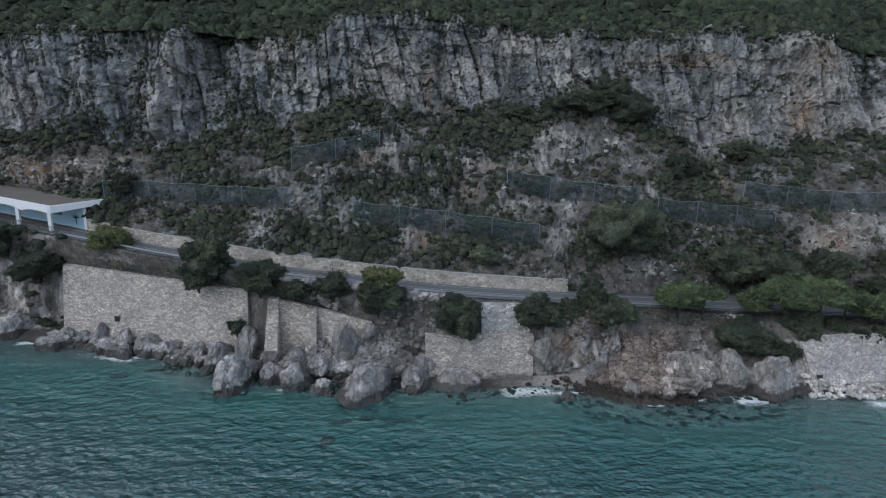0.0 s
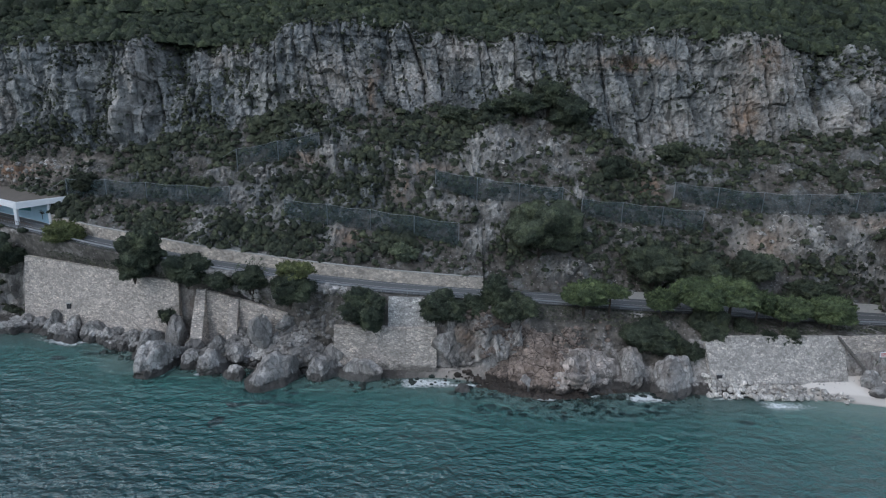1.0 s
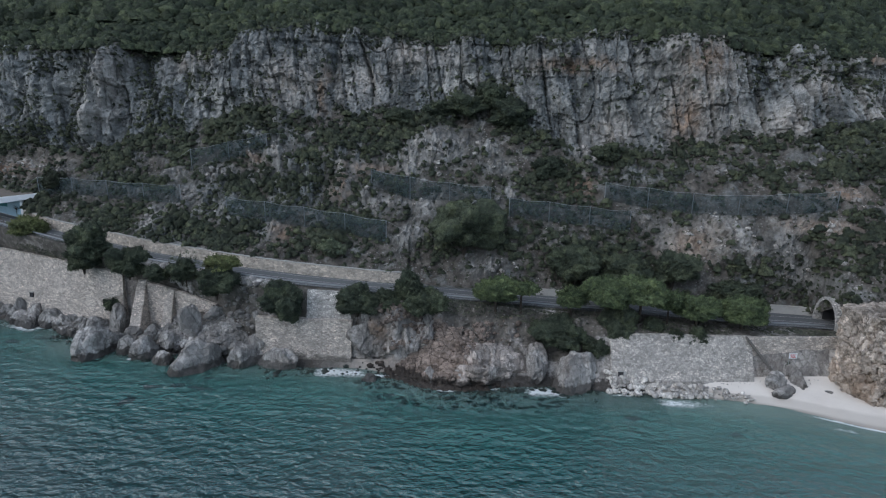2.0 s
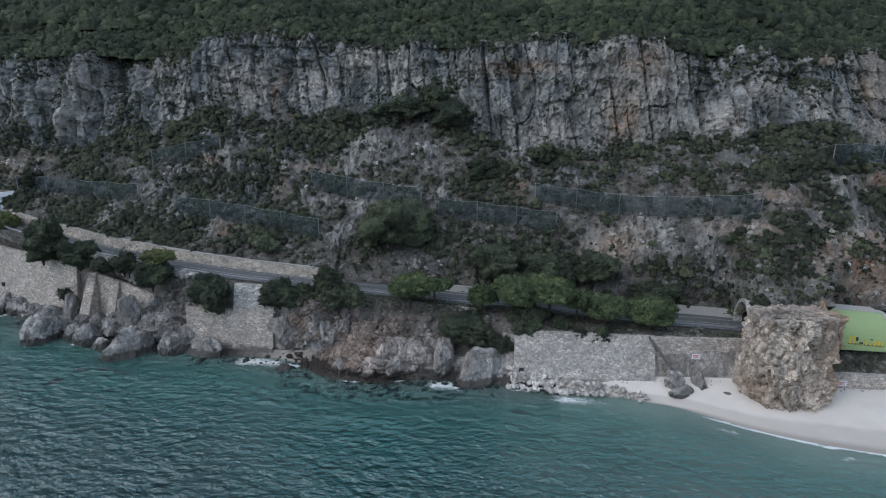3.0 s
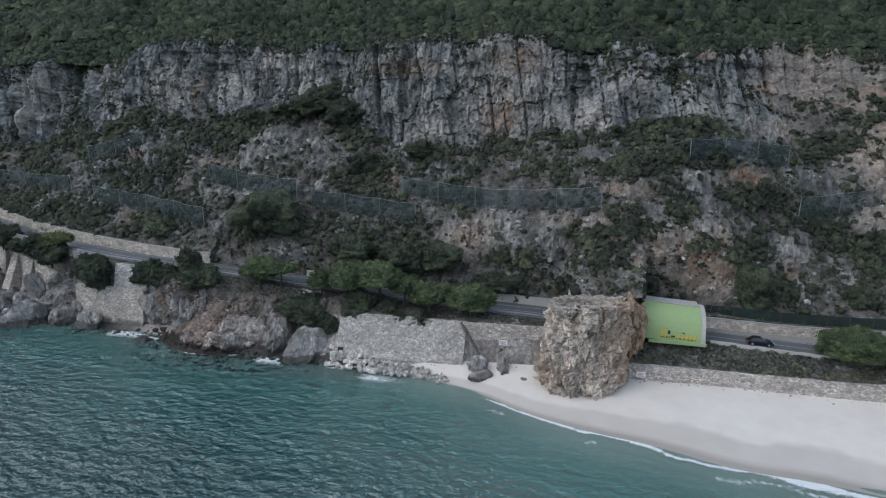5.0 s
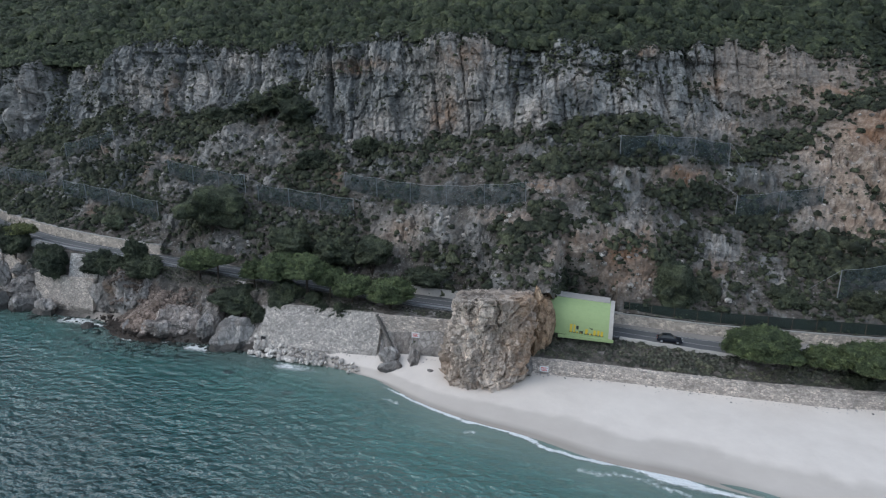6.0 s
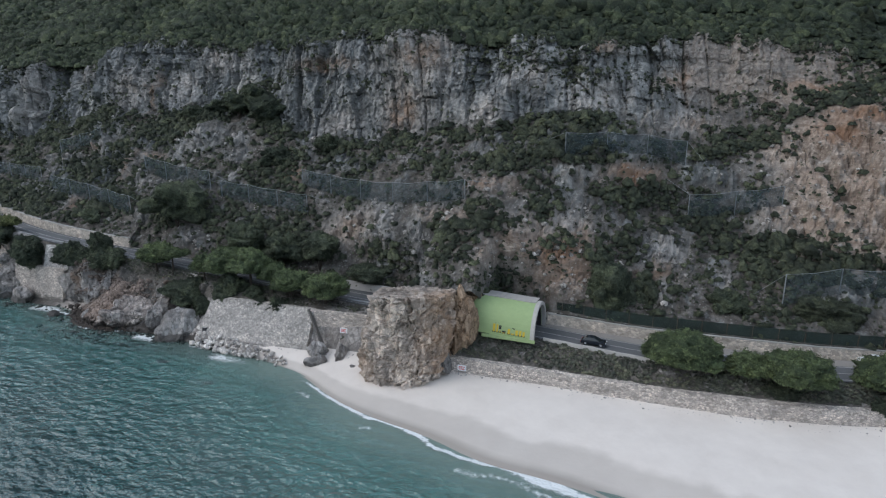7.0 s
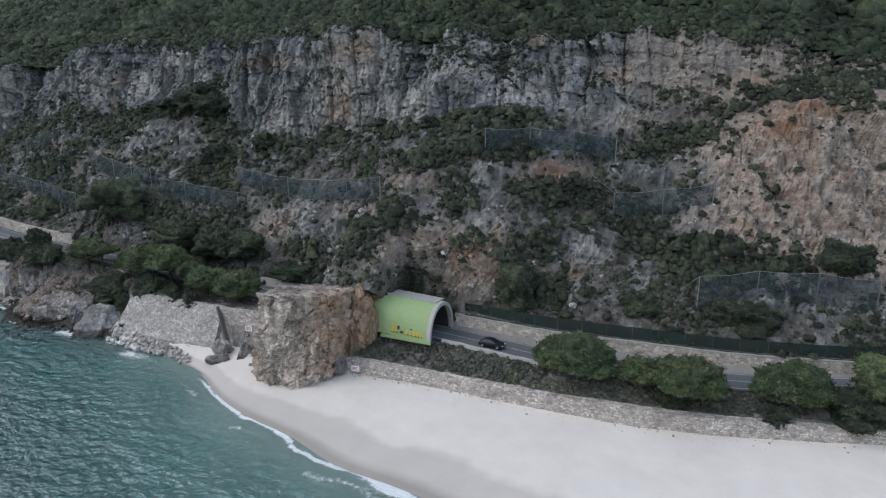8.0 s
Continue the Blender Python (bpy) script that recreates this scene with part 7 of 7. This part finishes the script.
NETLABEL = "sagging dark wire rockfall net on steel posts across the slope"
rock_fence(((-30.0, 128.4), (-11.0, 128.2)), 4.4, 2, NETLABEL)
rock_fence(((-69.4, 127.8), (-29.4, 120.8)), 4.2, 4, NETLABEL)
rock_fence(((-15.9, 114.9), (20.7, 109.8)), 4.3, 4, NETLABEL)
rock_fence(((15.8, 119.8), (42.6, 115.4)), 4.2, 3, NETLABEL)
rock_fence(((46.7, 114.8), (72.4, 114.3)), 4.2, 3, NETLABEL)
rock_fence(((67.8, 119.4), (112.5, 111.2)), 4.2, 5, NETLABEL)
rock_fence(((130.0, 122.6), (153.0, 137.6)), 4.5, 3, NETLABEL)
rock_fence(((154.4, 130.7), (172.0, 137.2)), 4.4, 2, NETLABEL)
rock_fence(((171.2, 117.6), (198.0, 126.0)), 5.2, 3, NETLABEL)


def verge_fence():
    root = thing("mesh_fence", None, "dark green mesh fence on top of the roadside wall", "fence", at=pose(0, 0, 0))
    xx = np.arange(133, 214, 1.5)
    GREENNET = net_material("dark_green_netting", (0.020, 0.034, 0.030), (0.036, 0.056, 0.048), 0.62, 0.85)
    v = np.concatenate([np.stack([xx, road_in(xx) + 1.1 + d, road_z(xx) + h], 1) for d, h in ((0.0, 1.9), (-0.1, 4.3), (-0.06, 4.3), (0.04, 1.9))])
    n = len(xx)
    f = [(r * n + k, r * n + k + 1, ((r + 1) % 4) * n + k + 1, ((r + 1) % 4) * n + k) for r in range(4) for k in range(n - 1)]
    part("netting", mesh_of("netting", v, f, GREENNET), root, "dark green netting")
    post = box_mesh("post", (-0.04, -0.04, 1.6), (0.04, 0.04, 4.35), RUST, 0.01)
    for x in np.arange(134, 214, 4.0):
        part("post", post, root, at=pose(x, float(road_in(x)) + 1.04, float(road_z(x))))


verge_fence()

# ---------------------------------------------------------------- cars
def car(x, y, z, turn, paint, label):
    root = thing("car", None, label, "car", "cars on the road", at=pose(x, y, z, 0, 0, turn))
    side = [(-2.1, 0.35), (-2.15, 0.62), (-2.0, 0.86), (-1.2, 0.92), (1.0, 0.94), (1.95, 0.80), (2.12, 0.58), (2.1, 0.32)]
    def loft(name, prof, half, mat, taper=0.0, zbase=0.0):
        bm = bmesh.new()
        rings = []
        for yy, s in ((-half, 1.0), (-half * 0.96, 1.0), (half * 0.96, 1.0), (half, 1.0)):
            edge = abs(yy) == half
            rings.append([bm.verts.new((px * (0.985 if edge else 1), yy * (1 - taper * max(0, (pz - zbase))), pz)) for px, pz in prof])
        m = len(prof)
        for a, b in zip(rings, rings[1:]):
            for k in range(m):
                bm.faces.new((a[k], b[k], b[(k + 1) % m], a[(k + 1) % m]))
        bm.faces.new(rings[0])
        bm.faces.new(rings[-1][::-1])
        bmesh.ops.bevel(bm, geom=[e for e in bm.edges if abs(e.verts[0].co.y - e.verts[1].co.y) < 1e-4], offset=0.04, segments=1, affect="EDGES")
        return bm_mesh(name, bm, mat)
    body = part("body", loft("body", side, 0.88, paint), root)
    cabin = [(-1.75, 0.9), (-1.25, 1.36), (-0.7, 1.44), (0.15, 1.42), (1.05, 0.92)]
    part("roof", loft("roof", [(-1.3, 1.34), (-0.7, 1.455), (0.12, 1.435), (0.25, 1.36)], 0.66, paint), root)
    part("windows", loft("windows", cabin, 0.83, GLASS, 0.32, 0.9), root, "dark tinted glass")
    for s in (-1, 1):
        part("headlight", box_mesh("headlight", (1.95, s * 0.62 - 0.16, 0.58), (2.12, s * 0.62 + 0.16, 0.74), WHITE, 0.03), root, "clear headlight")
        part("tail_light", box_mesh("tail_light", (-2.14, s * 0.66 - 0.14, 0.62), (-2.02, s * 0.66 + 0.14, 0.78), RED, 0.02), root, "red tail light")
        for q in (-1.32, 1.30):
            bm = bmesh.new()
            bmesh.ops.create_cone(bm, cap_ends=True, segments=20, radius1=0.32, radius2=0.32, depth=0.22, matrix=Matrix.Translation((q, s * 0.80, 0.32)) @ Matrix.Rotation(radians(90), 4, "X"))
            wheel = part("wheel", bm_mesh("wheel", bm, RUBBER), root, "black tyre")
            bm = bmesh.new()
            bmesh.ops.create_cone(bm, cap_ends=True, segments=16, radius1=0.20, radius2=0.18, depth=0.03, matrix=Matrix.Translation((q, s * 0.925, 0.32)) @ Matrix.Rotation(radians(90), 4, "X"))
            part("rim", bm_mesh("rim", bm, STEEL), wheel, "silver rim")
    return root


car(141.0, 99.0, float(road_z(141)) + 0.0, -1, CARDARK, "dark grey saloon car driving on the asphalt road")
car(184.2, 111.6, float(road_z(184.2)) + 0.02, 200, CARWHITE, "white hatchback parked on the gravel verge beside the wall")
